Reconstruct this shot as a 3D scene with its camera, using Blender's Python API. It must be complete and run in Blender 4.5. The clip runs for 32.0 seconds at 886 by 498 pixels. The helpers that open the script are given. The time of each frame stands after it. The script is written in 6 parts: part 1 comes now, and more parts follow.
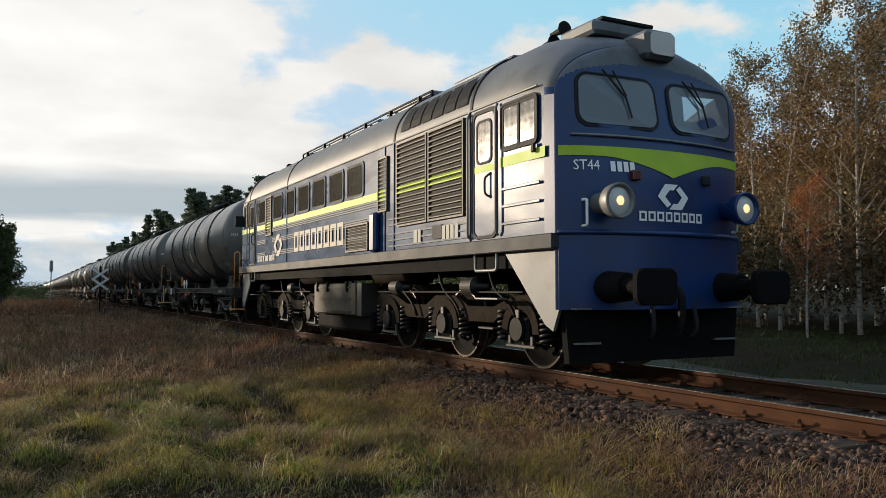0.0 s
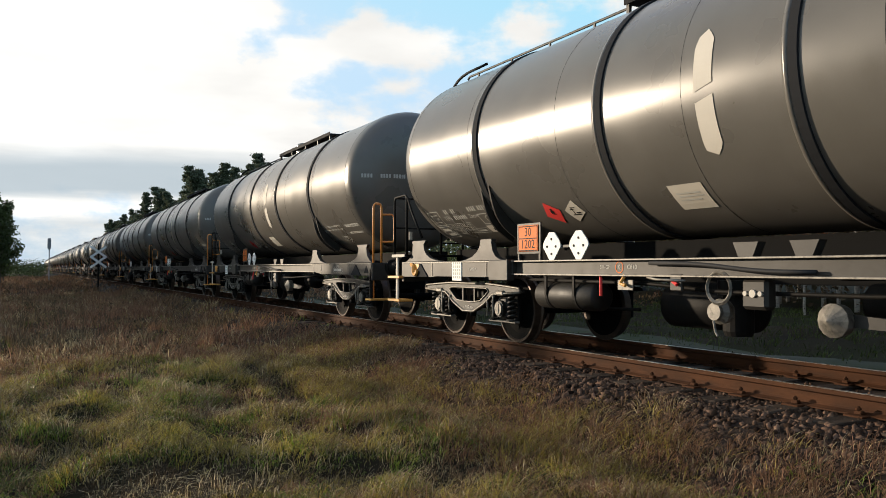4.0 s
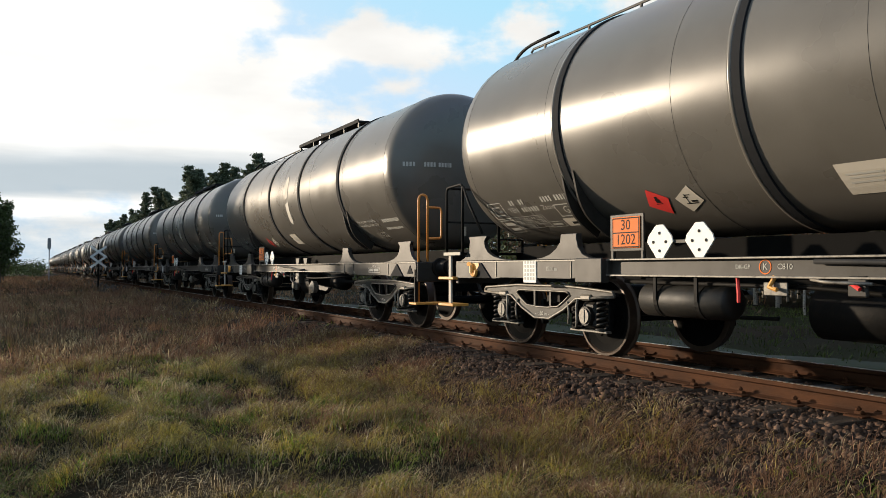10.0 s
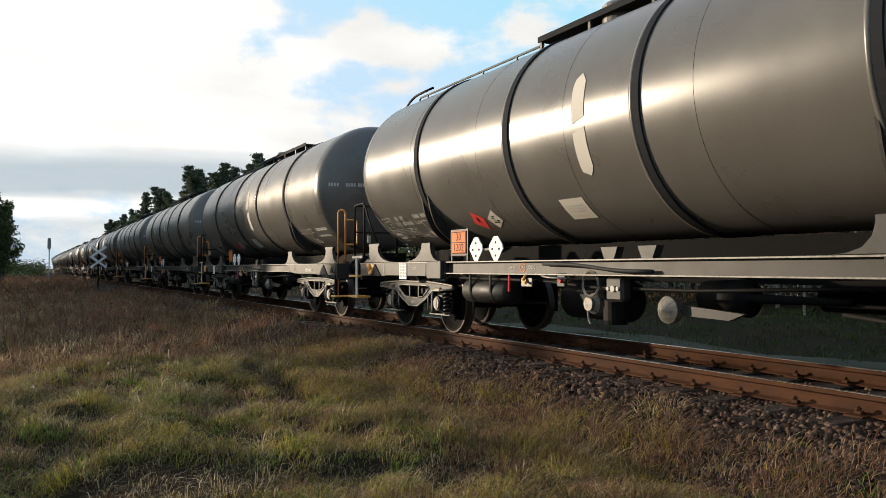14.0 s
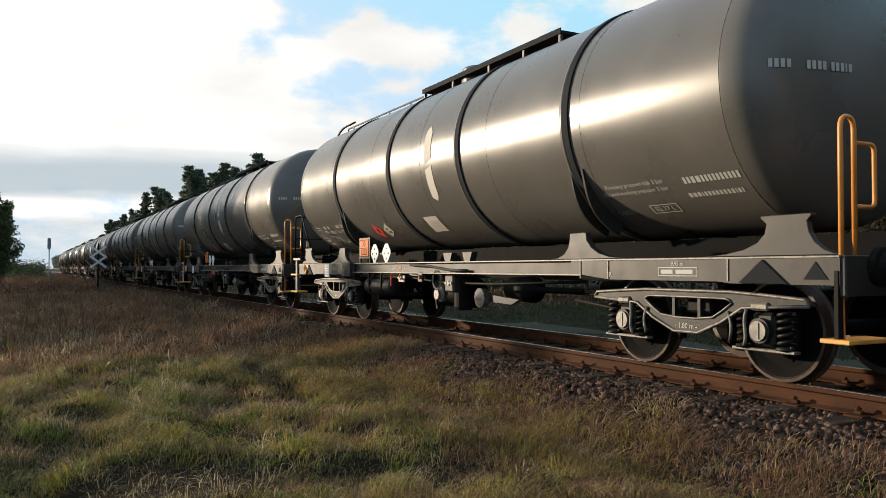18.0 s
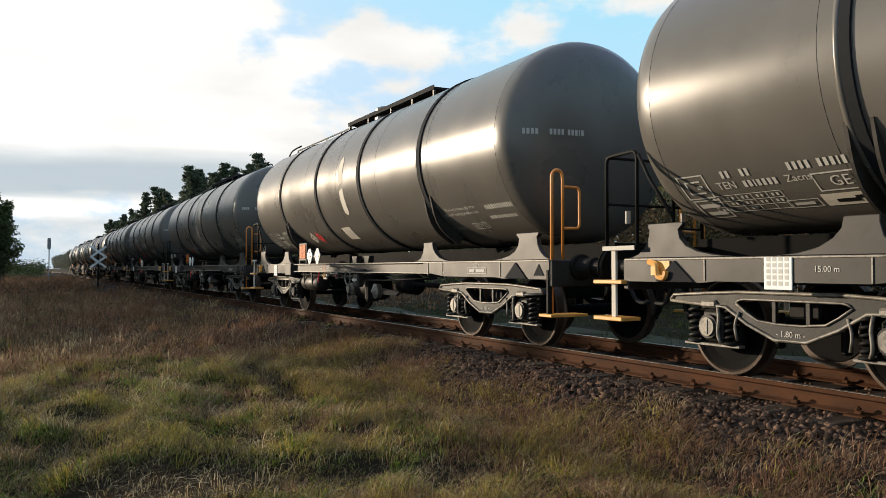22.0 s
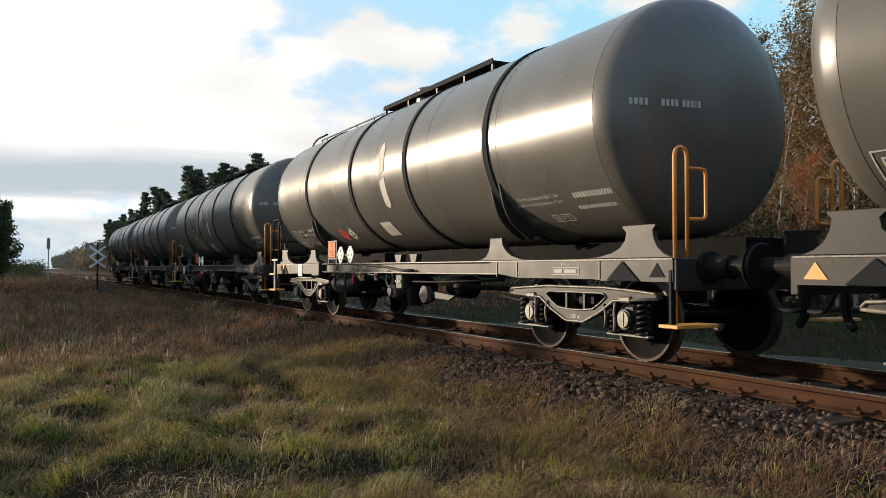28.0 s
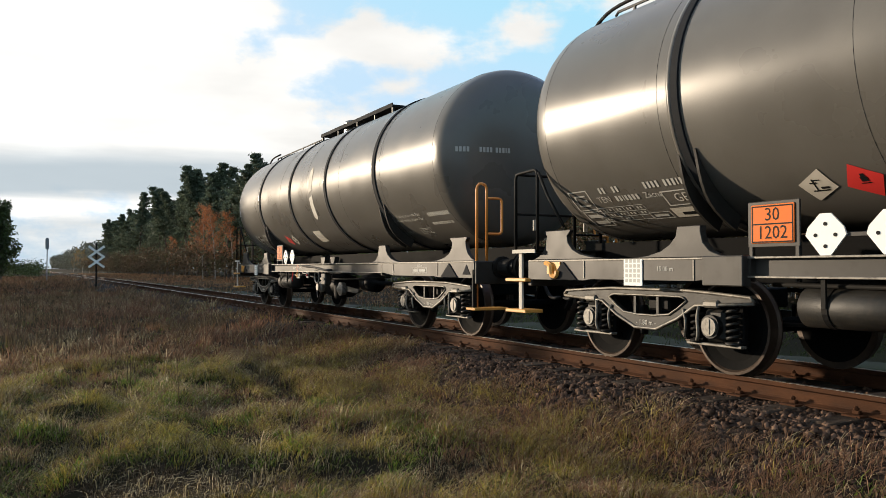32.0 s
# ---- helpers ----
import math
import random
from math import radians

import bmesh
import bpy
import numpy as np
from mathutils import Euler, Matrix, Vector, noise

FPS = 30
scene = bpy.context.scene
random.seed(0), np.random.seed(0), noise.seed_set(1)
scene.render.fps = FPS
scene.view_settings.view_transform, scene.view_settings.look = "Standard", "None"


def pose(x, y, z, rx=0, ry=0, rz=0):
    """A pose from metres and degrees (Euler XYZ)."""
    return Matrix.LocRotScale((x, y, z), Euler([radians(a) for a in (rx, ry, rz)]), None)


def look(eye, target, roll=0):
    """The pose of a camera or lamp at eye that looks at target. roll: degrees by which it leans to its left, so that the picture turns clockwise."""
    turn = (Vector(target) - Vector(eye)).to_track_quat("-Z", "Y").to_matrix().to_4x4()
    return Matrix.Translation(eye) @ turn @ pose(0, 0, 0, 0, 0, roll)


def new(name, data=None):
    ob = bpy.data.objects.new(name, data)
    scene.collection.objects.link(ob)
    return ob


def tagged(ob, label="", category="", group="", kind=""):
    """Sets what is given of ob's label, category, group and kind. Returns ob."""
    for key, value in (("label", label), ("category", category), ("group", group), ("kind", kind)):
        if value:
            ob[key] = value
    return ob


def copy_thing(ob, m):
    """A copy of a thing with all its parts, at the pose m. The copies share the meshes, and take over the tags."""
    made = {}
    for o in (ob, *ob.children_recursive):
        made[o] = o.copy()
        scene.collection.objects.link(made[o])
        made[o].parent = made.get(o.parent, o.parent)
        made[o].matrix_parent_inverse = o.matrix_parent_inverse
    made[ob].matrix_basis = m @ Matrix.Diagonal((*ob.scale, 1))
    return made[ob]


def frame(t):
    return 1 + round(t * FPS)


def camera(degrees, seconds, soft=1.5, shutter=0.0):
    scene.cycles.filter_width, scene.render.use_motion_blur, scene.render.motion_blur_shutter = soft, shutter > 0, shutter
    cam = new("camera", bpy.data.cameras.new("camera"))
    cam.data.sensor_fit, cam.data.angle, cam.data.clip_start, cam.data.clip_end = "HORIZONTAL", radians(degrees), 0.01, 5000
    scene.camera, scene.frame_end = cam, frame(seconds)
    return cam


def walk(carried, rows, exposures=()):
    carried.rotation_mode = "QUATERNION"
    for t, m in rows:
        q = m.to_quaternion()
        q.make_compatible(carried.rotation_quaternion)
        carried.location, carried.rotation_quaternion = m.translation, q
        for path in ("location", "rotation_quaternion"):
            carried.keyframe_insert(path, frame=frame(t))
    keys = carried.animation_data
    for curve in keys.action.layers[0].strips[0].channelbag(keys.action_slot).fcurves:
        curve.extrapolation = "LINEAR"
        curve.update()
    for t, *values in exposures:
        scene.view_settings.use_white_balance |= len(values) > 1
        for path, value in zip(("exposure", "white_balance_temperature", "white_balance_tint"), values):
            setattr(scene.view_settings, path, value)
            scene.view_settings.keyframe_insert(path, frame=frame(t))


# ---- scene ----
# World: +x is the way the train runs, +y away from the camera across the track,
# z = 0 is the top of the rails, y = 0 the middle of the track.
SPEED = 10.31            # m/s
LOCO_START = -15.14      # middle of the locomotive at 0 s
REAR_START = -23.9       # its rear buffers at 0 s
LENGTH = 15.0            # wagon over buffers
WAGONS = 22
EYE = (0.0, -6.795, 1.017)


def aim(up, turn):
    """The camera's pose from its tilt and its turn from the track, in radians."""
    yaw, pitch = 0.47923 + turn, 0.02421 + up
    way = Vector((-math.cos(yaw) * math.cos(pitch), math.sin(yaw) * math.cos(pitch), math.sin(pitch)))
    return look(EYE, Vector(EYE) + way * 10)


cam = camera(57.9, 32.0, soft=0.8)
walk(cam, [(0.0, aim(0.0279, -0.0021)), (0.5, aim(0.0296, 0.0)), (1.0, aim(0.0155, 0.0)), (1.5, aim(0.0050, 0.0)),
           (2.0, aim(0.0021, 0.0)), (2.5, aim(0.0013, 0.0)), (3.0, aim(0.0004, 0.0)), (5.5, aim(0.0, 0.0)),
           (27.0, aim(0.0, 0.0003)), (28.5, aim(0.0, 0.001)), (31.5, aim(0.0, 0.001)), (32.0, aim(0.0, 0.0021))],
     exposures=[(0.0, 0.45), (0.5, 0.47), (1.0, 0.54), (2.0, 0.61), (5.0, 0.66), (32.0, 0.66)])

# ---- light ----
SUN_UP, SUN_SIDE = radians(8.8), radians(35.0)   # height, and angle from the track towards the camera's side
to_sun = Vector((-math.cos(SUN_UP) * math.cos(SUN_SIDE), -math.cos(SUN_UP) * math.sin(SUN_SIDE), math.sin(SUN_UP)))
sun = new("sun", bpy.data.lights.new("sun", "SUN"))
sun.data.energy, sun.data.angle, sun.data.color = 4.0, radians(1.2), (1.0, 0.82, 0.61)
sun.matrix_world = look((0, 0, 30), Vector((0, 0, 30)) - to_sun)

world = bpy.data.worlds.new("sky")
scene.world = world
world.use_nodes = True
wn, wl = world.node_tree.nodes, world.node_tree.links
wn.clear()


def wnode(kind, **values):
    n = wn.new(kind)
    for k, v in values.items():
        n.inputs[k].default_value = v
    return n


sky = wn.new("ShaderNodeTexSky")
sky.sky_type, sky.sun_disc = "NISHITA", False
sky.sun_elevation, sky.sun_rotation = SUN_UP, math.atan2(to_sun.x, to_sun.y)
sky.air_density, sky.dust_density, sky.ozone_density = 1.0, 1.0, 2.0
coord = wn.new("ShaderNodeTexCoord")
split = wn.new("ShaderNodeSeparateXYZ")
wl.new(coord.outputs["Generated"], split.inputs[0])


def wmath(op, a, b=None, clamp=False):
    n = wn.new("ShaderNodeMath")
    n.operation, n.use_clamp = op, clamp
    for i, v in enumerate((a, b)):
        if v is None:
            continue
        if isinstance(v, (int, float)):
            n.inputs[i].default_value = v
        else:
            wl.new(v, n.inputs[i])
    return n.outputs[0]


# clouds: a flat layer far up, seen in perspective
lift = wmath("ADD", wmath("MAXIMUM", split.outputs["Z"], 0.0), 0.11)
plane = wn.new("ShaderNodeCombineXYZ")
wl.new(wmath("DIVIDE", split.outputs["X"], lift), plane.inputs[0])
wl.new(wmath("DIVIDE", split.outputs["Y"], lift), plane.inputs[1])
puffs = wnode("ShaderNodeTexNoise", Scale=0.85, Detail=7.0, Roughness=0.55)
wl.new(plane.outputs[0], puffs.inputs["Vector"])
# bearing from the track's far end and height over the horizon, in degrees
bearing = wmath("MULTIPLY", wmath("ARCTAN2", split.outputs["Y"], wmath("MULTIPLY", split.outputs["X"], -1.0)), 57.3)
rise = wmath("MULTIPLY", wmath("ARCSINE", split.outputs["Z"]), 57.3)
dome = wn.new("ShaderNodeCombineXYZ")
wl.new(wmath("MULTIPLY", bearing, 0.22), dome.inputs[0])
wl.new(wmath("MULTIPLY", rise, 0.36), dome.inputs[1])
billow = wnode("ShaderNodeTexNoise", Scale=1.0, Detail=8.0, Roughness=0.58)
wl.new(dome.outputs[0], billow.inputs["Vector"])
density = wmath("ADD", wmath("MULTIPLY", puffs.outputs["Fac"], 0.35), wmath("MULTIPLY", billow.outputs["Fac"], 0.65))
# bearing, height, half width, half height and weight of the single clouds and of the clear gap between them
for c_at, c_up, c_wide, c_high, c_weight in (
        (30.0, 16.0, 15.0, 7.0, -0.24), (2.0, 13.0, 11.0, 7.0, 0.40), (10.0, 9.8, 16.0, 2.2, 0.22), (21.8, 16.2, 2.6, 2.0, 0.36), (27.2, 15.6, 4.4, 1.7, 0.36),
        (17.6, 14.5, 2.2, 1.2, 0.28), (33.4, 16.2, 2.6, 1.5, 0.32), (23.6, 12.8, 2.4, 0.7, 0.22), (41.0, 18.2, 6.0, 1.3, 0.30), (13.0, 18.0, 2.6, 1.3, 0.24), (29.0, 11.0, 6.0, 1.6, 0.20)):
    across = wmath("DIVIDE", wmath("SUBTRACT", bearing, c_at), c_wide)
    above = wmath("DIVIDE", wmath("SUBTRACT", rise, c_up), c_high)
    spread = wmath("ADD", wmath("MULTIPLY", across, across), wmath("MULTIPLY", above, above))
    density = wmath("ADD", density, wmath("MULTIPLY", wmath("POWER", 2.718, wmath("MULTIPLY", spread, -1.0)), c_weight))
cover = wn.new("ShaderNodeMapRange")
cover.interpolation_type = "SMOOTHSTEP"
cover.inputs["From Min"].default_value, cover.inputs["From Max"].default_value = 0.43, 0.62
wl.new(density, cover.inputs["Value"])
# the clouds thicken towards the sun
glow_dot = wn.new("ShaderNodeVectorMath")
glow_dot.operation = "DOT_PRODUCT"
wl.new(coord.outputs["Generated"], glow_dot.inputs[0])
glow_dot.inputs[1].default_value = to_sun
near_sun = wn.new("ShaderNodeMapRange")
near_sun.inputs["From Min"].default_value, near_sun.inputs["From Max"].default_value = 0.55, 0.95
wl.new(glow_dot.outputs["Value"], near_sun.inputs["Value"])
amount = wmath("ADD", cover.outputs[0], wmath("MULTIPLY", near_sun.outputs[0], 0.22), clamp=True)
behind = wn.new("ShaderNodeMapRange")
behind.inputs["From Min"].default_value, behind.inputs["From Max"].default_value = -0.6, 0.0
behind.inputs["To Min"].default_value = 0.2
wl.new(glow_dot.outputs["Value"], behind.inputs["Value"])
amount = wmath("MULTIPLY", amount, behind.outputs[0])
shade = wnode("ShaderNodeTexNoise", Scale=1.9, Detail=4.0)
wl.new(plane.outputs[0], shade.inputs["Vector"])
bright = wmath("ADD", wmath("MULTIPLY", shade.outputs["Fac"], 3.0), wmath("MULTIPLY", near_sun.outputs[0], 1.4))
bright = wmath("ADD", bright, 3.9)
cloud = wn.new("ShaderNodeVectorMath")
cloud.operation = "SCALE"
cloud.inputs[0].default_value = (1.0, 0.985, 0.95)
wl.new(bright, cloud.inputs["Scale"])
blend = wn.new("ShaderNodeMix")
blend.data_type = "RGBA"
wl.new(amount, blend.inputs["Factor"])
clear = wn.new("ShaderNodeVectorMath")
clear.operation = "MULTIPLY"
wl.new(sky.outputs[0], clear.inputs[0])
clear.inputs[1].default_value = (1.4, 2.1, 3.0)
haze = wn.new("ShaderNodeVectorMath")
haze.operation = "ADD"
wl.new(clear.outputs[0], haze.inputs[0])
haze.inputs[1].default_value = (1.0, 1.05, 1.05)
dim = wn.new("ShaderNodeVectorMath")
dim.operation = "MINIMUM"
wl.new(haze.outputs[0], dim.inputs[0])
dim.inputs[1].default_value = (3.3, 4.5, 5.6)
wl.new(dim.outputs[0], blend.inputs["A"])
wl.new(cloud.outputs[0], blend.inputs["B"])
# a grey bank of cloud low over the horizon
flatten = wn.new("ShaderNodeCombineXYZ")
wl.new(wmath("MULTIPLY", split.outputs["X"], 1.3), flatten.inputs[0])
wl.new(wmath("MULTIPLY", split.outputs["Y"], 1.3), flatten.inputs[1])
wl.new(wmath("MULTIPLY", split.outputs["Z"], 14.0), flatten.inputs[2])
layers = wnode("ShaderNodeTexNoise", Scale=1.6, Detail=5.0)
wl.new(flatten.outputs[0], layers.inputs["Vector"])
wisp = wmath("ADD", rise, wmath("MULTIPLY", wmath("SUBTRACT", layers.outputs["Fac"], 0.5), 3.0))


def step_between(value, lo, hi):
    n = wn.new("ShaderNodeMapRange")
    n.interpolation_type = "SMOOTHSTEP"
    n.inputs["From Min"].default_value, n.inputs["From Max"].default_value = lo, hi
    wl.new(value, n.inputs["Value"])
    return n.outputs[0]


upper = wmath("MULTIPLY", wmath("MULTIPLY", step_between(wisp, 4.0, 5.0), step_between(wisp, 8.2, 6.6)), step_between(bearing, 21.0, 10.0))
lower = wmath("MULTIPLY", step_between(wisp, 3.5, 2.7), 0.55)
bank_amount = wmath("MULTIPLY", wmath("MAXIMUM", upper, lower), 0.88)
bank = wn.new("ShaderNodeMix")
bank.data_type = "RGBA"
wl.new(bank_amount, bank.inputs["Factor"])
wl.new(blend.outputs["Result"], bank.inputs["A"])
bank.inputs["B"].default_value = (2.75, 3.25, 3.6, 1.0)
back = wnode("ShaderNodeBackground", Strength=0.112)
wl.new(bank.outputs["Result"], back.inputs["Color"])
wl.new(back.outputs[0], wn.new("ShaderNodeOutputWorld").inputs[0])

# ---- materials ----


def material(name, colour, rough=0.6, metal=0.0, vary=0.25, scale=3.0, fine=40.0, bump=0.15, random_island=0.0, random_object=0.0,
             second=None, coat=0.0, translucent=0.0, grime=None, grime_amount=0.5, stretch=(1, 1, 1), wavy=0.0, wave_scale=1.2, spec=0.5):
    """A painted, worn or natural surface: colour with variation at two scales, uneven gloss and fine relief."""
    m = bpy.data.materials.new(name)
    m.use_nodes = True
    nt = m.node_tree
    b = nt.nodes["Principled BSDF"]
    tc = nt.nodes.new("ShaderNodeTexCoord")
    mp = nt.nodes.new("ShaderNodeMapping")
    mp.inputs["Scale"].default_value = stretch
    nt.links.new(tc.outputs["Object"], mp.inputs[0])

    def noise_node(s, d):
        n = nt.nodes.new("ShaderNodeTexNoise")
        n.inputs["Scale"].default_value, n.inputs["Detail"].default_value = s, d
        nt.links.new(mp.outputs[0], n.inputs["Vector"])
        return n.outputs["Fac"]

    def mix(f, a, c):
        n = nt.nodes.new("ShaderNodeMix")
        n.data_type = "RGBA"
        for v, key in ((f, "Factor"), (a, "A"), (c, "B")):
            if isinstance(v, (int, float)):
                n.inputs[key].default_value = v
            elif isinstance(v, tuple):
                n.inputs[key].default_value = (*v, 1)
            else:
                nt.links.new(v, n.inputs[key])
        return n.outputs["Result"]

    def ramp(v, lo, hi):
        n = nt.nodes.new("ShaderNodeMapRange")
        n.inputs["From Min"].default_value, n.inputs["From Max"].default_value = lo, hi
        nt.links.new(v, n.inputs["Value"])
        return n.outputs[0]

    big, small = noise_node(scale, 4.0), noise_node(fine, 3.0)
    dark = tuple(c * (1 - vary) for c in colour)
    lightc = tuple(min(1, c * (1 + vary)) for c in colour)
    col = mix(ramp(big, 0.3, 0.7), dark, lightc)
    if second:
        col = mix(ramp(noise_node(scale * 0.45, 3.0), 0.42, 0.6), col, second)
    col = mix(ramp(small, 0.2, 0.8), col, mix(0.35, col, dark))
    if grime:
        spots = noise_node(scale * 2.3, 6.0)
        n = nt.nodes.new("ShaderNodeMath")
        n.operation = "MULTIPLY"
        nt.links.new(ramp(spots, 0.5, 0.75), n.inputs[0])
        n.inputs[1].default_value = grime_amount
        col = mix(n.outputs[0], col, grime)
    if random_island or random_object:
        if random_island:
            rnd, k = nt.nodes.new("ShaderNodeNewGeometry").outputs["Random Per Island"], random_island
        else:
            rnd, k = nt.nodes.new("ShaderNodeObjectInfo").outputs["Random"], random_object
        hs = nt.nodes.new("ShaderNodeHueSaturation")
        mr = nt.nodes.new("ShaderNodeMapRange")
        mr.inputs["To Min"].default_value, mr.inputs["To Max"].default_value = 1 - k, 1 + k
        nt.links.new(rnd, mr.inputs["Value"])
        nt.links.new(mr.outputs[0], hs.inputs["Value"])
        nt.links.new(col, hs.inputs["Color"])
        col = hs.outputs["Color"]
    nt.links.new(col, b.inputs["Base Color"])
    rr = nt.nodes.new("ShaderNodeMapRange")
    rr.inputs["To Min"].default_value, rr.inputs["To Max"].default_value = max(0.02, rough - 0.1), min(1, rough + 0.12)
    nt.links.new(big, rr.inputs["Value"])
    nt.links.new(rr.outputs[0], b.inputs["Roughness"])
    b.inputs["Metallic"].default_value = metal
    b.inputs["Coat Weight"].default_value, b.inputs["Coat Roughness"].default_value = coat, 0.16
    b.inputs["Specular IOR Level"].default_value = spec
    if wavy:
        wv = nt.nodes.new("ShaderNodeBump")
        wv.inputs["Strength"].default_value, wv.inputs["Distance"].default_value = wavy, 0.05
        nt.links.new(noise_node(wave_scale, 1.5), wv.inputs["Height"])
        nt.links.new(wv.outputs[0], b.inputs["Normal"])
    if bump:
        bp = nt.nodes.new("ShaderNodeBump")
        bp.inputs["Strength"].default_value, bp.inputs["Distance"].default_value = bump, 0.01
        nt.links.new(small, bp.inputs["Height"])
        if wavy:
            nt.links.new(wv.outputs[0], bp.inputs["Normal"])
        nt.links.new(bp.outputs[0], b.inputs["Normal"])
    if translucent:
        tr = nt.nodes.new("ShaderNodeBsdfTranslucent")
        nt.links.new(col, tr.inputs["Color"])
        ms = nt.nodes.new("ShaderNodeMixShader")
        ms.inputs[0].default_value = translucent
        nt.links.new(b.outputs[0], ms.inputs[1])
        nt.links.new(tr.outputs[0], ms.inputs[2])
        nt.links.new(ms.outputs[0], nt.nodes["Material Output"].inputs[0])
    return m


def glowing(name, colour, strength):
    m = bpy.data.materials.new(name)
    m.use_nodes = True
    b = m.node_tree.nodes["Principled BSDF"]
    b.inputs["Base Color"].default_value = (*colour, 1)
    b.inputs["Emission Color"].default_value = (*colour, 1)
    b.inputs["Emission Strength"].default_value = strength
    return m


def glass(name, tint, rough=0.05):
    """Dusty window glass in front of a dark inside."""
    m = bpy.data.materials.new(name)
    m.use_nodes = True
    nt = m.node_tree
    b = nt.nodes["Principled BSDF"]
    b.inputs["Base Color"].default_value = (*tint, 1)
    b.inputs["Roughness"].default_value = rough
    b.inputs["IOR"].default_value = 1.5
    b.inputs["Transmission Weight"].default_value = 0.35
    n = nt.nodes.new("ShaderNodeTexNoise")
    n.inputs["Scale"].default_value = 6.0
    mr = nt.nodes.new("ShaderNodeMapRange")
    mr.inputs["To Min"].default_value, mr.inputs["To Max"].default_value = rough, rough + 0.08
    nt.links.new(n.outputs["Fac"], mr.inputs["Value"])
    nt.links.new(mr.outputs[0], b.inputs["Roughness"])
    return m


TANK = material("tank_paint", (0.108, 0.100, 0.087), rough=0.29, vary=0.10, scale=1.2, fine=60, bump=0.03, grime=(0.075, 0.067, 0.055), grime_amount=0.3, wavy=0.03, wave_scale=0.8, spec=0.36, coat=0.04)
BAND = material("tank_band_black", (0.016, 0.017, 0.019), rough=0.8, vary=0.15, bump=0.02, spec=0.1)
# pale colour holds the light that frame edges catch; also pale fittings
FLANGE = material("lit_edge_and_pale_steel", (0.17, 0.155, 0.13), rough=0.5, metal=0.2, vary=0.45, scale=9, grime=(0.02, 0.017, 0.014), grime_amount=0.8)
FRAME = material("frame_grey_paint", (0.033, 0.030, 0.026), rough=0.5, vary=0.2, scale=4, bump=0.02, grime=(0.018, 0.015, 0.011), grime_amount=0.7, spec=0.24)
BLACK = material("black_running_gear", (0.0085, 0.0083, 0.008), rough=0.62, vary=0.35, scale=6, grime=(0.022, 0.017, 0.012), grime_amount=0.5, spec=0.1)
BOGIE = material("bogie_dark_steel", (0.012, 0.0115, 0.010), rough=0.52, vary=0.35, scale=8, grime=(0.028, 0.022, 0.016), grime_amount=0.6, spec=0.28)
# near-black, so the wheel discs look shaded by the side frames
NEARBLACK = material("near_black_steel", (0.006, 0.006, 0.006), rough=0.8, vary=0.3, scale=6, spec=0.06)
DUSTY = material("dusty_brown_castings", (0.021, 0.015, 0.010), rough=0.78, vary=0.45, scale=5, grime=(0.006, 0.005, 0.0045), grime_amount=0.9, spec=0.04)
TYRE = material("worn_tyre_steel", (0.055, 0.036, 0.024), rough=0.45, metal=0.4, vary=0.3, scale=9)
ORANGE = material("orange_handrail_paint", (0.62, 0.24, 0.045), rough=0.4, vary=0.1)
YELLOW = material("yellow_step_paint", (0.62, 0.30, 0.06), rough=0.5, vary=0.15)
WHITE = material("white_paint", (0.78, 0.77, 0.72), rough=0.7, vary=0.05, bump=0.03)
CREAM = material("cream_label", (0.50, 0.46, 0.39), rough=0.75, vary=0.06, bump=0.02)
RED = material("red_sign", (0.62, 0.025, 0.02), rough=0.65, vary=0.06, bump=0.02)
HAZARD = material("orange_hazard_plate", (0.64, 0.14, 0.014), rough=0.6, vary=0.08, bump=0.02, spec=0.2)
INK = material("black_ink", (0.012, 0.012, 0.012), rough=0.6, vary=0.05, bump=0.0, spec=0.1)
STENCIL = material("white_stencil", (0.44, 0.43, 0.39), rough=0.8, vary=0.1, bump=0.0)
RUST = material("rusty_rail", (0.062, 0.026, 0.012), rough=0.8, vary=0.4, scale=5, fine=90, bump=0.3, stretch=(0.3, 1, 1), grime=(0.03, 0.016, 0.010), grime_amount=0.7, spec=0.1)
RAILTOP = material("polished_rail_head", (0.42, 0.38, 0.34), rough=0.28, metal=0.9, vary=0.15, stretch=(0.1, 1, 1))
WOOD = material("tarred_sleeper_wood", (0.052, 0.038, 0.028), rough=0.85, vary=0.45, scale=6, fine=50, bump=0.5, random_object=0.3, stretch=(3, 0.5, 1), spec=0.12)
BALLAST = material("ballast_bed", (0.030, 0.021, 0.016), rough=0.95, vary=0.4, scale=3, fine=60, bump=0.8, spec=0.1)
STONE = material("ballast_stone", (0.086, 0.054, 0.037), rough=0.9, vary=0.3, scale=8, fine=60, bump=0.3, random_island=0.9, spec=0.05)
SOIL = material("grassy_soil", (0.022, 0.016, 0.010), rough=0.95, vary=0.4, scale=0.6, fine=30, bump=0.8, second=(0.02, 0.021, 0.009), spec=0.05)
GREEN = material("green_grass", (0.128, 0.182, 0.016), rough=0.45, vary=0.3, scale=0.9, fine=6, bump=0, random_island=0.75, translucent=0.45, spec=0.35)
OLIVE = material("yellow_green_grass", (0.275, 0.215, 0.042), rough=0.4, vary=0.35, scale=0.9, fine=6, bump=0, random_island=0.75, translucent=0.45, spec=0.4)
# grass green darkened to stand in for shade on the far verge
DIMVERGE = material("shaded_verge_grass", (0.060, 0.078, 0.020), rough=0.65, vary=0.35, scale=0.5, fine=6, bump=0, random_island=0.5, translucent=0.25, spec=0.2)
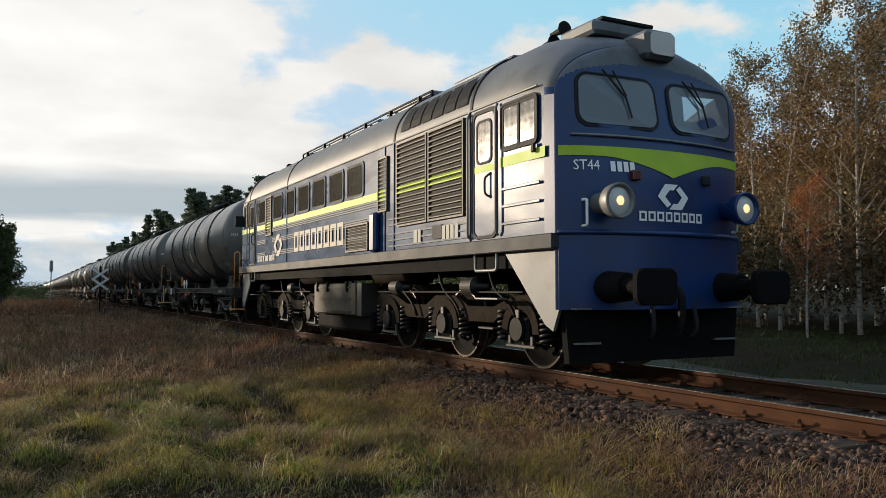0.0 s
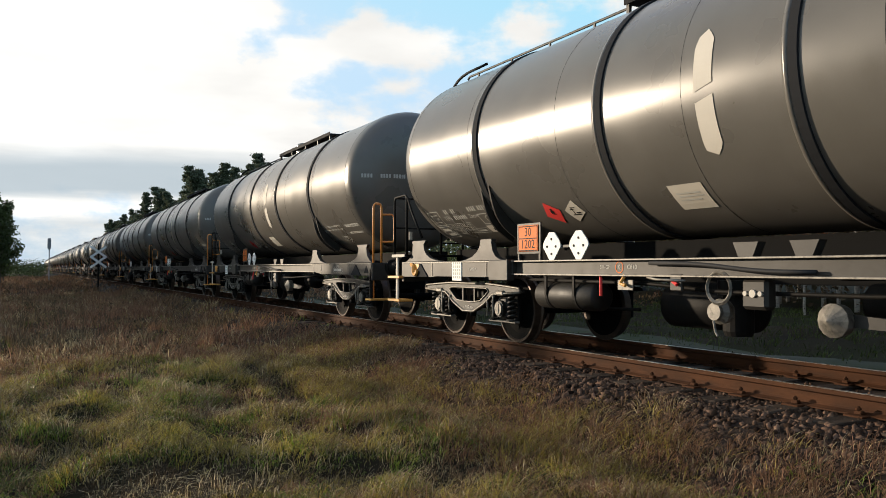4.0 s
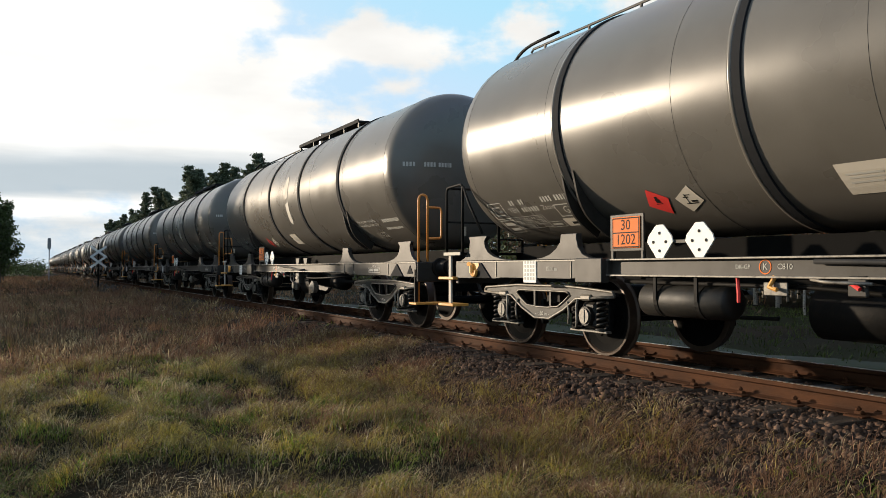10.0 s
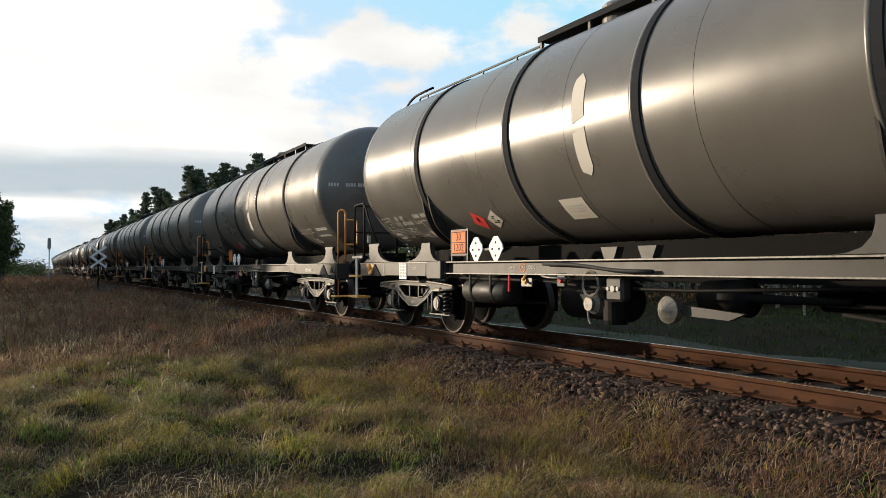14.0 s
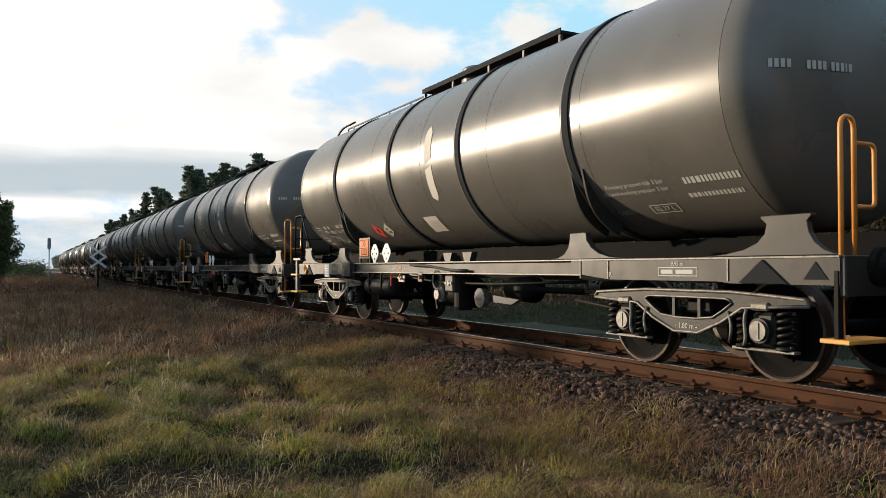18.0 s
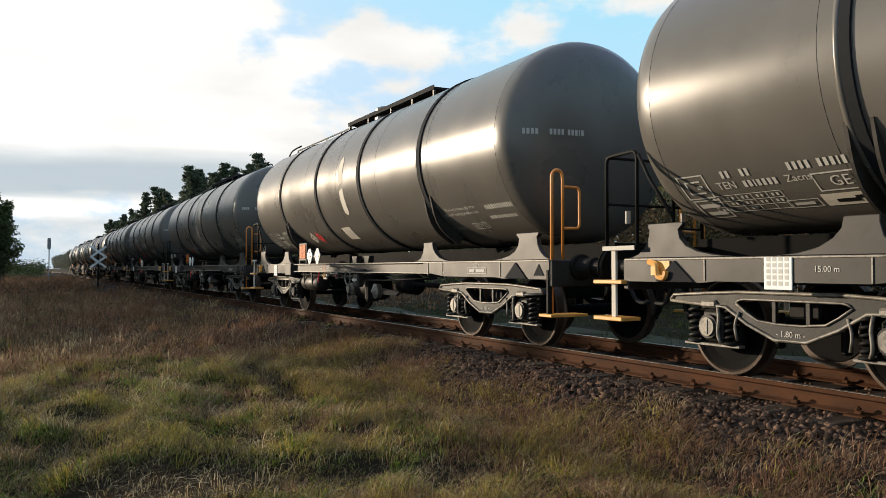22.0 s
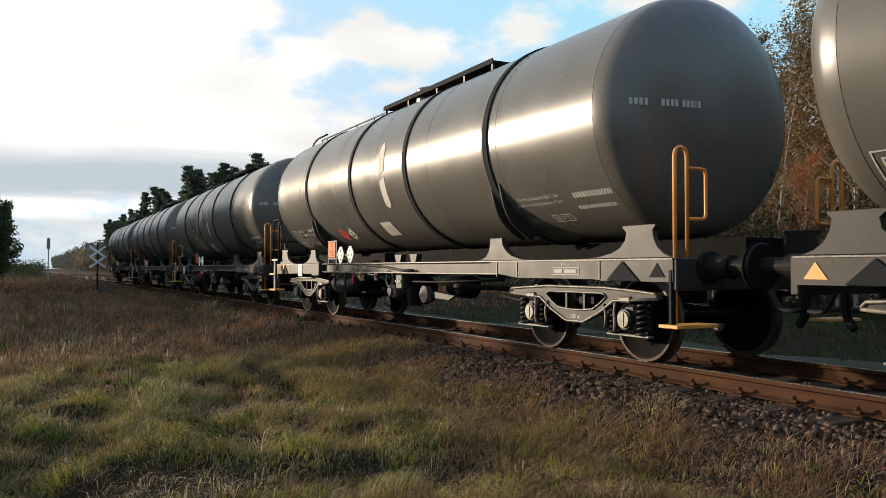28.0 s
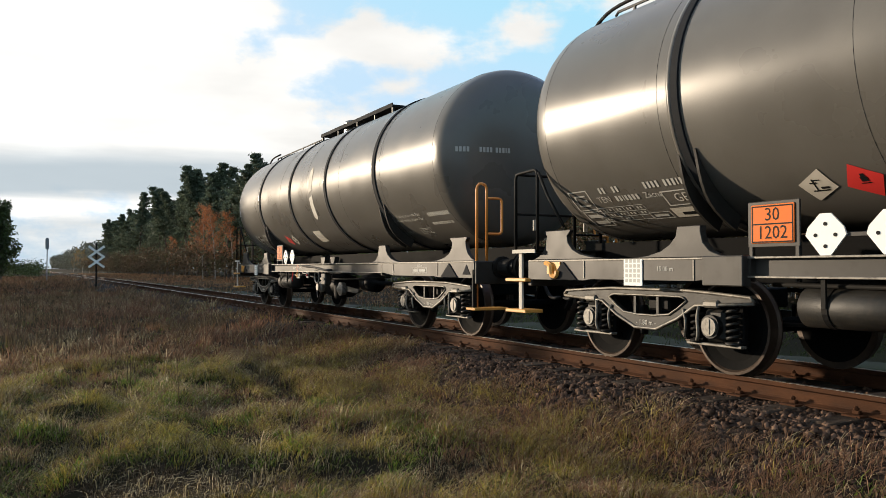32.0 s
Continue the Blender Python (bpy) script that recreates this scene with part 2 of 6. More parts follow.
STRAW = material("dry_straw_grass", (0.48, 0.38, 0.21), rough=0.4, vary=0.3, scale=0.9, fine=6, bump=0, random_island=0.55, translucent=0.4, spec=0.3)
BROWN = material("reddish_brown_grass", (0.215, 0.115, 0.066), rough=0.6, vary=0.3, scale=0.9, fine=6, bump=0, random_island=0.65, translucent=0.35, second=(0.17, 0.118, 0.06), spec=0.2)
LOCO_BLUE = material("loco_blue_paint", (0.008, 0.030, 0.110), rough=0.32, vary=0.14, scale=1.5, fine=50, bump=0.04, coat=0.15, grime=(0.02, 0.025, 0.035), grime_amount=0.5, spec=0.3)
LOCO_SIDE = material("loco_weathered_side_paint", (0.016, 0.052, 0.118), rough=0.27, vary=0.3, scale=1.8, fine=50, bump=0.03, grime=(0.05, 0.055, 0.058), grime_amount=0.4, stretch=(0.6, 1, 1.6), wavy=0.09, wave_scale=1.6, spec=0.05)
SILL = material("dusty_sill_paint", (0.024, 0.027, 0.030), rough=0.6, vary=0.3, scale=3, grime=(0.02, 0.018, 0.015), grime_amount=0.6, spec=0.2)
# ribs coloured paler than the side, for the highlights along them
LITRIB = material("lit_side_ribs", (0.075, 0.095, 0.115), rough=0.5, vary=0.3, scale=4, grime=(0.03, 0.04, 0.06), grime_amount=0.6, spec=0.12)
SAND = material("sand_coloured_box_paint", (0.072, 0.058, 0.037), rough=0.6, vary=0.25, scale=3, spec=0.2, grime=(0.03, 0.025, 0.018), grime_amount=0.6)
DARKRED = material("dark_red_lens", (0.07, 0.008, 0.006), rough=0.25, vary=0.1)
LOCO_GREEN = material("lime_green_stripe", (0.34, 0.46, 0.035), rough=0.5, vary=0.12, bump=0.03, spec=0.2)
LOCO_ROOF = material("grey_roof_paint", (0.105, 0.112, 0.116), rough=0.5, vary=0.25, scale=1.6, bump=0.04, grime=(0.055, 0.05, 0.045), grime_amount=0.6, spec=0.35)
LOUVRE = material("louvre_brown_metal", (0.060, 0.050, 0.038), rough=0.55, vary=0.3, scale=6, spec=0.25)
ALU = material("bare_aluminium_trim", (0.16, 0.16, 0.15), rough=0.5, metal=0.3, vary=0.15)
RUBBER = material("black_rubber", (0.015, 0.015, 0.016), rough=0.7, vary=0.2, spec=0.25)
WINDOW = glass("dusty_window_glass", (0.06, 0.056, 0.046), 0.05)
WINDSCREEN = glass("windscreen_glass", (0.16, 0.18, 0.21), 0.03)
HEADLIGHT = glowing("lit_headlight", (1.0, 0.62, 0.30), 0.9)
LENS = glass("headlight_lens_glass", (0.75, 0.72, 0.66))
BARK = material("brown_bark", (0.075, 0.055, 0.042), rough=0.9, vary=0.4, scale=5, fine=30, bump=0.6, stretch=(1, 1, 0.3))
BIRCH = material("white_birch_bark", (0.30, 0.26, 0.21), rough=0.8, vary=0.2, scale=3, fine=14, bump=0.3, grime=(0.06, 0.05, 0.045), grime_amount=0.9, stretch=(1, 1, 2.5))
# needle green lightened in place of haze over the far pines
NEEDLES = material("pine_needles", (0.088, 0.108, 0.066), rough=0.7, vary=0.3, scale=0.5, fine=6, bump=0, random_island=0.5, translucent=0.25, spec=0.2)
# leaf colour paled to grey-green to stand in for distance haze
HAZYLEAF = material("hazy_far_leaves", (0.105, 0.110, 0.080), rough=0.7, vary=0.25, scale=0.2, fine=5, bump=0, random_island=0.4, translucent=0.2)
GOLD = material("golden_birch_leaves", (0.25, 0.145, 0.045), rough=0.5, vary=0.35, scale=0.4, fine=5, bump=0, random_island=0.6, translucent=0.35, second=(0.16, 0.13, 0.05))
OCHRE = material("ochre_autumn_leaves", (0.18, 0.105, 0.036), rough=0.5, vary=0.35, scale=0.4, fine=5, bump=0, random_island=0.6, translucent=0.35, second=(0.12, 0.11, 0.045))
FOXY = material("fox_red_leaves", (0.30, 0.11, 0.035), rough=0.6, vary=0.3, scale=0.4, fine=5, bump=0, random_island=0.5, translucent=0.4)
LEAFGREEN = material("dull_green_leaves", (0.055, 0.075, 0.022), rough=0.6, vary=0.3, scale=0.5, fine=5, bump=0, random_island=0.45, translucent=0.3, spec=0.2)
BRACKEN = material("brown_bracken", (0.100, 0.062, 0.036), rough=0.7, vary=0.35, scale=0.4, fine=5, bump=0, random_island=0.5, translucent=0.2, second=(0.055, 0.052, 0.024), spec=0.1)
LANE = material("sandy_lane", (0.060, 0.060, 0.045), rough=0.9, vary=0.2, scale=0.8, fine=25, bump=0.4, second=(0.035, 0.045, 0.02), spec=0.1)
SIGNGREY = material("grey_signal_board", (0.20, 0.20, 0.20), rough=0.6, vary=0.1)

# ---- mesh helpers ----


def part(name, bm, mat, parent=None, label="", smooth=False):
    """Links a bmesh as one mesh object under a thing or a part."""
    me = bpy.data.meshes.new(name)
    bm.to_mesh(me)
    bm.free()
    me.materials.append(mat)
    if smooth:
        me.polygons.foreach_set("use_smooth", [True] * len(me.polygons))
    ob = new(name, me)
    ob.parent = parent
    if label:
        ob["label"] = label
    return ob


def share(name, mesh, parent, m=None, label=""):
    """Another object on the same mesh."""
    ob = new(name, mesh)
    ob.parent = parent
    if m is not None:
        ob.matrix_basis = m
    if label:
        ob["label"] = label
    return ob


def box(x0, x1, y0, y1, z0, z1, bevel=0.0, bm=None):
    bm = bm or bmesh.new()
    v = bmesh.ops.create_cube(bm, size=1.0)["verts"]
    for p in v:
        p.co = Vector(((x0 + x1) / 2 + p.co.x * (x1 - x0), (y0 + y1) / 2 + p.co.y * (y1 - y0), (z0 + z1) / 2 + p.co.z * (z1 - z0)))
    if bevel:
        edges = list({e for p in v for e in p.link_edges})
        bmesh.ops.bevel(bm, geom=edges, offset=bevel, segments=1, affect="EDGES")
    return bm


def rod(p0, p1, r, seg=8, r2=None, bm=None, caps=True):
    bm = bm or bmesh.new()
    p0, p1 = Vector(p0), Vector(p1)
    d = p1 - p0
    m = Matrix.Translation((p0 + p1) / 2) @ d.to_track_quat("Z", "Y").to_matrix().to_4x4()
    bmesh.ops.create_cone(bm, cap_ends=caps, segments=seg, radius1=r, radius2=r if r2 is None else r2, depth=d.length, matrix=m)
    return bm


def tube(points, r, seg=6, bm=None):
    """A bent pipe through the points."""
    bm = bm or bmesh.new()
    pts = [Vector(p) for p in points]
    rings = []
    side = None
    for i, p in enumerate(pts):
        d = (pts[min(i + 1, len(pts) - 1)] - pts[max(i - 1, 0)]).normalized()
        if side is None:
            side = d.orthogonal().normalized()
        side = (side - d * side.dot(d)).normalized()
        up = d.cross(side)
        rings.append([bm.verts.new(p + (side * math.cos(a) + up * math.sin(a)) * r) for a in (2 * math.pi * k / seg for k in range(seg))])
    for a, b in zip(rings, rings[1:]):
        for k in range(seg):
            bm.faces.new((a[k], a[(k + 1) % seg], b[(k + 1) % seg], b[k]))
    bm.faces.new(rings[0][::-1])
    bm.faces.new(rings[-1])
    return bm


def soften(points, r=0.06, n=4):
    """The path with its corners rounded."""
    pts = [Vector(p) for p in points]
    out = [pts[0]]
    for a, b, c in zip(pts, pts[1:], pts[2:]):
        k0, k1 = b + (a - b).normalized() * min(r, (a - b).length / 2), b + (c - b).normalized() * min(r, (c - b).length / 2)
        for i in range(n + 1):
            t = i / n
            out.append(k0 * (1 - t) ** 2 + b * 2 * t * (1 - t) + k1 * t ** 2)
    out.append(pts[-1])
    return out


def lathe(profile, axis="x", seg=48, centre=(0, 0, 0), bm=None):
    """Turns (along, radius) pairs round an axis."""
    bm = bm or bmesh.new()
    c = Vector(centre)

    def at(s, r, a):
        u, v = r * math.cos(a), r * math.sin(a)
        return c + Vector({"x": (s, u, v), "y": (u, s, v), "z": (u, v, s)}[axis])
    rings = []
    for s, r in profile:
        if r < 1e-5:
            rings.append([bm.verts.new(at(s, 0, 0))])
        else:
            rings.append([bm.verts.new(at(s, r, 2 * math.pi * k / seg)) for k in range(seg)])
    for a, b in zip(rings, rings[1:]):
        for k in range(seg):
            j = (k + 1) % seg
            q = [a[k % len(a)], a[j % len(a)], b[j % len(b)], b[k % len(b)]]
            q = list(dict.fromkeys(q))
            if len(q) > 2:
                bm.faces.new(q)
    bmesh.ops.recalc_face_normals(bm, faces=bm.faces)
    return bm


def prism(poly, y0, y1, axes="xz", bm=None, bevel=0.0):
    """A plate: a polygon in the plane of two axes, thick along the third."""
    bm = bm or bmesh.new()

    def at(p, w):
        d = {axes[0]: p[0], axes[1]: p[1]}
        other = ({"x", "y", "z"} - set(axes)).pop()
        d[other] = w
        return Vector((d["x"], d["y"], d["z"]))
    lo, hi = [bm.verts.new(at(p, y0)) for p in poly], [bm.verts.new(at(p, y1)) for p in poly]
    faces = [bm.faces.new(lo[::-1]), bm.faces.new(hi)]
    for k in range(len(poly)):
        j = (k + 1) % len(poly)
        faces.append(bm.faces.new((lo[k], lo[j], hi[j], hi[k])))
    bmesh.ops.recalc_face_normals(bm, faces=faces)
    if bevel:
        bmesh.ops.bevel(bm, geom=list({e for f in faces for e in f.edges}), offset=bevel, segments=1, affect="EDGES")
    return bm


def ringplate(outer, inner, y0, y1):
    """A plate in the plane of x and z with a hole; both outlines have the same number of points."""
    bm = bmesh.new()
    rows = [[bm.verts.new((p[0], y, p[1])) for p in poly] for y in (y0, y1) for poly in (outer, inner)]
    ol, il, oh, ih = rows
    n = len(outer)
    for k in range(n):
        j = (k + 1) % n
        bm.faces.new((ol[k], ol[j], il[j], il[k]))
        bm.faces.new((oh[k], ih[k], ih[j], oh[j]))
        bm.faces.new((ol[k], oh[k], oh[j], ol[j]))
        bm.faces.new((il[k], il[j], ih[j], ih[k]))
    bmesh.ops.recalc_face_normals(bm, faces=bm.faces)
    return bm


def coil(x, y, z0, z1, r, turns, wire, bm=None):
    pts = []
    n = turns * 8
    for i in range(n + 1):
        a = 2 * math.pi * i / 8
        pts.append((x + r * math.cos(a), y + r * math.sin(a), z0 + (z1 - z0) * i / n))
    return tube(pts, wire, 5, bm)


def cloud_mesh(name, verts, faces, mat, parent=None, smooth=False):
    """A mesh from numpy arrays: verts (n, 3), faces (m, 3 or 4)."""
    me = bpy.data.meshes.new(name)
    k = faces.shape[1]
    me.vertices.add(len(verts))
    me.vertices.foreach_set("co", verts.astype(np.float32).ravel())
    me.loops.add(faces.size)
    me.loops.foreach_set("vertex_index", faces.astype(np.int32).ravel())
    me.polygons.add(len(faces))
    me.polygons.foreach_set("loop_start", np.arange(0, faces.size, k, dtype=np.int32))
    if smooth:
        me.polygons.foreach_set("use_smooth", np.ones(len(faces), dtype=bool))
    me.update(calc_edges=True)
    me.materials.append(mat)
    ob = new(name, me)
    ob.parent = parent
    return ob


def letters(name, text, size, mat, parent, place, label=""):
    """Words as a flat mesh. place maps (x, y) of the words to a point."""
    cu = bpy.data.curves.new(name, "FONT")
    cu.body, cu.size, cu.resolution_u = text, size, 2
    cu.align_x, cu.align_y = "CENTER", "CENTER"
    ob = bpy.data.objects.new(name, cu)
    scene.collection.objects.link(ob)
    bpy.context.view_layer.update()
    me = bpy.data.meshes.new_from_object(ob.evaluated_get(bpy.context.evaluated_depsgraph_get()))
    bpy.data.objects.remove(ob)
    me.name = name
    for v in me.vertices:
        v.co = place(v.co.x, v.co.y)
    me.materials.clear()
    me.materials.append(mat)
    return share(name, me, parent, label=label)


def bars(widths, height, gap):
    """Flat bars in a row, centred, as (x0, x1, y0, y1)."""
    total = sum(widths) + gap * (len(widths) - 1)
    x, out = -total / 2, []
    for w in widths:
        if w > 0:
            out.append((x, x + w, -height / 2, height / 2))
        x += abs(w) + gap
    return out


def flat(rects, place, bm=None, cut=1):
    """Flat rectangles laid by place()."""
    bm = bm or bmesh.new()
    for x0, x1, y0, y1 in rects:
        for i in range(cut):
            a, b = y0 + (y1 - y0) * i / cut, y0 + (y1 - y0) * (i + 1) / cut
            bm.faces.new([bm.verts.new(place(*p)) for p in ((x0, a), (x1, a), (x1, b), (x0, b))])
    return bm

# ---- ground and track ----
rng = np.random.default_rng(7)


def waves(x, y, seed):
    """Smooth uneven values from 0 to 1 on a grid of one unit."""
    xi, yi = np.floor(x), np.floor(y)
    fx, fy = x - xi, y - yi
    sx, sy = fx * fx * (3 - 2 * fx), fy * fy * (3 - 2 * fy)

    def lot(i, j):
        v = np.sin(i * 127.1 + j * 311.7 + seed * 74.7) * 43758.5453
        return v - np.floor(v)
    return (lot(xi, yi) * (1 - sx) + lot(xi + 1, yi) * sx) * (1 - sy) + (lot(xi, yi + 1) * (1 - sx) + lot(xi + 1, yi + 1) * sx) * sy


def hummock(x, y):
    """How far up a grassy hummock a place lies, 0 to 1."""
    v = 0.55 * waves(x * 1.15 + 0.5 * y, y * 1.9 - 0.3 * x, 3) + 0.45 * waves(x * 2.7, y * 3.4, 9)
    return np.clip((v - 0.30) / 0.40, 0, 1)


def ground_height(x, y):
    """The lie of the land across the track: bed, shoulders, meadow, verge, lane."""
    a = np.abs(y)
    bed = np.where(a < 1.7, -0.205, np.where(a < 2.7, -0.205 - (a - 1.7) * 0.345, -0.55))
    near = -0.55 + 0.06 * np.sin(x * 0.55 + y * 0.8) * np.clip(a - 2.7, 0, 1) + 0.04 * np.sin(x * 1.3 - y * 1.1) * np.clip(a - 2.7, 0, 1)
    near = near + 0.14 * (hummock(x, y) - 0.45) * np.clip((-2.7 - y) / 0.8, 0, 1) * np.clip((x + 34) / 8, 0, 1)
    return np.where(a < 2.7, bed, near)


def sheet(name, xs, ys, mat, lift=0.0):
    X, Y = np.meshgrid(xs, ys, indexing="ij")
    v = np.stack([X, Y, ground_height(X, Y) + lift], -1).reshape(-1, 3)
    n, m = len(xs), len(ys)
    i = (np.arange(n - 1)[:, None] * m + np.arange(m - 1)[None]).ravel()
    return cloud_mesh(name, v, np.stack([i, i + m, i + m + 1, i + 1], -1), mat, smooth=True)


xs = np.concatenate([np.linspace(-3000, -130, 12), np.linspace(-120, -20, 60), np.linspace(-19.5, 3, 180), np.linspace(3.5, 14, 20), np.linspace(20, 2500, 10)])
ys = np.concatenate([np.linspace(-2500, -30, 8), np.linspace(-25, -9.2, 24), np.linspace(-9, -3.0, 90), np.linspace(-2.7, 2.7, 12), np.linspace(3.2, 30, 40), np.linspace(40, 2500, 8)])
ground = tagged(sheet("ground", xs, ys, SOIL), "dark soil of an autumn meadow along the track", "ground", kind="structure")

ballast = tagged(sheet("ballast_bed", np.linspace(-420, 60, 300), np.linspace(-2.65, 2.65, 17), BALLAST, 0.012), "brown crushed stone ballast under the track", "ballast", kind="structure")

track = tagged(new("railway_track"), "rusty railway track on dark wooden sleepers", "railway track", kind="structure")
RAIL_PROFILE = [(-0.075, -0.172), (0.075, -0.172), (0.075, -0.160), (0.020, -0.140), (0.010, -0.125), (0.010, -0.052), (0.036, -0.036),
                (0.036, -0.006), (0.028, 0.0), (-0.028, 0.0), (-0.036, -0.006), (-0.036, -0.036), (-0.010, -0.052), (-0.010, -0.125), (-0.020, -0.140), (-0.075, -0.160)]
for side in (-1, 1):
    rail = part("rail", prism([(side * 0.752 + y, z - 0.002) for y, z in RAIL_PROFILE], -420, 60, "yz"), RUST, track, "rust-brown steel rail")
    part("rail_head", box(-420, 60, side * 0.752 - 0.026, side * 0.752 + 0.026, -0.003, 0.0), RAILTOP, rail, "polished running surface of the rail")

bm = box(-0.125, 0.125, -1.3, 1.3, -0.32, -0.174, 0.012)
sleeper = part("sleeper", bm, WOOD, track, "")
sleeper.location.x = 12.0
bm = bmesh.new()
for side in (-1, 1):
    y = side * 0.752
    box(-0.085, 0.085, y - 0.17, y + 0.17, -0.176, -0.158, 0.004, bm)
    for s in (-1, 1):
        box(-0.035, 0.035, y + s * 0.085 - 0.025, y + s * 0.085 + 0.025, -0.160, -0.128, 0.008, bm)
        rod((0, y + s * 0.095, -0.125), (0, y + s * 0.095, -0.092), 0.014, 6, bm=bm)
        rod((0, y + s * 0.095, -0.120), (0, y + s * 0.095, -0.105), 0.024, 6, bm=bm)
chair = part("rail_fastening", bm, RUST, sleeper, "rusty ribbed baseplate with clips and screws")
for i in range(1, 106):
    s = share("sleeper", sleeper.data, track, Matrix.Translation((12.0 - 0.6 * i, 0, 0)))
    share("rail_fastening", chair.data, s)
X0 = 12.0 - 0.6 * 106
bm = bmesh.new()
for i in range(564):
    box(X0 - 0.6 * i - 0.125, X0 - 0.6 * i + 0.125, -1.3, 1.3, -0.32, -0.18, 0, bm)
part("far_sleepers", bm, WOOD, track)["kind"] = "stuff"

# loose stones of the ballast
ico = bmesh.new()
bmesh.ops.create_icosphere(ico, subdivisions=1, radius=1.0)
ICO_V = np.array([v.co[:] for v in ico.verts])
ICO_F = np.array([[v.index for v in f.verts] for f in ico.faces])
ico.free()


def stones(n, xr, yr, size, gen):
    c = np.stack([gen.uniform(*xr, n), gen.uniform(*yr, n), np.zeros(n)], -1)
    c[:, 2] = ground_height(c[:, 0], c[:, 1]) + 0.008
    s = gen.uniform(*size, n)[:, None, None] * gen.uniform(0.45, 1.35, (n, 1, 3))
    v = ICO_V[None] * s * gen.uniform(0.55, 1.3, (n, len(ICO_V), 1))
    a = gen.uniform(0, 2 * np.pi, n)
    R = np.zeros((n, 3, 3))
    R[:, 0, 0] = R[:, 1, 1] = np.cos(a)
    R[:, 0, 1], R[:, 1, 0], R[:, 2, 2] = -np.sin(a), np.sin(a), 1
    v = np.einsum("nij,nkj->nki", R, v) + c[:, None]
    f = ICO_F[None] + (np.arange(n) * len(ICO_V))[:, None, None]
    return v.reshape(-1, 3), f.reshape(-1, 3)


v, f = stones(19000, (-17, 4), (-2.6, -0.80), (0.010, 0.036), rng)
v2, f2 = stones(4500, (-16, 6), (-0.7, 2.6), (0.012, 0.036), rng)
loose = cloud_mesh("ballast_stones", np.concatenate([v, v2]), np.concatenate([f, f2 + len(v)]), STONE)
tagged(loose, "loose brown and grey ballast stones beside the rail", "ballast", kind="stuff")

# the sandy lane beyond the track
lane_v = []
for x in np.linspace(-300, 60, 240):
    for y in (4.3, 4.6, 5.2, 5.6):
        w = 0.25 * math.sin(x * 0.31 + y) * (1 if y in (4.3, 5.6) else 0)
        lane_v.append((x, y + w, -0.535 + 0.06 * math.sin(x * 0.55 + y * 0.8) + 0.04 * math.sin(x * 1.3 - y * 1.1)))
i = (np.arange(239)[:, None] * 4 + np.arange(3)[None]).ravel()
lane = cloud_mesh("sandy_lane", np.array(lane_v), np.stack([i, i + 4, i + 5, i + 1], -1), LANE, smooth=True)
tagged(lane, "pale sandy lane running along the far side", "lane", kind="structure")


# ---- grass ----
def lie(x, y):
    """Ground with small humps under the near grass."""
    return ground_height(x, y)


def tufts(n, per, xr, yr, height, width, spread, gen, keep, droop=0.5, wind=0.35, dent=True):
    """Tufts of bent blades: each tuft has its own height and lean, and the blades fan out of it."""
    x, y = gen.uniform(*xr, n), gen.uniform(*yr, n)
    k = (gen.random(n) < keep(x, y) * (hollow(x, y) if dent else 1.0)) & (np.hypot(x, y + 6.8) > 4.4)
    x, y = x[k], y[k]
    n = len(x)
    th = gen.uniform(*height, n) * (0.6 + 0.45 * patch(x, y, 1.7, 1.5, 2.2) + 0.35 * hummock(x, y))
    ta = gen.normal(0.3, 0.8, n)
    tl = gen.uniform(0.0, wind, n)
    X, Y = np.repeat(x, per), np.repeat(y, per)
    H = np.repeat(th, per) * gen.uniform(0.55, 1.15, n * per)
    a = gen.uniform(0, 2 * np.pi, n * per)
    r = np.sqrt(gen.random(n * per)) * spread
    bx, by = X + np.cos(a) * r, Y + np.sin(a) * r
    out = gen.uniform(0.1, 0.75, n * per)
    dx = np.cos(a) * out + np.repeat(np.cos(ta) * tl, per)
    dy = np.sin(a) * out + np.repeat(np.sin(ta) * tl, per)
    base = np.stack([bx, by, lie(bx, by) - 0.03], -1)
    lean = np.stack([dx, dy, np.zeros_like(dx)], -1)
    b = gen.uniform(0, 2 * np.pi, n * per)
    w = np.stack([np.cos(b), np.sin(b), np.zeros_like(b)], -1) * (gen.uniform(*width, n * per) / 2)[:, None]
    up = np.array([0, 0, 1.0])
    rows = []
    for t, ww in ((0.0, 1.0), (0.4, 0.9), (0.75, 0.6)):
        p = base + lean * (H * t ** 1.7)[:, None] + up * (H * (t - droop * 0.45 * t ** 3))[:, None]
        rows += [p - w * ww, p + w * ww]
    rows.append(base + lean * H[:, None] * 1.05 + up * (H * np.maximum(0.35, 1 - droop * 0.55))[:, None])
    v = np.stack(rows, 1).reshape(-1, 3)
    o = (np.arange(len(bx)) * 7)[:, None]
    f = np.concatenate([o + np.array([q]) for q in ((0, 1, 3), (0, 3, 2), (2, 3, 5), (2, 5, 4), (4, 5, 6))])
    return v, f


def patch(x, y, sx, sy, p):
    """Smooth patches from 0 to 1."""
    v = np.sin(x * sx + p) * np.cos(y * sy * 1.7 - p) + 0.6 * np.sin(x * sx * 2.3 - y * sy * 2.1 + p * 3) + 0.4 * np.sin(x * sx * 4.1 + y * sy * 5 + p)
    return np.clip(0.5 + v * 0.45, 0, 1)


def near_edge(x, y):
    """Grass thins out towards the ballast."""
    return np.clip((-1.82 + 0.35 * np.clip((-x - 6) / 6, 0, 1) + 0.2 * np.sin(x * 0.9) + 0.15 * np.sin(x * 3.1) - y) / 0.5, 0, 1)


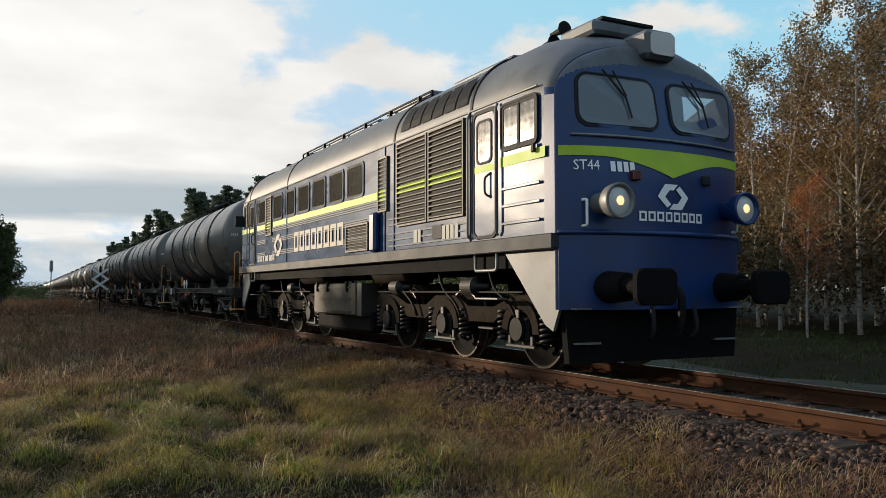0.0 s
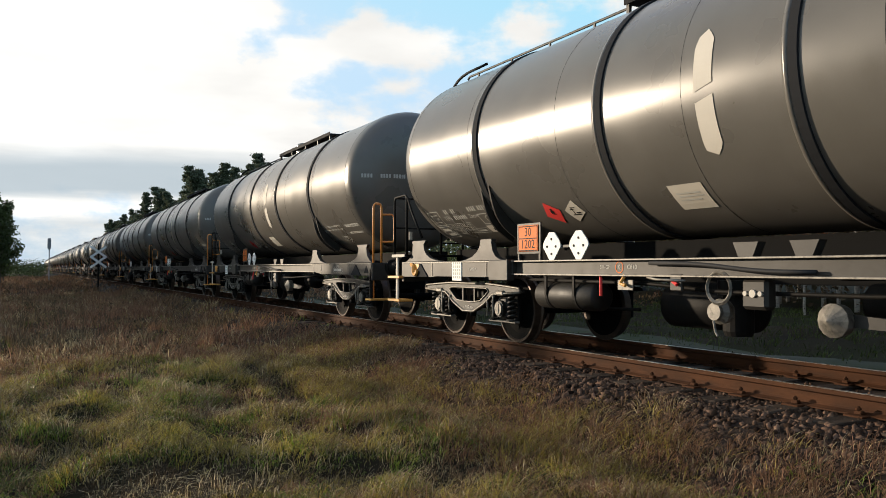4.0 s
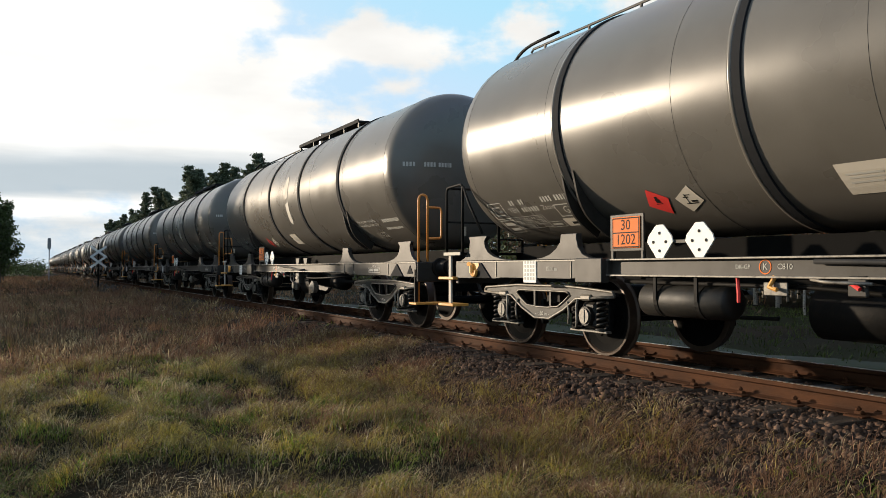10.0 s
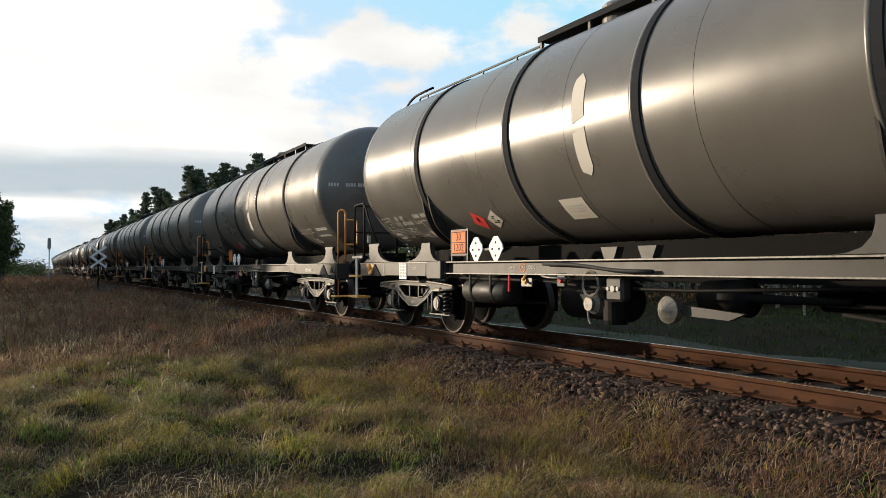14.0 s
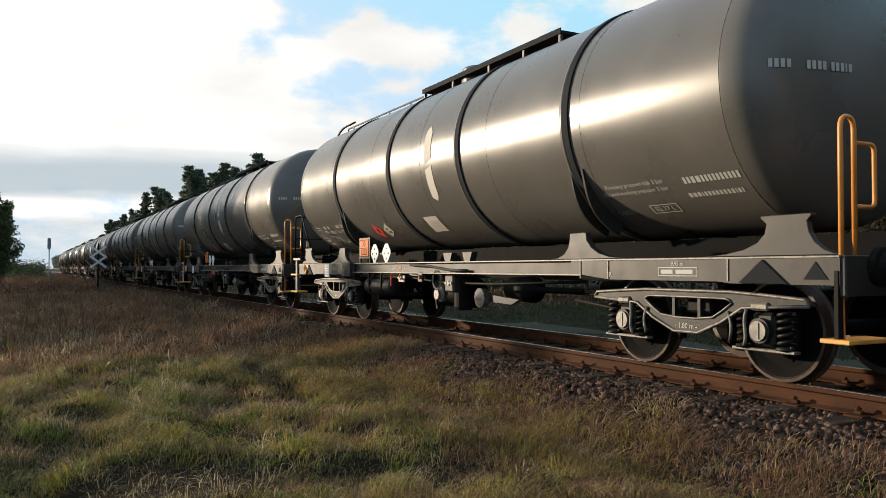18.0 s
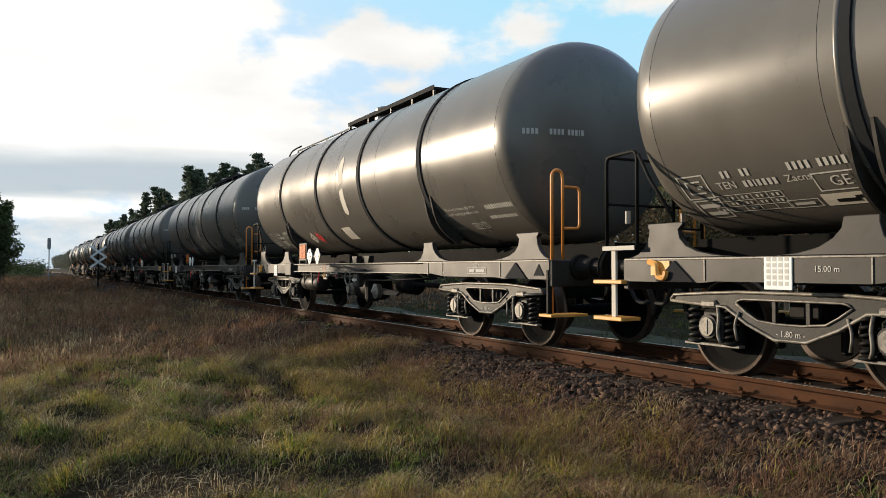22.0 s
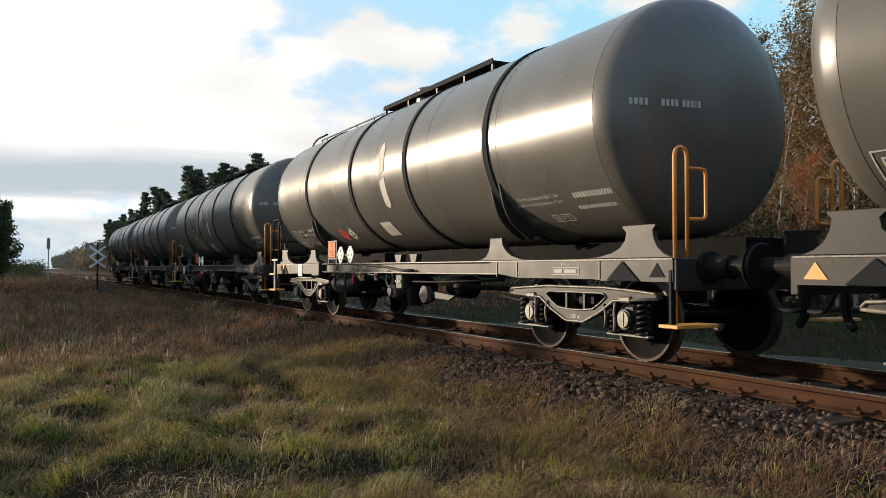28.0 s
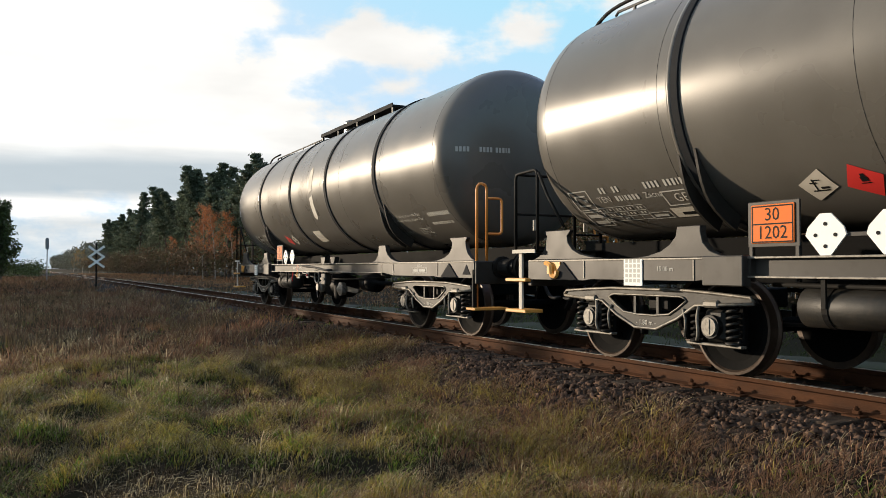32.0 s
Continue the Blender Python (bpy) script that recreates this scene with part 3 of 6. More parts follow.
def hollow(x, y):
    """0 in the small hollow that bracken fills, 1 elsewhere."""
    return np.clip((np.hypot((x + 6.16), (y + 5.87)) - 0.6) / 0.3, 0, 1)


def stuff(name, chunks, mat, label):
    vs, fs, o = [], [], 0
    for v, f in chunks:
        vs.append(v)
        fs.append(f + o)
        o += len(v)
    ob = cloud_mesh(name, np.concatenate(vs), np.concatenate(fs), mat)
    return tagged(ob, label, "grass", kind="stuff")


def lush(x, y):
    """Where the meadow is green: the near part, on the hummocks."""
    return np.clip((hummock(x, y) - 0.27) / 0.25, 0.06, 1) * np.clip((17 - np.hypot(x, y + 6.8)) / 5, 0, 1) * np.clip((-2.0 - y) / 0.9, 0.05, 1)


NEAR, MIDDLE = ((-15, 1.5), (-7.6, -1.2)), ((-50, -13), (-11, -1.15))
stuff("green_grass", [
    tufts(7000, 22, *NEAR, (0.10, 0.22), (0.004, 0.009), 0.10, rng, lambda x, y: 0.85 * lush(x, y) * np.clip(1.7 * patch(x, y, 0.8, 0.9, 1.3) - 0.45, 0, 1) * near_edge(x, y), 1.15, 0.6),
    tufts(1500, 24, (-11, -3.5), (-8.2, -4.6), (0.09, 0.20), (0.004, 0.009), 0.10, rng, lambda x, y: np.clip(1.5 * patch(x, y, 0.9, 1.1, 0.2) - 0.2, 0, 1), 1.2, 0.7),
    tufts(1800, 14, *MIDDLE, (0.12, 0.26), (0.007, 0.014), 0.16, rng, lambda x, y: 0.3 * patch(x, y, 0.35, 0.5, 0.4), 0.9),
], GREEN, "fresh green grass tufts among dry stalks")
stuff("yellowing_grass", [
    tufts(8500, 18, *NEAR, (0.12, 0.28), (0.003, 0.008), 0.10, rng, lambda x, y: lush(x, y) * np.clip(1.2 - 1.1 * patch(x, y, 0.8, 0.9, 1.3), 0, 1) * near_edge(x, y), 1.2, 0.8),
    tufts(1500, 22, (-11, -2.5), (-8.2, -4.4), (0.10, 0.22), (0.003, 0.008), 0.10, rng, lambda x, y: np.clip(1.1 - 1.3 * patch(x, y, 0.9, 1.1, 0.2), 0, 1), 1.25, 0.8),
    tufts(1500, 12, *MIDDLE, (0.15, 0.32), (0.006, 0.012), 0.16, rng, lambda x, y: 0.35 * patch(x, y, 0.5, 0.4, 3.4), 0.9),
], OLIVE, "yellow-green bent grass on the hummocks")
stuff("straw_grass", [
    tufts(8500, 6, *NEAR, (0.14, 0.32), (0.002, 0.005), 0.12, rng, lambda x, y: (0.35 + 0.6 * patch(x, y, 0.9, 0.8, 4.0)) * near_edge(x, y), 1.35, 0.9),
    tufts(600, 20, *NEAR, (0.20, 0.34), (0.003, 0.005), 0.12, rng, lambda x, y: patch(x, y, 1.2, 1.1, 2.0) * near_edge(x, y), 0.9, 0.8),
    tufts(4500, 9, *MIDDLE, (0.28, 0.5), (0.004, 0.009), 0.18, rng, lambda x, y: 0.5 * patch(x, y, 0.4, 0.5, 2.0) * near_edge(x, y), 0.7),
], STRAW, "dry straw-coloured grass stalks")
stuff("brown_grass", [
    tufts(6500, 24, *NEAR, (0.12, 0.30), (0.003, 0.007), 0.12, rng, lambda x, y: (0.95 - 0.6 * lush(x, y)) * near_edge(x, y), 0.9, 0.6),
    tufts(9500, 10, *MIDDLE, (0.22, 0.45), (0.007, 0.016), 0.2, rng, lambda x, y: 0.95 * near_edge(x, y), 0.7),
    tufts(4500, 7, (-160, -45), (-20, -1.2), (0.3, 0.5), (0.03, 0.06), 0.5, rng, lambda x, y: near_edge(x, y)),
], BROWN, "reddish brown withered meadow grass")
stuff("dead_bracken", [
    tufts(330, 9, (-7.05, -5.25), (-6.75, -5.0), (0.16, 0.32), (0.004, 0.009), 0.10, rng, lambda x, y: 1 - hollow(x, y), 1.7, 1.0, False),
    tufts(40, 10, (-4.9, -4.2), (-3.7, -3.3), (0.16, 0.28), (0.005, 0.010), 0.10, rng, lambda x, y: np.ones_like(x), 1.5, 0.9),
], BRACKEN, "clump of curled dead bracken in a hollow")
stuff("curled_stalks", [
    tufts(200, 4, (-7.05, -5.25), (-6.75, -5.0), (0.20, 0.36), (0.004, 0.007), 0.12, rng, lambda x, y: 1 - hollow(x, y), 1.8, 1.1, False),
], STRAW, "pale curled dead stalks over the bracken")
EDGE = ((-15, 3.5), (-3.6, -1.4))
stuff("edge_grass", [
    tufts(2400, 16, *EDGE, (0.14, 0.30), (0.004, 0.008), 0.12, rng, lambda x, y: (0.35 + 0.65 * patch(x, y, 0.9, 1.0, 0.7)) * near_edge(x, y), 0.9, 0.7),
], BROWN, "reddish brown grass creeping over the ballast edge")
stuff("edge_straw", [
    tufts(2600, 14, *EDGE, (0.16, 0.36), (0.003, 0.007), 0.12, rng, lambda x, y: patch(x, y, 1.1, 0.9, 2.9) * near_edge(x, y), 1.1, 0.8),
], OLIVE, "golden grass tufts beside the ballast")
stuff("verge_grass", [
    tufts(4500, 9, (-30, 12), (2.8, 20), (0.10, 0.24), (0.010, 0.022), 0.2, rng, lambda x, y: np.where((y > 4.3) & (y < 5.6), 0.25, 0.9)),
], DIMVERGE, "short green grass beyond the track, darkened for the shade on the verge")
stuff("far_verge_grass", [
    tufts(6500, 6, (-240, -26), (2.6, 24), (0.2, 0.42), (0.03, 0.06), 0.4, rng, lambda x, y: np.where((y > 4.4) & (y < 5.5), 0.4, 1.0)),
], BROWN, "withered brown grass along the forest")


def weeds(n, xr, yr, gen):
    """Tall dry stalks with knobbly seed heads."""
    vs, fs, o = [], [], 0
    for i in range(n):
        x, y = gen.uniform(*xr), gen.uniform(*yr)
        z, h = float(ground_height(np.array(x), np.array(y))), gen.uniform(0.55, 0.95)
        lean = gen.normal(0, 0.08, 2)
        stalks = [((x, y, z), (x + lean[0], y + lean[1], z + h), 0.004)]
        for k in range(gen.integers(3, 8)):
            t = gen.uniform(0.5, 0.98)
            b = np.array([x + lean[0] * t, y + lean[1] * t, z + h * t])
            stalks.append((b, b + np.array([gen.normal(0, 0.05), gen.normal(0, 0.05), gen.uniform(0.02, 0.08)]), 0.003))
            c = stalks[-1][1]
            s = gen.uniform(0.006, 0.013)
            vs.append(ICO_V * s * np.array([1, 1, 1.5]) + c)
            fs.append(ICO_F + o)
            o += len(ICO_V)
        for a, b, r in stalks:
            a, b = np.array(a), np.array(b)
            ring = np.array([[r, 0, 0], [-r * 0.5, r * 0.87, 0], [-r * 0.5, -r * 0.87, 0]])
            vs.append(np.concatenate([a + ring, b + ring * 0.5]))
            fs.append(np.array([[0, 1, 4], [0, 4, 3], [1, 2, 5], [1, 5, 4], [2, 0, 3], [2, 3, 5]]) + o)
            o += 6
    ob = cloud_mesh("dry_weeds", np.concatenate(vs), np.concatenate(fs), BRACKEN)
    tagged(ob, "tall dry brown weeds with seed heads", "weeds", kind="stuff")


weeds(60, (-24, -9), (-7.0, -5.2), rng)

# ---- the tank wagon ----
TR, TZ = 1.387, 2.75      # tank radius, height of its axis
AXLE, PIVOT, WHEEL_R = 0.9, 4.98, 0.46


DISH = [(6.64, 0.0), (6.63, 0.35), (6.58, 0.70), (6.50, 1.02), (6.41, 1.24), (6.31, 1.34), (6.21, 1.377), (6.08, TR)]   # dished end, from the middle of the tank


def on_tank(cx, cz, side=-1, out=0.004):
    """Lays flat things on the tank's side: (x, y) to a point, y runs round the barrel. side -1 faces the camera's side."""
    a0 = math.asin(max(-1, min(1, (cz - TZ) / TR)))

    def place(x, y):
        a = a0 + y / TR
        r = TR + out
        return Vector((cx + (x if side < 0 else -x), side * r * math.cos(a), TZ + r * math.sin(a)))
    return place


def wagon_bogie(wagon, sx):
    bogie = part("bogie", box(sx - 0.16, sx + 0.16, -0.9, 0.9, 0.58, 0.80, 0.02), BLACK, wagon, "black two-axle bogie with coil springs")
    wheels = []
    for s in (-1, 1):
        y0, y1 = s * 1.00, s * 1.07
        top = [(sx - 1.40, 0.70), (sx - 1.36, 0.745), (sx - 0.95, 0.77), (sx - 0.55, 0.79), (sx + 0.55, 0.79), (sx + 0.95, 0.77), (sx + 1.36, 0.745), (sx + 1.40, 0.70),
               (sx + 0.70, 0.66), (sx + 0.46, 0.52), (sx + 0.16, 0.40), (sx - 0.16, 0.40), (sx - 0.46, 0.52), (sx - 0.70, 0.66)]
        hole = [(sx - 0.58, 0.70), (sx - 0.55, 0.725), (sx - 0.52, 0.735), (sx - 0.48, 0.74), (sx + 0.48, 0.74), (sx + 0.52, 0.735), (sx + 0.55, 0.725), (sx + 0.58, 0.70),
                (sx + 0.46, 0.62), (sx + 0.34, 0.555), (sx + 0.12, 0.535), (sx - 0.12, 0.535), (sx - 0.34, 0.555), (sx - 0.46, 0.62)]
        part("side_frame", ringplate(top, hole, min(y0, y1), max(y0, y1)), BOGIE, bogie, "dark cast side frame with an open window")
        if s < 0:      # the far side shows no such small pieces
            flange = tube([(p[0], s * 1.075, p[1] + 0.012) for p in top[:8]], 0.017, 6)
            part("flange", flange, FLANGE, bogie, "edge of the side frame, pale for the light it catches", smooth=True)
            part("flange", tube([(p[0], s * 1.075, p[1]) for p in [top[7]] + top[8:] + [top[0]]], 0.017, 6), FLANGE, bogie, "lower edge, pale for the light it catches", smooth=True)
            part("flange", tube([(p[0], s * 1.075, p[1]) for p in hole + hole[:1]], 0.012, 5), FLANGE, bogie, smooth=True)
            for qq in (-0.17, 0.17):
                part("window_bar", box(sx + qq - 0.018, sx + qq + 0.018, *sorted((s * 1.03, s * 1.07)), 0.54, 0.74), BOGIE, bogie)
        for ax in (-AXLE, AXLE):
            x = sx + ax
            n = 1 if ax < 0 else -1
            # broad plate sized to hide the wheel centre from the camera
            part("axle_guard", box(x - 0.31, x + 0.31, *sorted((s * 0.93, s * 0.99)), 0.31, 0.72, 0.01), NEARBLACK, bogie, "black axle guard")
            b = box(x - 0.12, x + 0.12, *sorted((s * 0.96, s * 1.05)), 0.33, 0.63, 0.03)
            rod((x, s * 1.04, 0.47), (x, s * 1.10, 0.47), 0.112, 16, bm=b)
            part("axlebox", b, BOGIE, bogie, "dark axle box")
            cover = rod((x, s * 1.10, 0.47), (x, s * 1.118, 0.47), 0.088, 16)
            box(x - 0.018, x + 0.018, *sorted((s * 1.11, s * 1.125)), 0.40, 0.54, 0, cover)
            if s > 0:
                cover.free()
                part("spring", coil(x, s * 1.02, 0.335, 0.64, 0.058, 5, 0.017), BLACK, bogie, "dark coil spring", smooth=True)
                continue
            part("axlebox_cover", cover, FLANGE, bogie, "round bright axle-box cover")
            part("crown", box(x - 0.10, x + 0.10, *sorted((s * 1.03, s * 1.10)), 0.645, 0.72, 0.02), FLANGE, bogie, "cast crown above the axle box")
            for qq in (-0.22, 0.22):
                spring = coil(x + qq, s * 1.02, 0.335, 0.64, 0.058, 5, 0.017)
                rod((x + qq, s * 1.02, 0.31), (x + qq, s * 1.02, 0.335), 0.082, 12, bm=spring)
                part("spring", spring, BLACK if qq * n > 0 else BOGIE, bogie, "dark coil spring", smooth=True)
            part("link", tube(soften([(x + n * 0.13, s * 1.10, 0.66), (x + n * 0.15, s * 1.11, 0.55), (x + n * 0.13, s * 1.11, 0.40), (x + n * 0.16, s * 1.10, 0.33)], 0.06), 0.016), FLANGE, bogie, "bright damper link", smooth=True)
            part("link", tube(soften([(x + n * 0.36, s * 1.08, 0.62), (x + n * 0.31, s * 1.09, 0.50), (x + n * 0.34, s * 1.08, 0.36)], 0.08), 0.014), FLANGE, bogie, smooth=True)
            part("tie_bar", box(x - 0.34, x + 0.34, *sorted((s * 0.98, s * 1.06)), 0.285, 0.312, 0.006), FLANGE, bogie, "tie bar under the axle box")
        for side in (-0.33, 0.33):
            part("brake_shoe", box(sx + side - 0.03, sx + side + 0.03, s * 0.80 - 0.05, s * 0.80 + 0.05, 0.30, 0.62, 0.015), BLACK, bogie)
        if s < 0:
            place = lambda u, v: Vector((sx + u, -1.074, 0.455 + v))
            letters("stencil", "- 1.80 m -", 0.075, STENCIL, bogie, place)
    for ax in (-AXLE, AXLE):
        w = wheelset(bogie, WHEEL_R)
        w.matrix_parent_inverse = Matrix.Translation((sx + ax, 0, WHEEL_R))
        wheels.append(w)
    return wheels


def wheelset(parent, r):
    """Two wheels on an axle, about its own middle."""
    bm = rod((0, -1.0, 0), (0, 1.0, 0), 0.075, 10)
    for s in (-1, 1):
        prof = [(0.67, 0.0), (0.67, r - 0.045), (0.80, r - 0.045), (0.79, r - 0.07), (0.765, r - 0.13), (0.76, 0.17), (0.80, 0.13), (0.80, 0.0)]
        lathe([(s * a, b) for a, b in prof], "y", 36, bm=bm)
        for k in range(3):
            a = 2 * math.pi * k / 3
            rod((0.25 * math.cos(a), s * 0.755, 0.25 * math.sin(a)), (0.25 * math.cos(a), s * 0.775, 0.25 * math.sin(a)), 0.03, 8, bm=bm)
    tyre = bmesh.new()
    for s in (-1, 1):
        prof = [(0.68, r - 0.047), (0.685, r + 0.024), (0.705, r + 0.028), (0.725, r + 0.004), (0.82, r - 0.004), (0.822, r - 0.03), (0.80, r - 0.047)]
        lathe([(s * a, b) for a, b in prof], "y", 40, bm=tyre)
    w = part("wheelset", bm, NEARBLACK, parent, "black wheel discs with worn bright tyres")
    me = bpy.data.meshes.new("tyre")
    tyre.to_mesh(me)
    tyre.free()
    bm = bmesh.new()
    bm.from_mesh(w.data)
    n = len(bm.faces)
    bm.from_mesh(me)
    bm.to_mesh(w.data)
    bm.free()
    w.data.materials.append(TYRE)
    for p in w.data.polygons[n:]:
        p.material_index = 1
    return w


def hazard_plate(parent, x, s):
    """The orange plate with its holder."""
    y = s * 1.10
    holder = part("plate_holder", box(x - 0.27, x + 0.27, min(y, y - s * 0.02), max(y, y - s * 0.02), 1.20, 1.60, 0.006), FRAME, parent, "grey steel holder of the hazard plate")
    for q in (-0.24, 0.24):
        part("bracket", box(x + q - 0.02, x + q + 0.02, *sorted((s * 1.06, s * 1.098)), 0.90, 1.24, 0.004), FRAME, holder)
    plate = part("hazard_plate", box(x - 0.225, x + 0.225, min(y + s * 0.002, y + s * 0.012), max(y + s * 0.002, y + s * 0.012), 1.235, 1.57, 0.004), HAZARD, parent, "orange hazard plate with black numbers")
    place = lambda u, v: Vector((x - s * u, y + s * 0.0135, 1.40 + v))
    part("border", flat([(-0.215, 0.215, 0.148, 0.160), (-0.215, 0.215, -0.160, -0.148), (-0.215, -0.203, -0.15, 0.15), (0.203, 0.215, -0.15, 0.15), (-0.21, 0.21, -0.006, 0.006)], place), INK, plate)
    letters("number", "30", 0.16, INK, plate, lambda u, v: place(u, v + 0.078))
    letters("number", "1202", 0.16, INK, plate, lambda u, v: place(u, v - 0.078))


def tank_wagon(swap, q=1):
    """q: 1 with the platform end behind, -1 with it in front."""
    w = new("tank_wagon")
    # tank
    barrel = [(-6.34, TR)]
    for x in (-2.38, -0.36, 1.66, 3.70):
        barrel += [(x - 0.07, TR), (x - 0.03, TR), (x - 0.012, TR), (x, TR), (x + 0.012, TR), (x + 0.03, TR), (x + 0.07, TR)]
    shell = part("tank", lathe(barrel + [(5.72, TR)], "x", 96, (0, 0, TZ)), TANK, w, "olive grey painted steel barrel", smooth=True)
    for s in (-1, 1):
        part("tank_end", lathe([(-0.31 + s * (a - 0.05), r) for a, r in DISH], "x", 96, (0, 0, TZ)), TANK, shell, "dished grey tank end", smooth=True)
    for x in (-4.21, -1.57, 0.89, 3.46):
        part("ridge", lathe([(x - 0.115, TR - 0.004), (x - 0.105, TR + 0.018), (x - 0.065, TR + 0.022), (x - 0.052, TR + 0.004)], "x", 72, (0, 0, TZ)), TANK, shell, "", smooth=True)
        part("band", lathe([(x - 0.05, TR - 0.01), (x - 0.045, TR + 0.022), (x + 0.045, TR + 0.022), (x + 0.05, TR - 0.01)], "x", 72, (0, 0, TZ)), BAND, shell, "black stiffening ring round the barrel", smooth=False)
    for x in (-6.34, -4.46, -2.38, -0.36, 1.66, 3.70, 5.72):
        part("weld_seam", lathe([(x - 0.006, TR - 0.004), (x, TR + 0.003), (x + 0.006, TR - 0.004)], "x", 72, (0, 0, TZ)), BAND, shell, "", smooth=True)
    # walkway on top
    walkway = part("walkway", box(-2.35, 1.95, -0.36, 0.36, TZ + TR + 0.10, TZ + TR + 0.135), BAND, w, "dark grating walkway along the top")
    for x in (-2.3, -1.2, 0.0, 1.0, 1.9):
        for s in (-1, 1):
            part("walkway_support", box(x - 0.025, x + 0.025, s * 0.33 - 0.02, s * 0.33 + 0.02, TZ + TR - 0.06, TZ + TR + 0.10), FRAME, walkway)
    for s in (-1, 1):
        part("toe_board", box(-2.35, 1.95, s * 0.36 - 0.008, s * 0.36 + 0.008, TZ + TR + 0.09, TZ + TR + 0.17), BAND, walkway)
    for s in (-1, 1):
        ridge = tube([(-6.35, s * 0.30, TZ + TR + 0.02), (-6.3, s * 0.30, TZ + TR + 0.06), (-2.3, s * 0.30, TZ + TR + 0.06)], 0.018)
        for x in (-6.0, -5.0, -4.0, -3.0):
            box(x - 0.015, x + 0.015, s * 0.30 - 0.012, s * 0.30 + 0.012, TZ + TR - 0.05, TZ + TR + 0.055, 0, ridge)
        part("top_rail", ridge, FRAME, w, "thin rail along the ridge of the tank")
    part("dome_cover", lathe([(TZ + TR - 0.06, 0.30), (TZ + TR + 0.24, 0.30), (TZ + TR + 0.28, 0.26), (TZ + TR + 0.30, 0.0)], "z", 24, (-0.9, 0, 0)), TANK, w, "low filling dome on top")
    # underframe
    for s in (-1, 1):
        y0, y1 = sorted((s * 1.22, s * 1.30))
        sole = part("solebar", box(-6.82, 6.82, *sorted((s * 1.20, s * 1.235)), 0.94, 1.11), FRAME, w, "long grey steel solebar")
        part("flange", box(-6.82, 6.82, y0, y1, 1.10, 1.118, 0.003), FLANGE, sole, "edge of the solebar, pale for the light it catches")
        part("flange", box(-3.6, 3.6, y0, y1, 0.935, 0.953, 0.003), FLANGE, sole, "edge of the solebar, pale for the light it catches")
        for e in (-1, 1):
            poly = [(e * 3.42, 1.10), (e * 6.82, 1.10), (e * 6.82, 0.885), (e * 5.75, 0.885), (e * 5.6, 0.90), (e * 4.1, 0.90), (e * 3.62, 0.945), (e * 3.42, 0.945)]
            part("end_plate", prism(poly, *sorted((s * 1.236, s * 1.292))), FRAME, sole, "deep end plate of the frame")
            # cradle that carries the tank
            poly = [(e * 5.40, 1.122), (e * 6.79, 1.122), (e * 6.66, 1.165), (e * 6.57, 1.23), (e * 6.52, 1.31), (e * 6.50, 1.40), (e * 6.54, 1.44), (e * 6.54, 1.462), (e * 6.04, 1.462), (e * 6.04, 1.44), (e * 6.10, 1.39), (e * 6.08, 1.31), (e * 6.00, 1.235), (e * 5.86, 1.18), (e * 5.66, 1.145)]
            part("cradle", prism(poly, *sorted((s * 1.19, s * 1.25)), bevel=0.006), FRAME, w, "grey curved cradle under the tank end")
            xb = 3.46 if e > 0 else 4.21       # the ring above this foot
            poly = [(e * (xb + u), z) for u, z in ((-0.52, 1.122), (0.80, 1.122), (0.56, 1.145), (0.38, 1.185), (0.25, 1.25), (0.17, 1.33), (0.15, 1.42), (-0.15, 1.42), (-0.15, 1.36), (-0.18, 1.26), (-0.26, 1.18), (-0.38, 1.14))]
            part("cradle", prism(poly, *sorted((s * 1.15, s * 1.23)), bevel=0.006), FRAME, w, "low grey cradle foot")
            for dx in (-0.11, 0.11):
                cut = []
                for i in range(10):
                    a = radians(-26 - 4.0 * i)
                    r1 = TR + 0.012 + 0.15 * math.sin(math.pi / 2 * min(1, i / 6)) ** 1.4
                    cut.append(((s * (TR + 0.003) * math.cos(a), TZ + (TR + 0.003) * math.sin(a)), (s * r1 * math.cos(a), TZ + r1 * math.sin(a))))
                part("support_arm", prism([c[0] for c in cut] + [c[1] for c in cut[::-1]], e * (xb + dx) - 0.016, e * (xb + dx) + 0.016, "yz"), FRAME, w, "slim grey saddle arm beside the ring")
            part("gusset", prism([(e * 5.85, 0.89), (e * 6.10, 1.09), (e * 6.35, 0.89)], *sorted((s * 1.293, s * 1.31))), BAND, w)
        for x in (0.22, 0.82):
            part("tank_foot", prism([(x - 0.14, 1.25), (x + 0.14, 1.25), (x + 0.08, 1.12), (x - 0.08, 1.12)], *sorted((s * 1.10, s * 1.20))), FRAME, w, "small grey foot below the barrel")
        part("hose", tube(soften([(-0.9, s * 1.285, 1.07), (-0.2, s * 1.31, 1.06), (0.45, s * 1.31, 0.99), (1.0, s * 1.285, 0.985)], 0.3), 0.022), RUBBER, w, "black hose slung along the solebar", smooth=True)
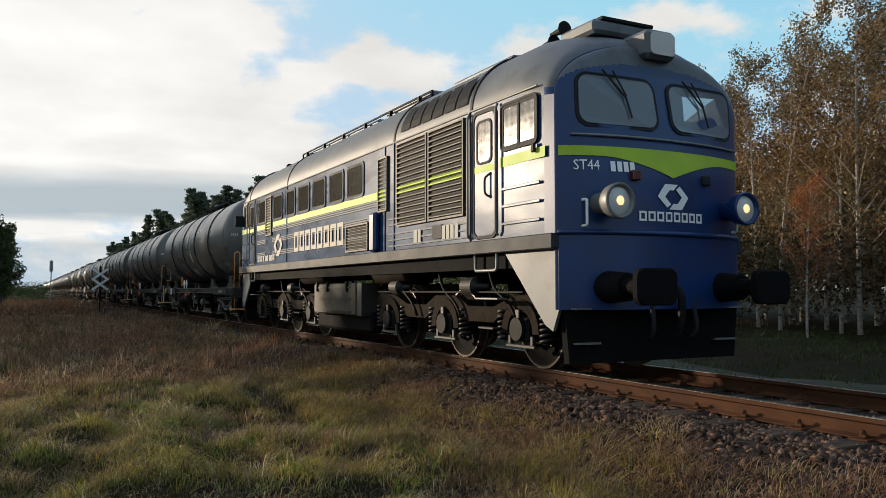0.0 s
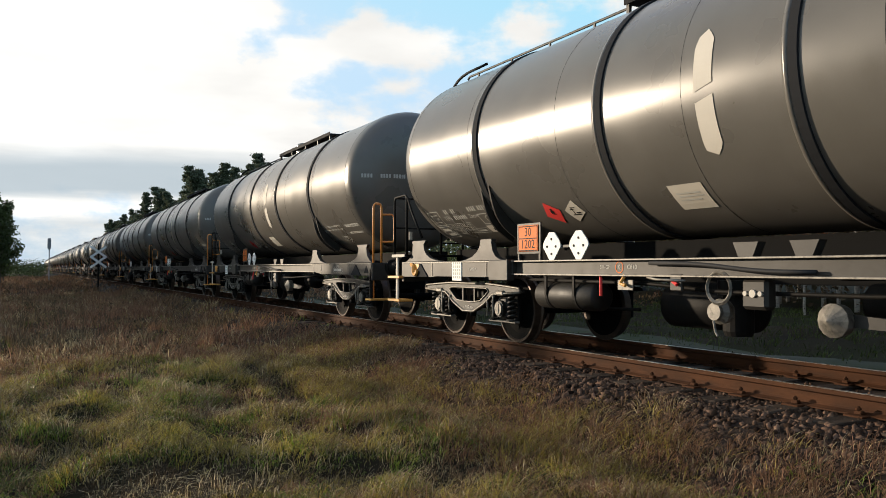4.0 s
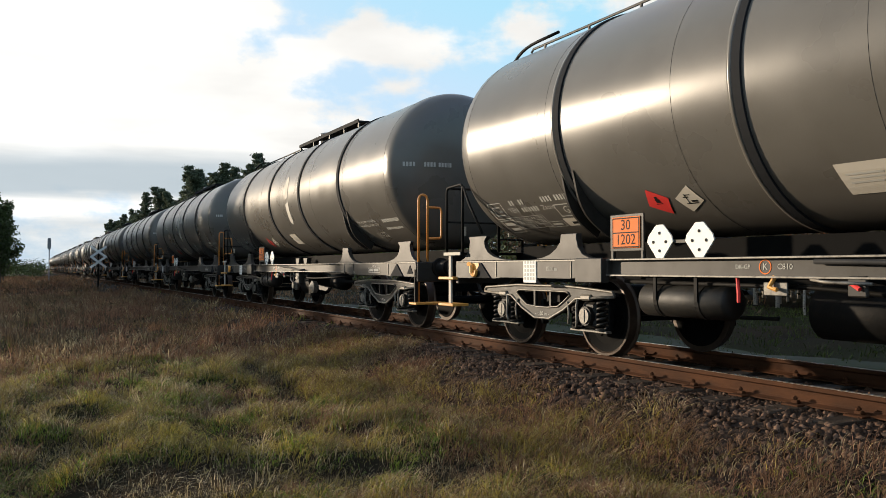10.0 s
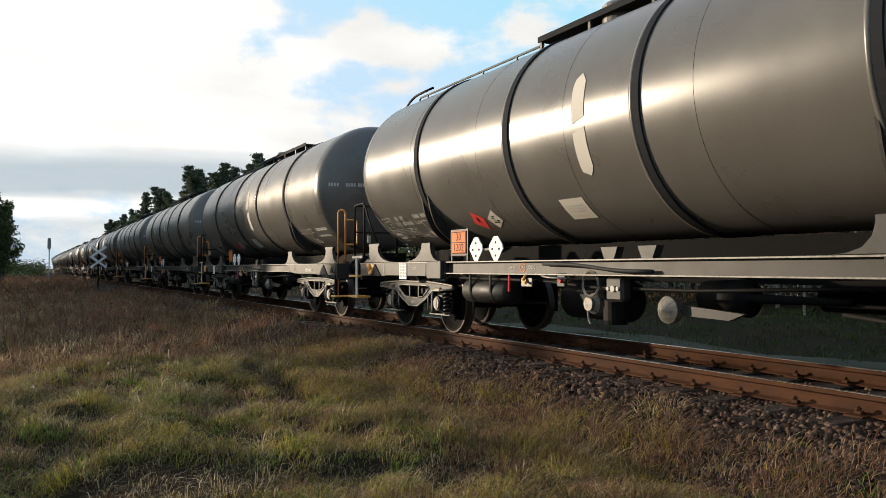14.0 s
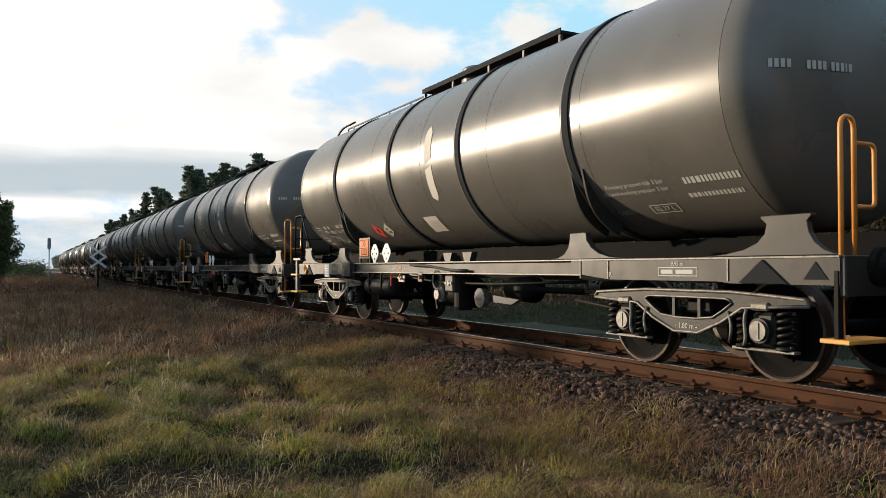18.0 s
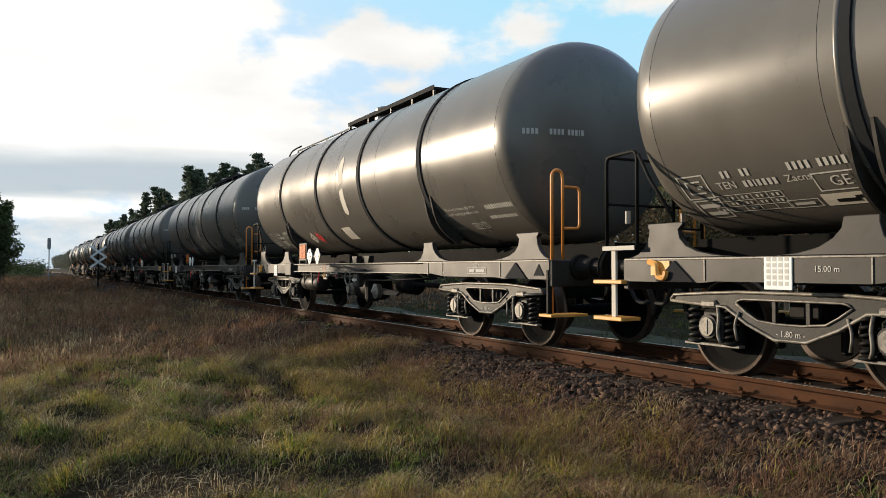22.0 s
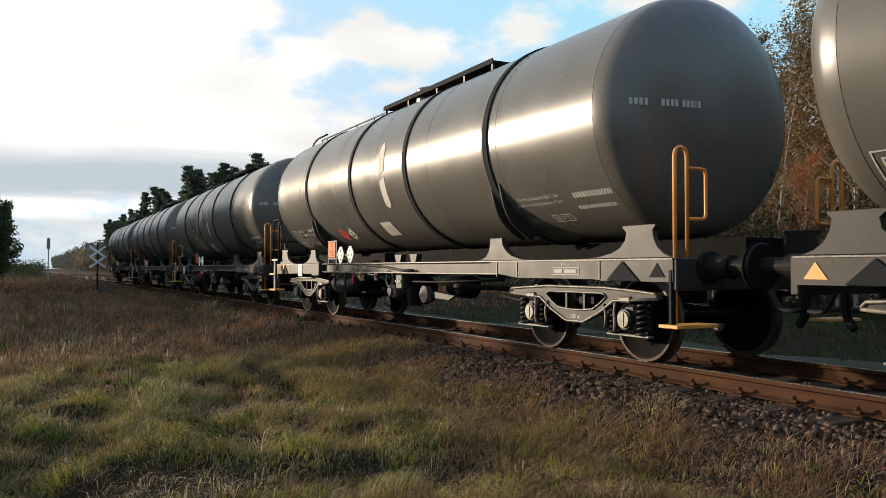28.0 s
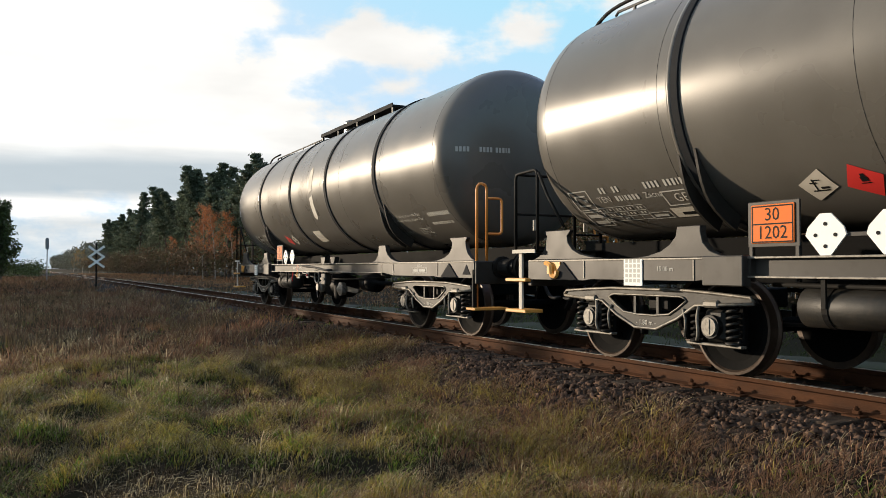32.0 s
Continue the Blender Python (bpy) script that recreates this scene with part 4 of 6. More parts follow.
    for e in (-1, 1):
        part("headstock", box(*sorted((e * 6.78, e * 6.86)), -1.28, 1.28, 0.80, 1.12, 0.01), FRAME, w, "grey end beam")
        part("coupling_hook", tube(soften([(e * 6.85, 0, 1.0), (e * 7.2, 0, 1.0), (e * 7.3, 0, 0.9), (e * 7.28, 0, 0.55), (e * 7.2, 0, 0.45)], 0.1), 0.045), BLACK, w, "black screw coupling")
        for s in (-1, 1):
            part("brake_hose", tube(soften([(e * 6.85, s * 0.35, 0.95), (e * 7.05, s * 0.35, 0.95), (e * 7.25, s * 0.33, 0.60), (e * 7.45, s * 0.30, 0.62)], 0.15), 0.025), RUBBER, w, "black brake hose", smooth=True)
            buf = lathe([(e * 6.86, 0.0), (e * 6.86, 0.155), (e * 6.92, 0.155), (e * 6.93, 0.115), (e * 7.18, 0.115), (e * 7.19, 0.085), (e * 7.46, 0.085), (e * 7.46, 0.21), (e * 7.485, 0.225), (e * 7.50, 0.12), (e * 7.50, 0.0)], "x", 20, (0, s * 0.875, 1.03))
            part("buffer", buf, BLACK, w, "black round buffer", smooth=False)
    # top raised to fill the gap below the barrel in the camera's view
    part("centre_sill", box(-6.8, 6.8, -0.28, 0.28, 0.86, 1.335), NEARBLACK, w, "dark centre sill, raised to close the gap under the barrel")
    for x in (-2.9, -1.2, 1.2, 2.9):
        part("cross_member", box(x - 0.05, x + 0.05, -1.2, 1.2, 0.92, 1.08), BLACK, w)
    # one end: orange grab rails and step
    for s in (-1, 1):
        if q < 0:
            break
        x = 6.79
        part("grab_rail", tube(soften([(x, s * 1.23, 0.46), (x, s * 1.23, 2.20), (x, s * 1.07, 2.20), (x, s * 1.07, 1.08)], 0.10), 0.021), ORANGE, w, "tall orange-painted grab rail", smooth=True)
        part("grab_rail", tube(soften([(x, s * 1.07, 2.00), (x, s * 0.82, 2.00), (x, s * 0.82, 1.50), (x, s * 1.07, 1.50)], 0.06), 0.019), ORANGE, w, "orange grab loop", smooth=True)
        part("step", box(x - 0.12, x + 0.14, *sorted((s * 0.80, s * 1.34)), 0.44, 0.475, 0.006), YELLOW, w, "yellow-edged end step")
        part("step_hanger", box(x - 0.02, x + 0.02, s * 1.27 - 0.03, s * 1.27 + 0.03, 0.46, 1.0, 0.004), BLACK, w)
    # the other end: platform, rails, steps and ladder
    def fx(a, b):
        return sorted((q * a, q * b))
    plat = part("platform", box(*fx(-7.12, -6.62), -1.33, 1.33, 1.215, 1.245, 0.006), BLACK, w, "narrow end platform")
    for s in (-1, 1):
        part("platform_edge", box(*fx(-7.12, -6.62), *sorted((s * 1.333, s * 1.345)), 1.205, 1.25), CREAM, plat, "white painted platform edge")
        part("railing", tube(soften([(q * -7.10, s * 1.30, 1.24), (q * -7.10, s * 1.30, 2.20), (q * -6.62, s * 1.30, 2.22), (q * -6.62, s * 1.30, 1.24)], 0.08), 0.02), BLACK, plat, "black platform railing", smooth=True)
        part("railing", tube(soften([(q * -6.60, s * 1.30, 2.18), (q * -6.45, s * 1.28, 1.9), (q * -6.15, s * 1.25, 1.50)], 0.06), 0.018), BLACK, plat, smooth=True)
        part("step_post", box(*fx(-7.0, -6.93), s * 1.31 - 0.015, s * 1.31 + 0.015, 0.48, 1.205, 0.004), CREAM, w, "white-painted step post")
        for z in (0.875, 0.49):
            part("step", box(*fx(-7.26, -6.80), *sorted((s * 1.10, s * 1.36)), z - 0.02, z + 0.02, 0.006), YELLOW, w, "yellow-edged step")
        hx = -6.45 if q > 0 else -5.60
        part("tie_hook", tube(soften([(q * hx, s * 1.30, 1.08), (q * hx + 0.15, s * 1.33, 1.06), (q * hx + 0.15, s * 1.33, 0.93), (q * hx + 0.25, s * 1.33, 0.92), (q * hx + 0.27, s * 1.33, 0.99)], 0.05), 0.03), YELLOW, w, "yellow lashing hook")
        part("plate_stand", box(q * hx + 0.03, q * hx + 0.29, s * 1.30 - 0.006, s * 1.30 + 0.006, 0.95, 1.09), YELLOW, w)
    part("railing", tube([(q * -7.10, -1.30, 2.20), (q * -7.10, 1.30, 2.20)], 0.018), BLACK, plat, smooth=True)
    part("railing", tube([(q * -7.10, -1.30, 1.70), (q * -7.10, 1.30, 1.70)], 0.016), BLACK, plat, smooth=True)
    top = TZ + TR
    lad = [(-6.95, 1.26), (-6.95, 3.0), (-6.86, 3.6), (-6.55, top - 0.12), (-6.2, top + 0.04), (-5.4, top + 0.05)]
    ladder = part("ladder", tube(soften([(q * x, -0.50, z) for x, z in lad], 0.3), 0.022), BLACK, w, "black end ladder up to the ridge", smooth=True)
    part("stile", tube(soften([(q * x, -0.08, z) for x, z in lad], 0.3), 0.022), BLACK, ladder, smooth=True)
    part("stile", tube(soften([(q * -6.95, 0.25, 2.35), (q * -6.95, 0.25, 3.1), (q * -6.82, 0.2, 3.7), (q * -6.3, 0.1, top + 0.05)], 0.3), 0.02), BLACK, ladder, smooth=True)
    for k in range(8):
        part("rung", tube([(q * -6.95, -0.50, 1.45 + 0.24 * k), (q * -6.95, -0.08, 1.45 + 0.24 * k)], 0.014), BLACK, ladder)
    part("vent_cap", rod((q * -6.64, -0.1, 3.35), (q * -6.50, -0.1, 3.40), 0.09, 12), BAND, w)
    part("vent_cap", rod((q * -6.64, -0.62, 3.35), (q * -6.40, -0.62, 3.40), 0.09, 12), BAND, w)
    # writing and signs
    for s in (-1,):   # the lettering starts at the viewer's left
        hazard_plate(w, s * 3.35, s)
        for k, x in enumerate((2.84, 2.30)):
            hexa = [(-0.185, 0), (-0.165, 0.06), (-0.05, 0.175), (0.05, 0.175), (0.165, 0.06), (0.185, 0), (0.03, -0.185), (-0.03, -0.185)]
            card = part("sign_board", prism([(s * x - s * u, 1.285 + v) for u, v in hexa], *sorted((s * 1.09, s * 1.105))), WHITE, w, "white folding sign board with four rivets")
            bm = bmesh.new()
            for u, v in ((-0.09, 0), (0.09, 0), (0, 0.09), (0, -0.09)):
                rod((s * x + u, s * 1.105, 1.285 + v), (s * x + u, s * 1.111, 1.285 + v), 0.016, 8, bm=bm)
            part("rivets", bm, BLACK, card)
        part("sign_bar", box(*sorted((s * 3.0, s * 2.15)), *sorted((s * 1.07, s * 1.085)), 1.27, 1.30), FRAME, w)
        for k, (mat, lab) in enumerate(((CREAM, "white diamond label with a dead tree and fish"), (RED, "red flame diamond label"))):
            x = (3.04, 2.61)[k if not swap else 1 - k]
            pl = on_tank(s * x, 1.71, s, 0.006)
            sq = bmesh.new()
            n = 4
            a = [(0.175, -0.03), (0.08, 0.18), (-0.175, 0.03), (-0.08, -0.18)] if k == 0 else [(0.17, 0.05), (-0.07, 0.19), (-0.18, -0.04), (0.06, -0.19)]
            rows = [[Vector(a[0]).lerp(Vector(a[1]), i / n).lerp(Vector(a[3]).lerp(Vector(a[2]), i / n), m / n) for m in range(n + 1)] for i in range(n + 1)]
            vv = [[sq.verts.new(pl(*p)) for p in row] for row in rows]
            for i in range(n):
                for m in range(n):
                    sq.faces.new((vv[i][m], vv[i + 1][m], vv[i + 1][m + 1], vv[i][m + 1]))
            lab_ob = part("danger_label", sq, mat, w, lab)
            pl2 = on_tank(s * x, 1.71, s, 0.009)
            if k == 0:
                part("emblem", flat([(-0.07, 0.09, -0.06, -0.045), (-0.03, -0.015, -0.05, 0.08), (-0.06, 0.01, 0.03, 0.045), (-0.02, 0.05, 0.06, 0.072), (0.02, 0.10, -0.035, -0.01)], pl2), INK, lab_ob)
            else:
                part("emblem", flat([(-0.03, 0.03, 0.0, 0.05), (-0.018, 0.018, 0.05, 0.085), (-0.045, 0.045, -0.022, -0.012)], pl2), INK, lab_ob)
        # long cream strip in two pieces and a square label
        for z, pts in ((2.90, [(-0.11, -0.27), (0.11, -0.23), (0.11, 0.2), (0.02, 0.30), (-0.07, 0.25), (-0.11, 0.15)]), (2.34, [(0.02, -0.31), (0.11, -0.22), (0.11, 0.25), (-0.11, 0.22), (-0.11, -0.25)])):
            pl = on_tank(-0.08, z, s, 0.006)
            sq = bmesh.new()
            n = 10
            lo, hi = min(p[1] for p in pts), max(p[1] for p in pts)
            prev = None
            for i in range(n + 1):
                yy = lo + (hi - lo) * (i + 0.0001) / (n + 0.001)
                cut = []
                for (x0, y0), (x1, y1) in zip(pts, pts[1:] + pts[:1]):
                    if (y0 - yy) * (y1 - yy) <= 0 and y0 != y1:
                        cut.append(x0 + (x1 - x0) * (yy - y0) / (y1 - y0))
                row = [sq.verts.new(pl(min(cut), yy)), sq.verts.new(pl(max(cut), yy))]
                if prev:
                    sq.faces.new((prev[0], prev[1], row[1], row[0]))
                prev = row
            part("contents_strip", sq, CREAM, w, "long cream label strip on the barrel")
        card = part("paper_label", flat([(-0.23, 0.23, -0.17, 0.17)], on_tank(s * 0.67, 1.73, s, 0.006), cut=4), CREAM, w, "cream paper label in a frame")
        part("print", flat([(-0.17, 0.15, 0.05, 0.07), (-0.15, 0.17, 0.01, 0.03), (-0.16, 0.12, -0.04, -0.02)], on_tank(s * 0.67, 1.73, s, 0.009)), STENCIL, card)
        # data panel near one end
        bx = s * 4.9

        def lay(cx, cz):
            return on_tank(s * (cx - 0.08), cz, s, 0.006)
        dig = [0.034] * 2 + [-0.08] + [0.034] * 2
        part("running_number", flat(bars(dig, 0.08, 0.026), lay(5.72, 1.885)), STENCIL, w, "stencilled number shown as plain bars")
        part("running_number", flat(bars([0.034] * 4 + [-0.03] + [0.034] * 3 + [0.018, 0.034], 0.08, 0.026), lay(4.82, 1.885)), STENCIL, w, "stencilled number shown as plain bars")
        letters("stencil", "TEN", 0.12, STENCIL, w, lay(5.80, 1.79))
        part("keeper_mark", flat(bars([0.036, 0.036, 0.016, 0.036, 0.036, 0.036, 0.036], 0.075, 0.022), lay(5.42, 1.79)), STENCIL, w)
        letters("stencil", "Zacns", 0.11, STENCIL, w, lay(5.02, 1.79))
        grid = [(-0.42, 0.42, v - 0.004, v + 0.004) for v in (-0.12, -0.04, 0.04, 0.12)] + [(u - 0.004, u + 0.004, -0.12, 0.12) for u in (-0.42, -0.25, -0.08, 0.09, 0.26, 0.42)]
        grid += [(-0.37 + 0.17 * i + 0.05 * j, -0.345 + 0.17 * i + 0.05 * j, v - 0.018, v + 0.018) for i in range(5) for j in range(2) for v in (0.0, 0.08)] + [(-0.37 + 0.045 * j, -0.345 + 0.045 * j, -0.098, -0.062) for j in range(3)] + [(-0.02, 0.01, -0.098, -0.062), (0.02, 0.05, -0.098, -0.062)]
        part("load_table", flat(grid, lay(5.70, 1.635)), STENCIL, w, "white stencilled load table")
        frame_rects = [(-0.17, 0.17, 0.13, 0.145), (-0.17, 0.17, -0.145, -0.13), (-0.17, -0.155, -0.14, 0.14), (0.155, 0.17, -0.14, 0.14)]
        part("test_panel", flat(frame_rects + [(-0.10, 0.10, 0.06, 0.08), (-0.10, 0.10, -0.08, -0.06), (-0.10, -0.08, -0.07, 0.07), (0.03, 0.10, -0.02, 0.02)], lay(6.19, 1.80), cut=2), STENCIL, w, "framed white stencil panel")
        part("test_panel", flat(frame_rects + [(-0.12, 0.1, 0.03, 0.09), (-0.1, 0.12, -0.09, -0.03)], lay(6.17, 1.60), cut=2), STENCIL, w)
        part("grounding_sign", flat([(-0.24, 0.24, 0.09, 0.105), (-0.24, 0.24, -0.105, -0.09), (-0.24, -0.225, -0.1, 0.1), (0.225, 0.24, -0.1, 0.1)], lay(4.66, 1.735)), STENCIL, w)
        letters("stencil", "GE", 0.16, STENCIL, w, lay(4.66, 1.735))
        card = part("warning_label", flat([(-0.28, 0.28, -0.08, 0.08)], lay(4.66, 1.60), cut=2), CREAM, w, "cream warning label with a black stripe")
        part("print", flat([(-0.16, 0.05, -0.035, 0.01), (0.02, 0.16, 0.0, 0.04)], on_tank(s * 4.58, 1.60, s, 0.009)), INK, card)
        part("code_frame", flat([(-0.16, 0.16, 0.05, 0.06), (-0.16, 0.16, -0.06, -0.05), (-0.16, -0.15, -0.05, 0.05), (0.15, 0.16, -0.05, 0.05), (-0.1, 0.1, -0.02, 0.02)], lay(5.14, 1.59)), STENCIL, w)
        # lettering near the other end
        letters("stencil", "Povolený pracovní tlak 3 bar", 0.078, STENCIL, w, on_tank(-s * 4.25, 1.905, s, 0.006))
        letters("stencil", "Allowed working pressure 3 bar", 0.078, STENCIL, w, on_tank(-s * 4.21, 1.835, s, 0.006))
        part("contact_line", flat(bars([0.035, 0.035, 0.045, 0.05] + [0.03] * 10, 0.075, 0.018), on_tank(-s * 5.32, 1.88, s, 0.006)), STENCIL, w, "owner's contact lines shown as plain bars")
        part("contact_line", flat(bars([0.04] * 3 + [0.012] + [0.03] * 8 + [0.012, 0.03, 0.015], 0.055, 0.018), on_tank(-s * 5.27, 1.745, s, 0.006)), STENCIL, w, "owner's contact lines shown as plain bars")
        letters("stencil", "L4BH", 0.11, STENCIL, w, on_tank(-s * 3.85, 1.64, s, 0.006))
        part("code_frame", flat([(-0.20, 0.20, 0.055, 0.067), (-0.20, 0.20, -0.067, -0.055), (-0.20, -0.188, -0.06, 0.06), (0.188, 0.20, -0.06, 0.06)], on_tank(-s * 4.47, 1.65, s, 0.006)), STENCIL, w)
        letters("stencil", "02.27 L", 0.095, STENCIL, w, on_tank(-s * 4.47, 1.65, s, 0.006))
        # plates on the solebar
        place = lambda u, v: Vector((s * 5.0 - s * u, s * 1.296, 1.0 + v))
        tab = part("data_plate", box(s * 4.91 - 0.14, s * 4.91 + 0.14, *sorted((s * 1.293, s * 1.305)), 0.84, 1.11, 0.004), WHITE, w, "white data plate with rows of print")
        part("print", flat([(-0.11 + 0.06 * i, -0.07 + 0.06 * i, -0.1 + 0.05 * j, -0.065 + 0.05 * j) for i in range(4) for j in range(5)], lambda u, v: Vector((s * 4.91 - s * u, s * 1.3065, 0.975 + v))), STENCIL, tab)
        letters("stencil", "15.00 m", 0.07, STENCIL, w, lambda u, v: Vector((s * 4.46 - s * u, s * 1.2965, 1.01 + v)))
        part("control_box", box(*sorted((s * 3.92, s * 3.45)), *sorted((s * 1.25, s * 1.36)), 0.86, 1.13, 0.01), FRAME, w, "grey box hung on the solebar")
        part("cross_bar", box(*sorted((s * 3.62, s * 3.08)), *sorted((s * 1.04, s * 1.06)), 1.09, 1.12, 0.004), FRAME, w)
        ringp = lambda u, v: Vector((s * 1.42 - s * u, s * 1.2385, 1.03 + v))
        bm = bmesh.new()
        pts = [(math.cos(2 * math.pi * k / 16), math.sin(2 * math.pi * k / 16)) for k in range(16)]
        for p, nx in zip(pts, pts[1:] + pts[:1]):
            bm.faces.new([bm.verts.new(ringp(*t)) for t in ((p[0] * 0.055, p[1] * 0.055), (nx[0] * 0.055, nx[1] * 0.055), (nx[0] * 0.065, nx[1] * 0.065), (p[0] * 0.065, p[1] * 0.065))])
        part("brake_mark", bm, HAZARD, w, "orange ring round a brake letter")
        letters("stencil", "K", 0.08, STENCIL, w, ringp)
        letters("stencil", "DK-GP", 0.055, STENCIL, w, lambda u, v: ringp(u - 0.24, v))
        letters("stencil", "C810", 0.07, STENCIL, w, lambda u, v: ringp(u + 0.2, v))
        letters("stencil", "2R", 0.07, STENCIL, w, lambda u, v: Vector((-s * 4.1 - s * u, s * 1.2965, 0.95 + v)))
        letters("stencil", "9.95 m", 0.06, STENCIL, w, lambda u, v: Vector((-s * 5.1 - s * u, s * 1.2965, 1.06 + v)))
        part("code_frame", flat([(-0.26, 0.26, 0.035, 0.043), (-0.26, 0.26, -0.043, -0.035), (-0.26, -0.252, -0.04, 0.04), (0.252, 0.26, -0.04, 0.04), (-0.22, -0.06, -0.02, 0.02), (-0.02, 0.2, -0.02, 0.02)], lambda u, v: Vector((-s * 5.1 - s * u, s * 1.2965, 0.985 + v))), STENCIL, w)
        tri = prism([(-q * s * 6.72, 0.93), (-q * s * 6.50, 0.93), (-q * s * 6.61, 1.07)], *sorted((s * 1.293, s * 1.299)))
        if q < 0:
            part("caution_sign", tri, YELLOW, w, "small yellow warning triangle")
        else:
            # black triangle painted where the gusset's shadow lies
            part("gusset", tri, BAND, w, "dark triangle for the shadow of a gusset")
    # end number, shown as bars
    for dy, widths in ((-1.09, [0.036] * 4), (-0.62, [0.036] * 4 + [-0.02] + [0.036] * 3 + [0.018, 0.036])):
        def on_end(u, v, dy=dy):
            y, z = dy + u, 2.78 + v
            r = math.hypot(y, z - TZ)
            x = np.interp(r, [q[1] for q in DISH], [q[0] - 0.36 for q in DISH]) + 0.012
            return Vector((x, y, z))
        part("running_number", flat(bars(widths, 0.075, 0.017), on_end), STENCIL, w, "stencilled number shown as plain bars")
    # gear under the frame, near side only
    tankp = [(-3.05, 0.0), (-3.04, 0.12), (-3.0, 0.165), (-1.92, 0.165), (-1.88, 0.12), (-1.87, 0.0)]
    res = part("air_reservoir", lathe(tankp, "x", 24, (0, -1.08, 0.70)), BOGIE, w, "dark air reservoir slung below the solebar", smooth=True)
    for x in (-2.75, -2.2):
        part("strap", lathe([(x - 0.025, 0.166), (x - 0.025, 0.172), (x + 0.025, 0.172), (x + 0.025, 0.166)], "x", 24, (0, -1.08, 0.70)), BLACK, res)
        part("strap", box(x - 0.02, x + 0.02, -1.26, -1.24, 0.70, 0.95), BLACK, res)
    part("air_reservoir", lathe([(x + 1.5, r * 1.5) for x, r in tankp], "x", 24, (0, -0.35, 0.62)), BLACK, w, "large black reservoir between the frames", smooth=True)
    part("brake_cylinder", lathe([(0.95, 0.0), (0.96, 0.17), (1.5, 0.19), (1.52, 0.05), (2.6, 0.03), (2.6, 0.0)], "x", 20, (0, -0.5, 0.72)), BLACK, w, "black brake cylinder and rod", smooth=True)
    part("discharge_pipe", lathe([(0.55, 0.0), (0.55, 0.13), (0.60, 0.15), (0.95, 0.15), (0.95, 0.20), (1.10, 0.20), (1.10, 0.0)], "z", 18, (-0.45, -0.55, -0.2)), BLACK, w, "short discharge pipe under the barrel")
    part("valve", lathe([(-1.05, 0.0), (-1.05, 0.11), (-1.12, 0.12), (-1.16, 0.08), (-1.20, 0.08), (-1.20, 0.0)], "y", 16, (-0.15, 0, 0.62)), FLANGE, w, "outlet valve with a cap")
    part("valve_wheel", lathe([(-1.24, 0.12), (-1.225, 0.14), (-1.24, 0.16), (-1.255, 0.14), (-1.24, 0.12)], "y", 16, (-0.05, 0, 0.84)), FLANGE, w, "handwheel of the valve")
    part("chain", tube([(-0.15, -1.2, 0.54), (-0.13, -1.2, 0.44), (-0.10, -1.2, 0.40)], 0.012), FLANGE, w)
    part("valve", box(0.20, 0.48, -1.24, -1.10, 0.66, 0.93, 0.03), FRAME, w, "grey brake changeover box")
    part("dial", rod((0.34, -1.24, 0.80), (0.34, -1.258, 0.80), 0.035, 12), CREAM, w, "small round pale dial")
    part("valve", lathe([(-1.0, 0.0), (-1.0, 0.13), (-1.1, 0.14), (-1.14, 0.07), (-1.18, 0.0)], "y", 14, (1.0, 0, 0.60)), FLANGE, w, "outlet valve with a cap")
    part("wedge_plate", prism([(0.98, 0.66), (1.90, 0.60), (1.72, 0.53), (1.10, 0.55)], -1.02, -0.96), FRAME, w, "pale sloping plate under the frame")
    part("brake_lever", box(-0.62, -0.46, -1.29, -1.25, 0.80, 0.96, 0.01), FRAME, w, "small plate with a red handle")
    part("handle", tube([(-0.58, -1.29, 0.90), (-0.50, -1.31, 0.86)], 0.018), RED, w, "red brake handle")
    part("handle", tube([(-1.70, -1.26, 0.95), (-1.66, -1.29, 0.80), (-1.66, -1.29, 0.72)], 0.016), RED, w, "red isolating handle")
    part("handle", tube([(-1.30, -1.26, 0.95), (-1.33, -1.30, 0.86), (-1.25, -1.30, 0.84)], 0.02), YELLOW, w, "yellow pulling handle")
    part("pipe", tube(soften([(-3.3, -1.16, 0.88), (-1.0, -1.16, 0.86), (-0.2, -1.1, 0.80), (1.4, -1.1, 0.80), (3.3, -1.0, 0.86)], 0.2), 0.02), BLACK, w, "thin brake pipe", smooth=True)
    part("pipe", tube([(1.5, -0.5, 0.72), (3.6, -0.4, 0.66)], 0.022), BLACK, w, smooth=True)
    # small fittings on the near side
    for x in (0.26, 0.42):
        part("dial", rod((x, -1.24, 0.80), (x, -1.258, 0.80), 0.022, 10), CREAM, w)
    for x in (-5.72, -4.08, -3.60, 3.60, 4.08, 5.72):
        part("weld_rib", box(x - 0.006, x + 0.006, -1.301, -1.293, 0.905, 1.098), FLANGE, w, "thin pale rib on the solebar")
    part("brake_rod", tube([(2.6, -0.62, 0.62), (3.9, -0.66, 0.50)], 0.02), BLACK, w, "brake pull rod", smooth=True)
    part("brake_rod", tube([(-1.8, -0.62, 0.55), (-3.9, -0.66, 0.50)], 0.02), BLACK, w, "brake pull rod", smooth=True)
    part("handle", tube(soften([(-0.95, -1.27, 0.93), (-0.80, -1.31, 0.91), (-0.40, -1.31, 0.90)], 0.05), 0.014), FLANGE, w, "long bare metal lever", smooth=True)
    part("fixing_plate", box(-1.42, -1.18, -1.262, -1.245, 0.79, 0.90, 0.004), FLANGE, w, "pale fixing plate of the handle")
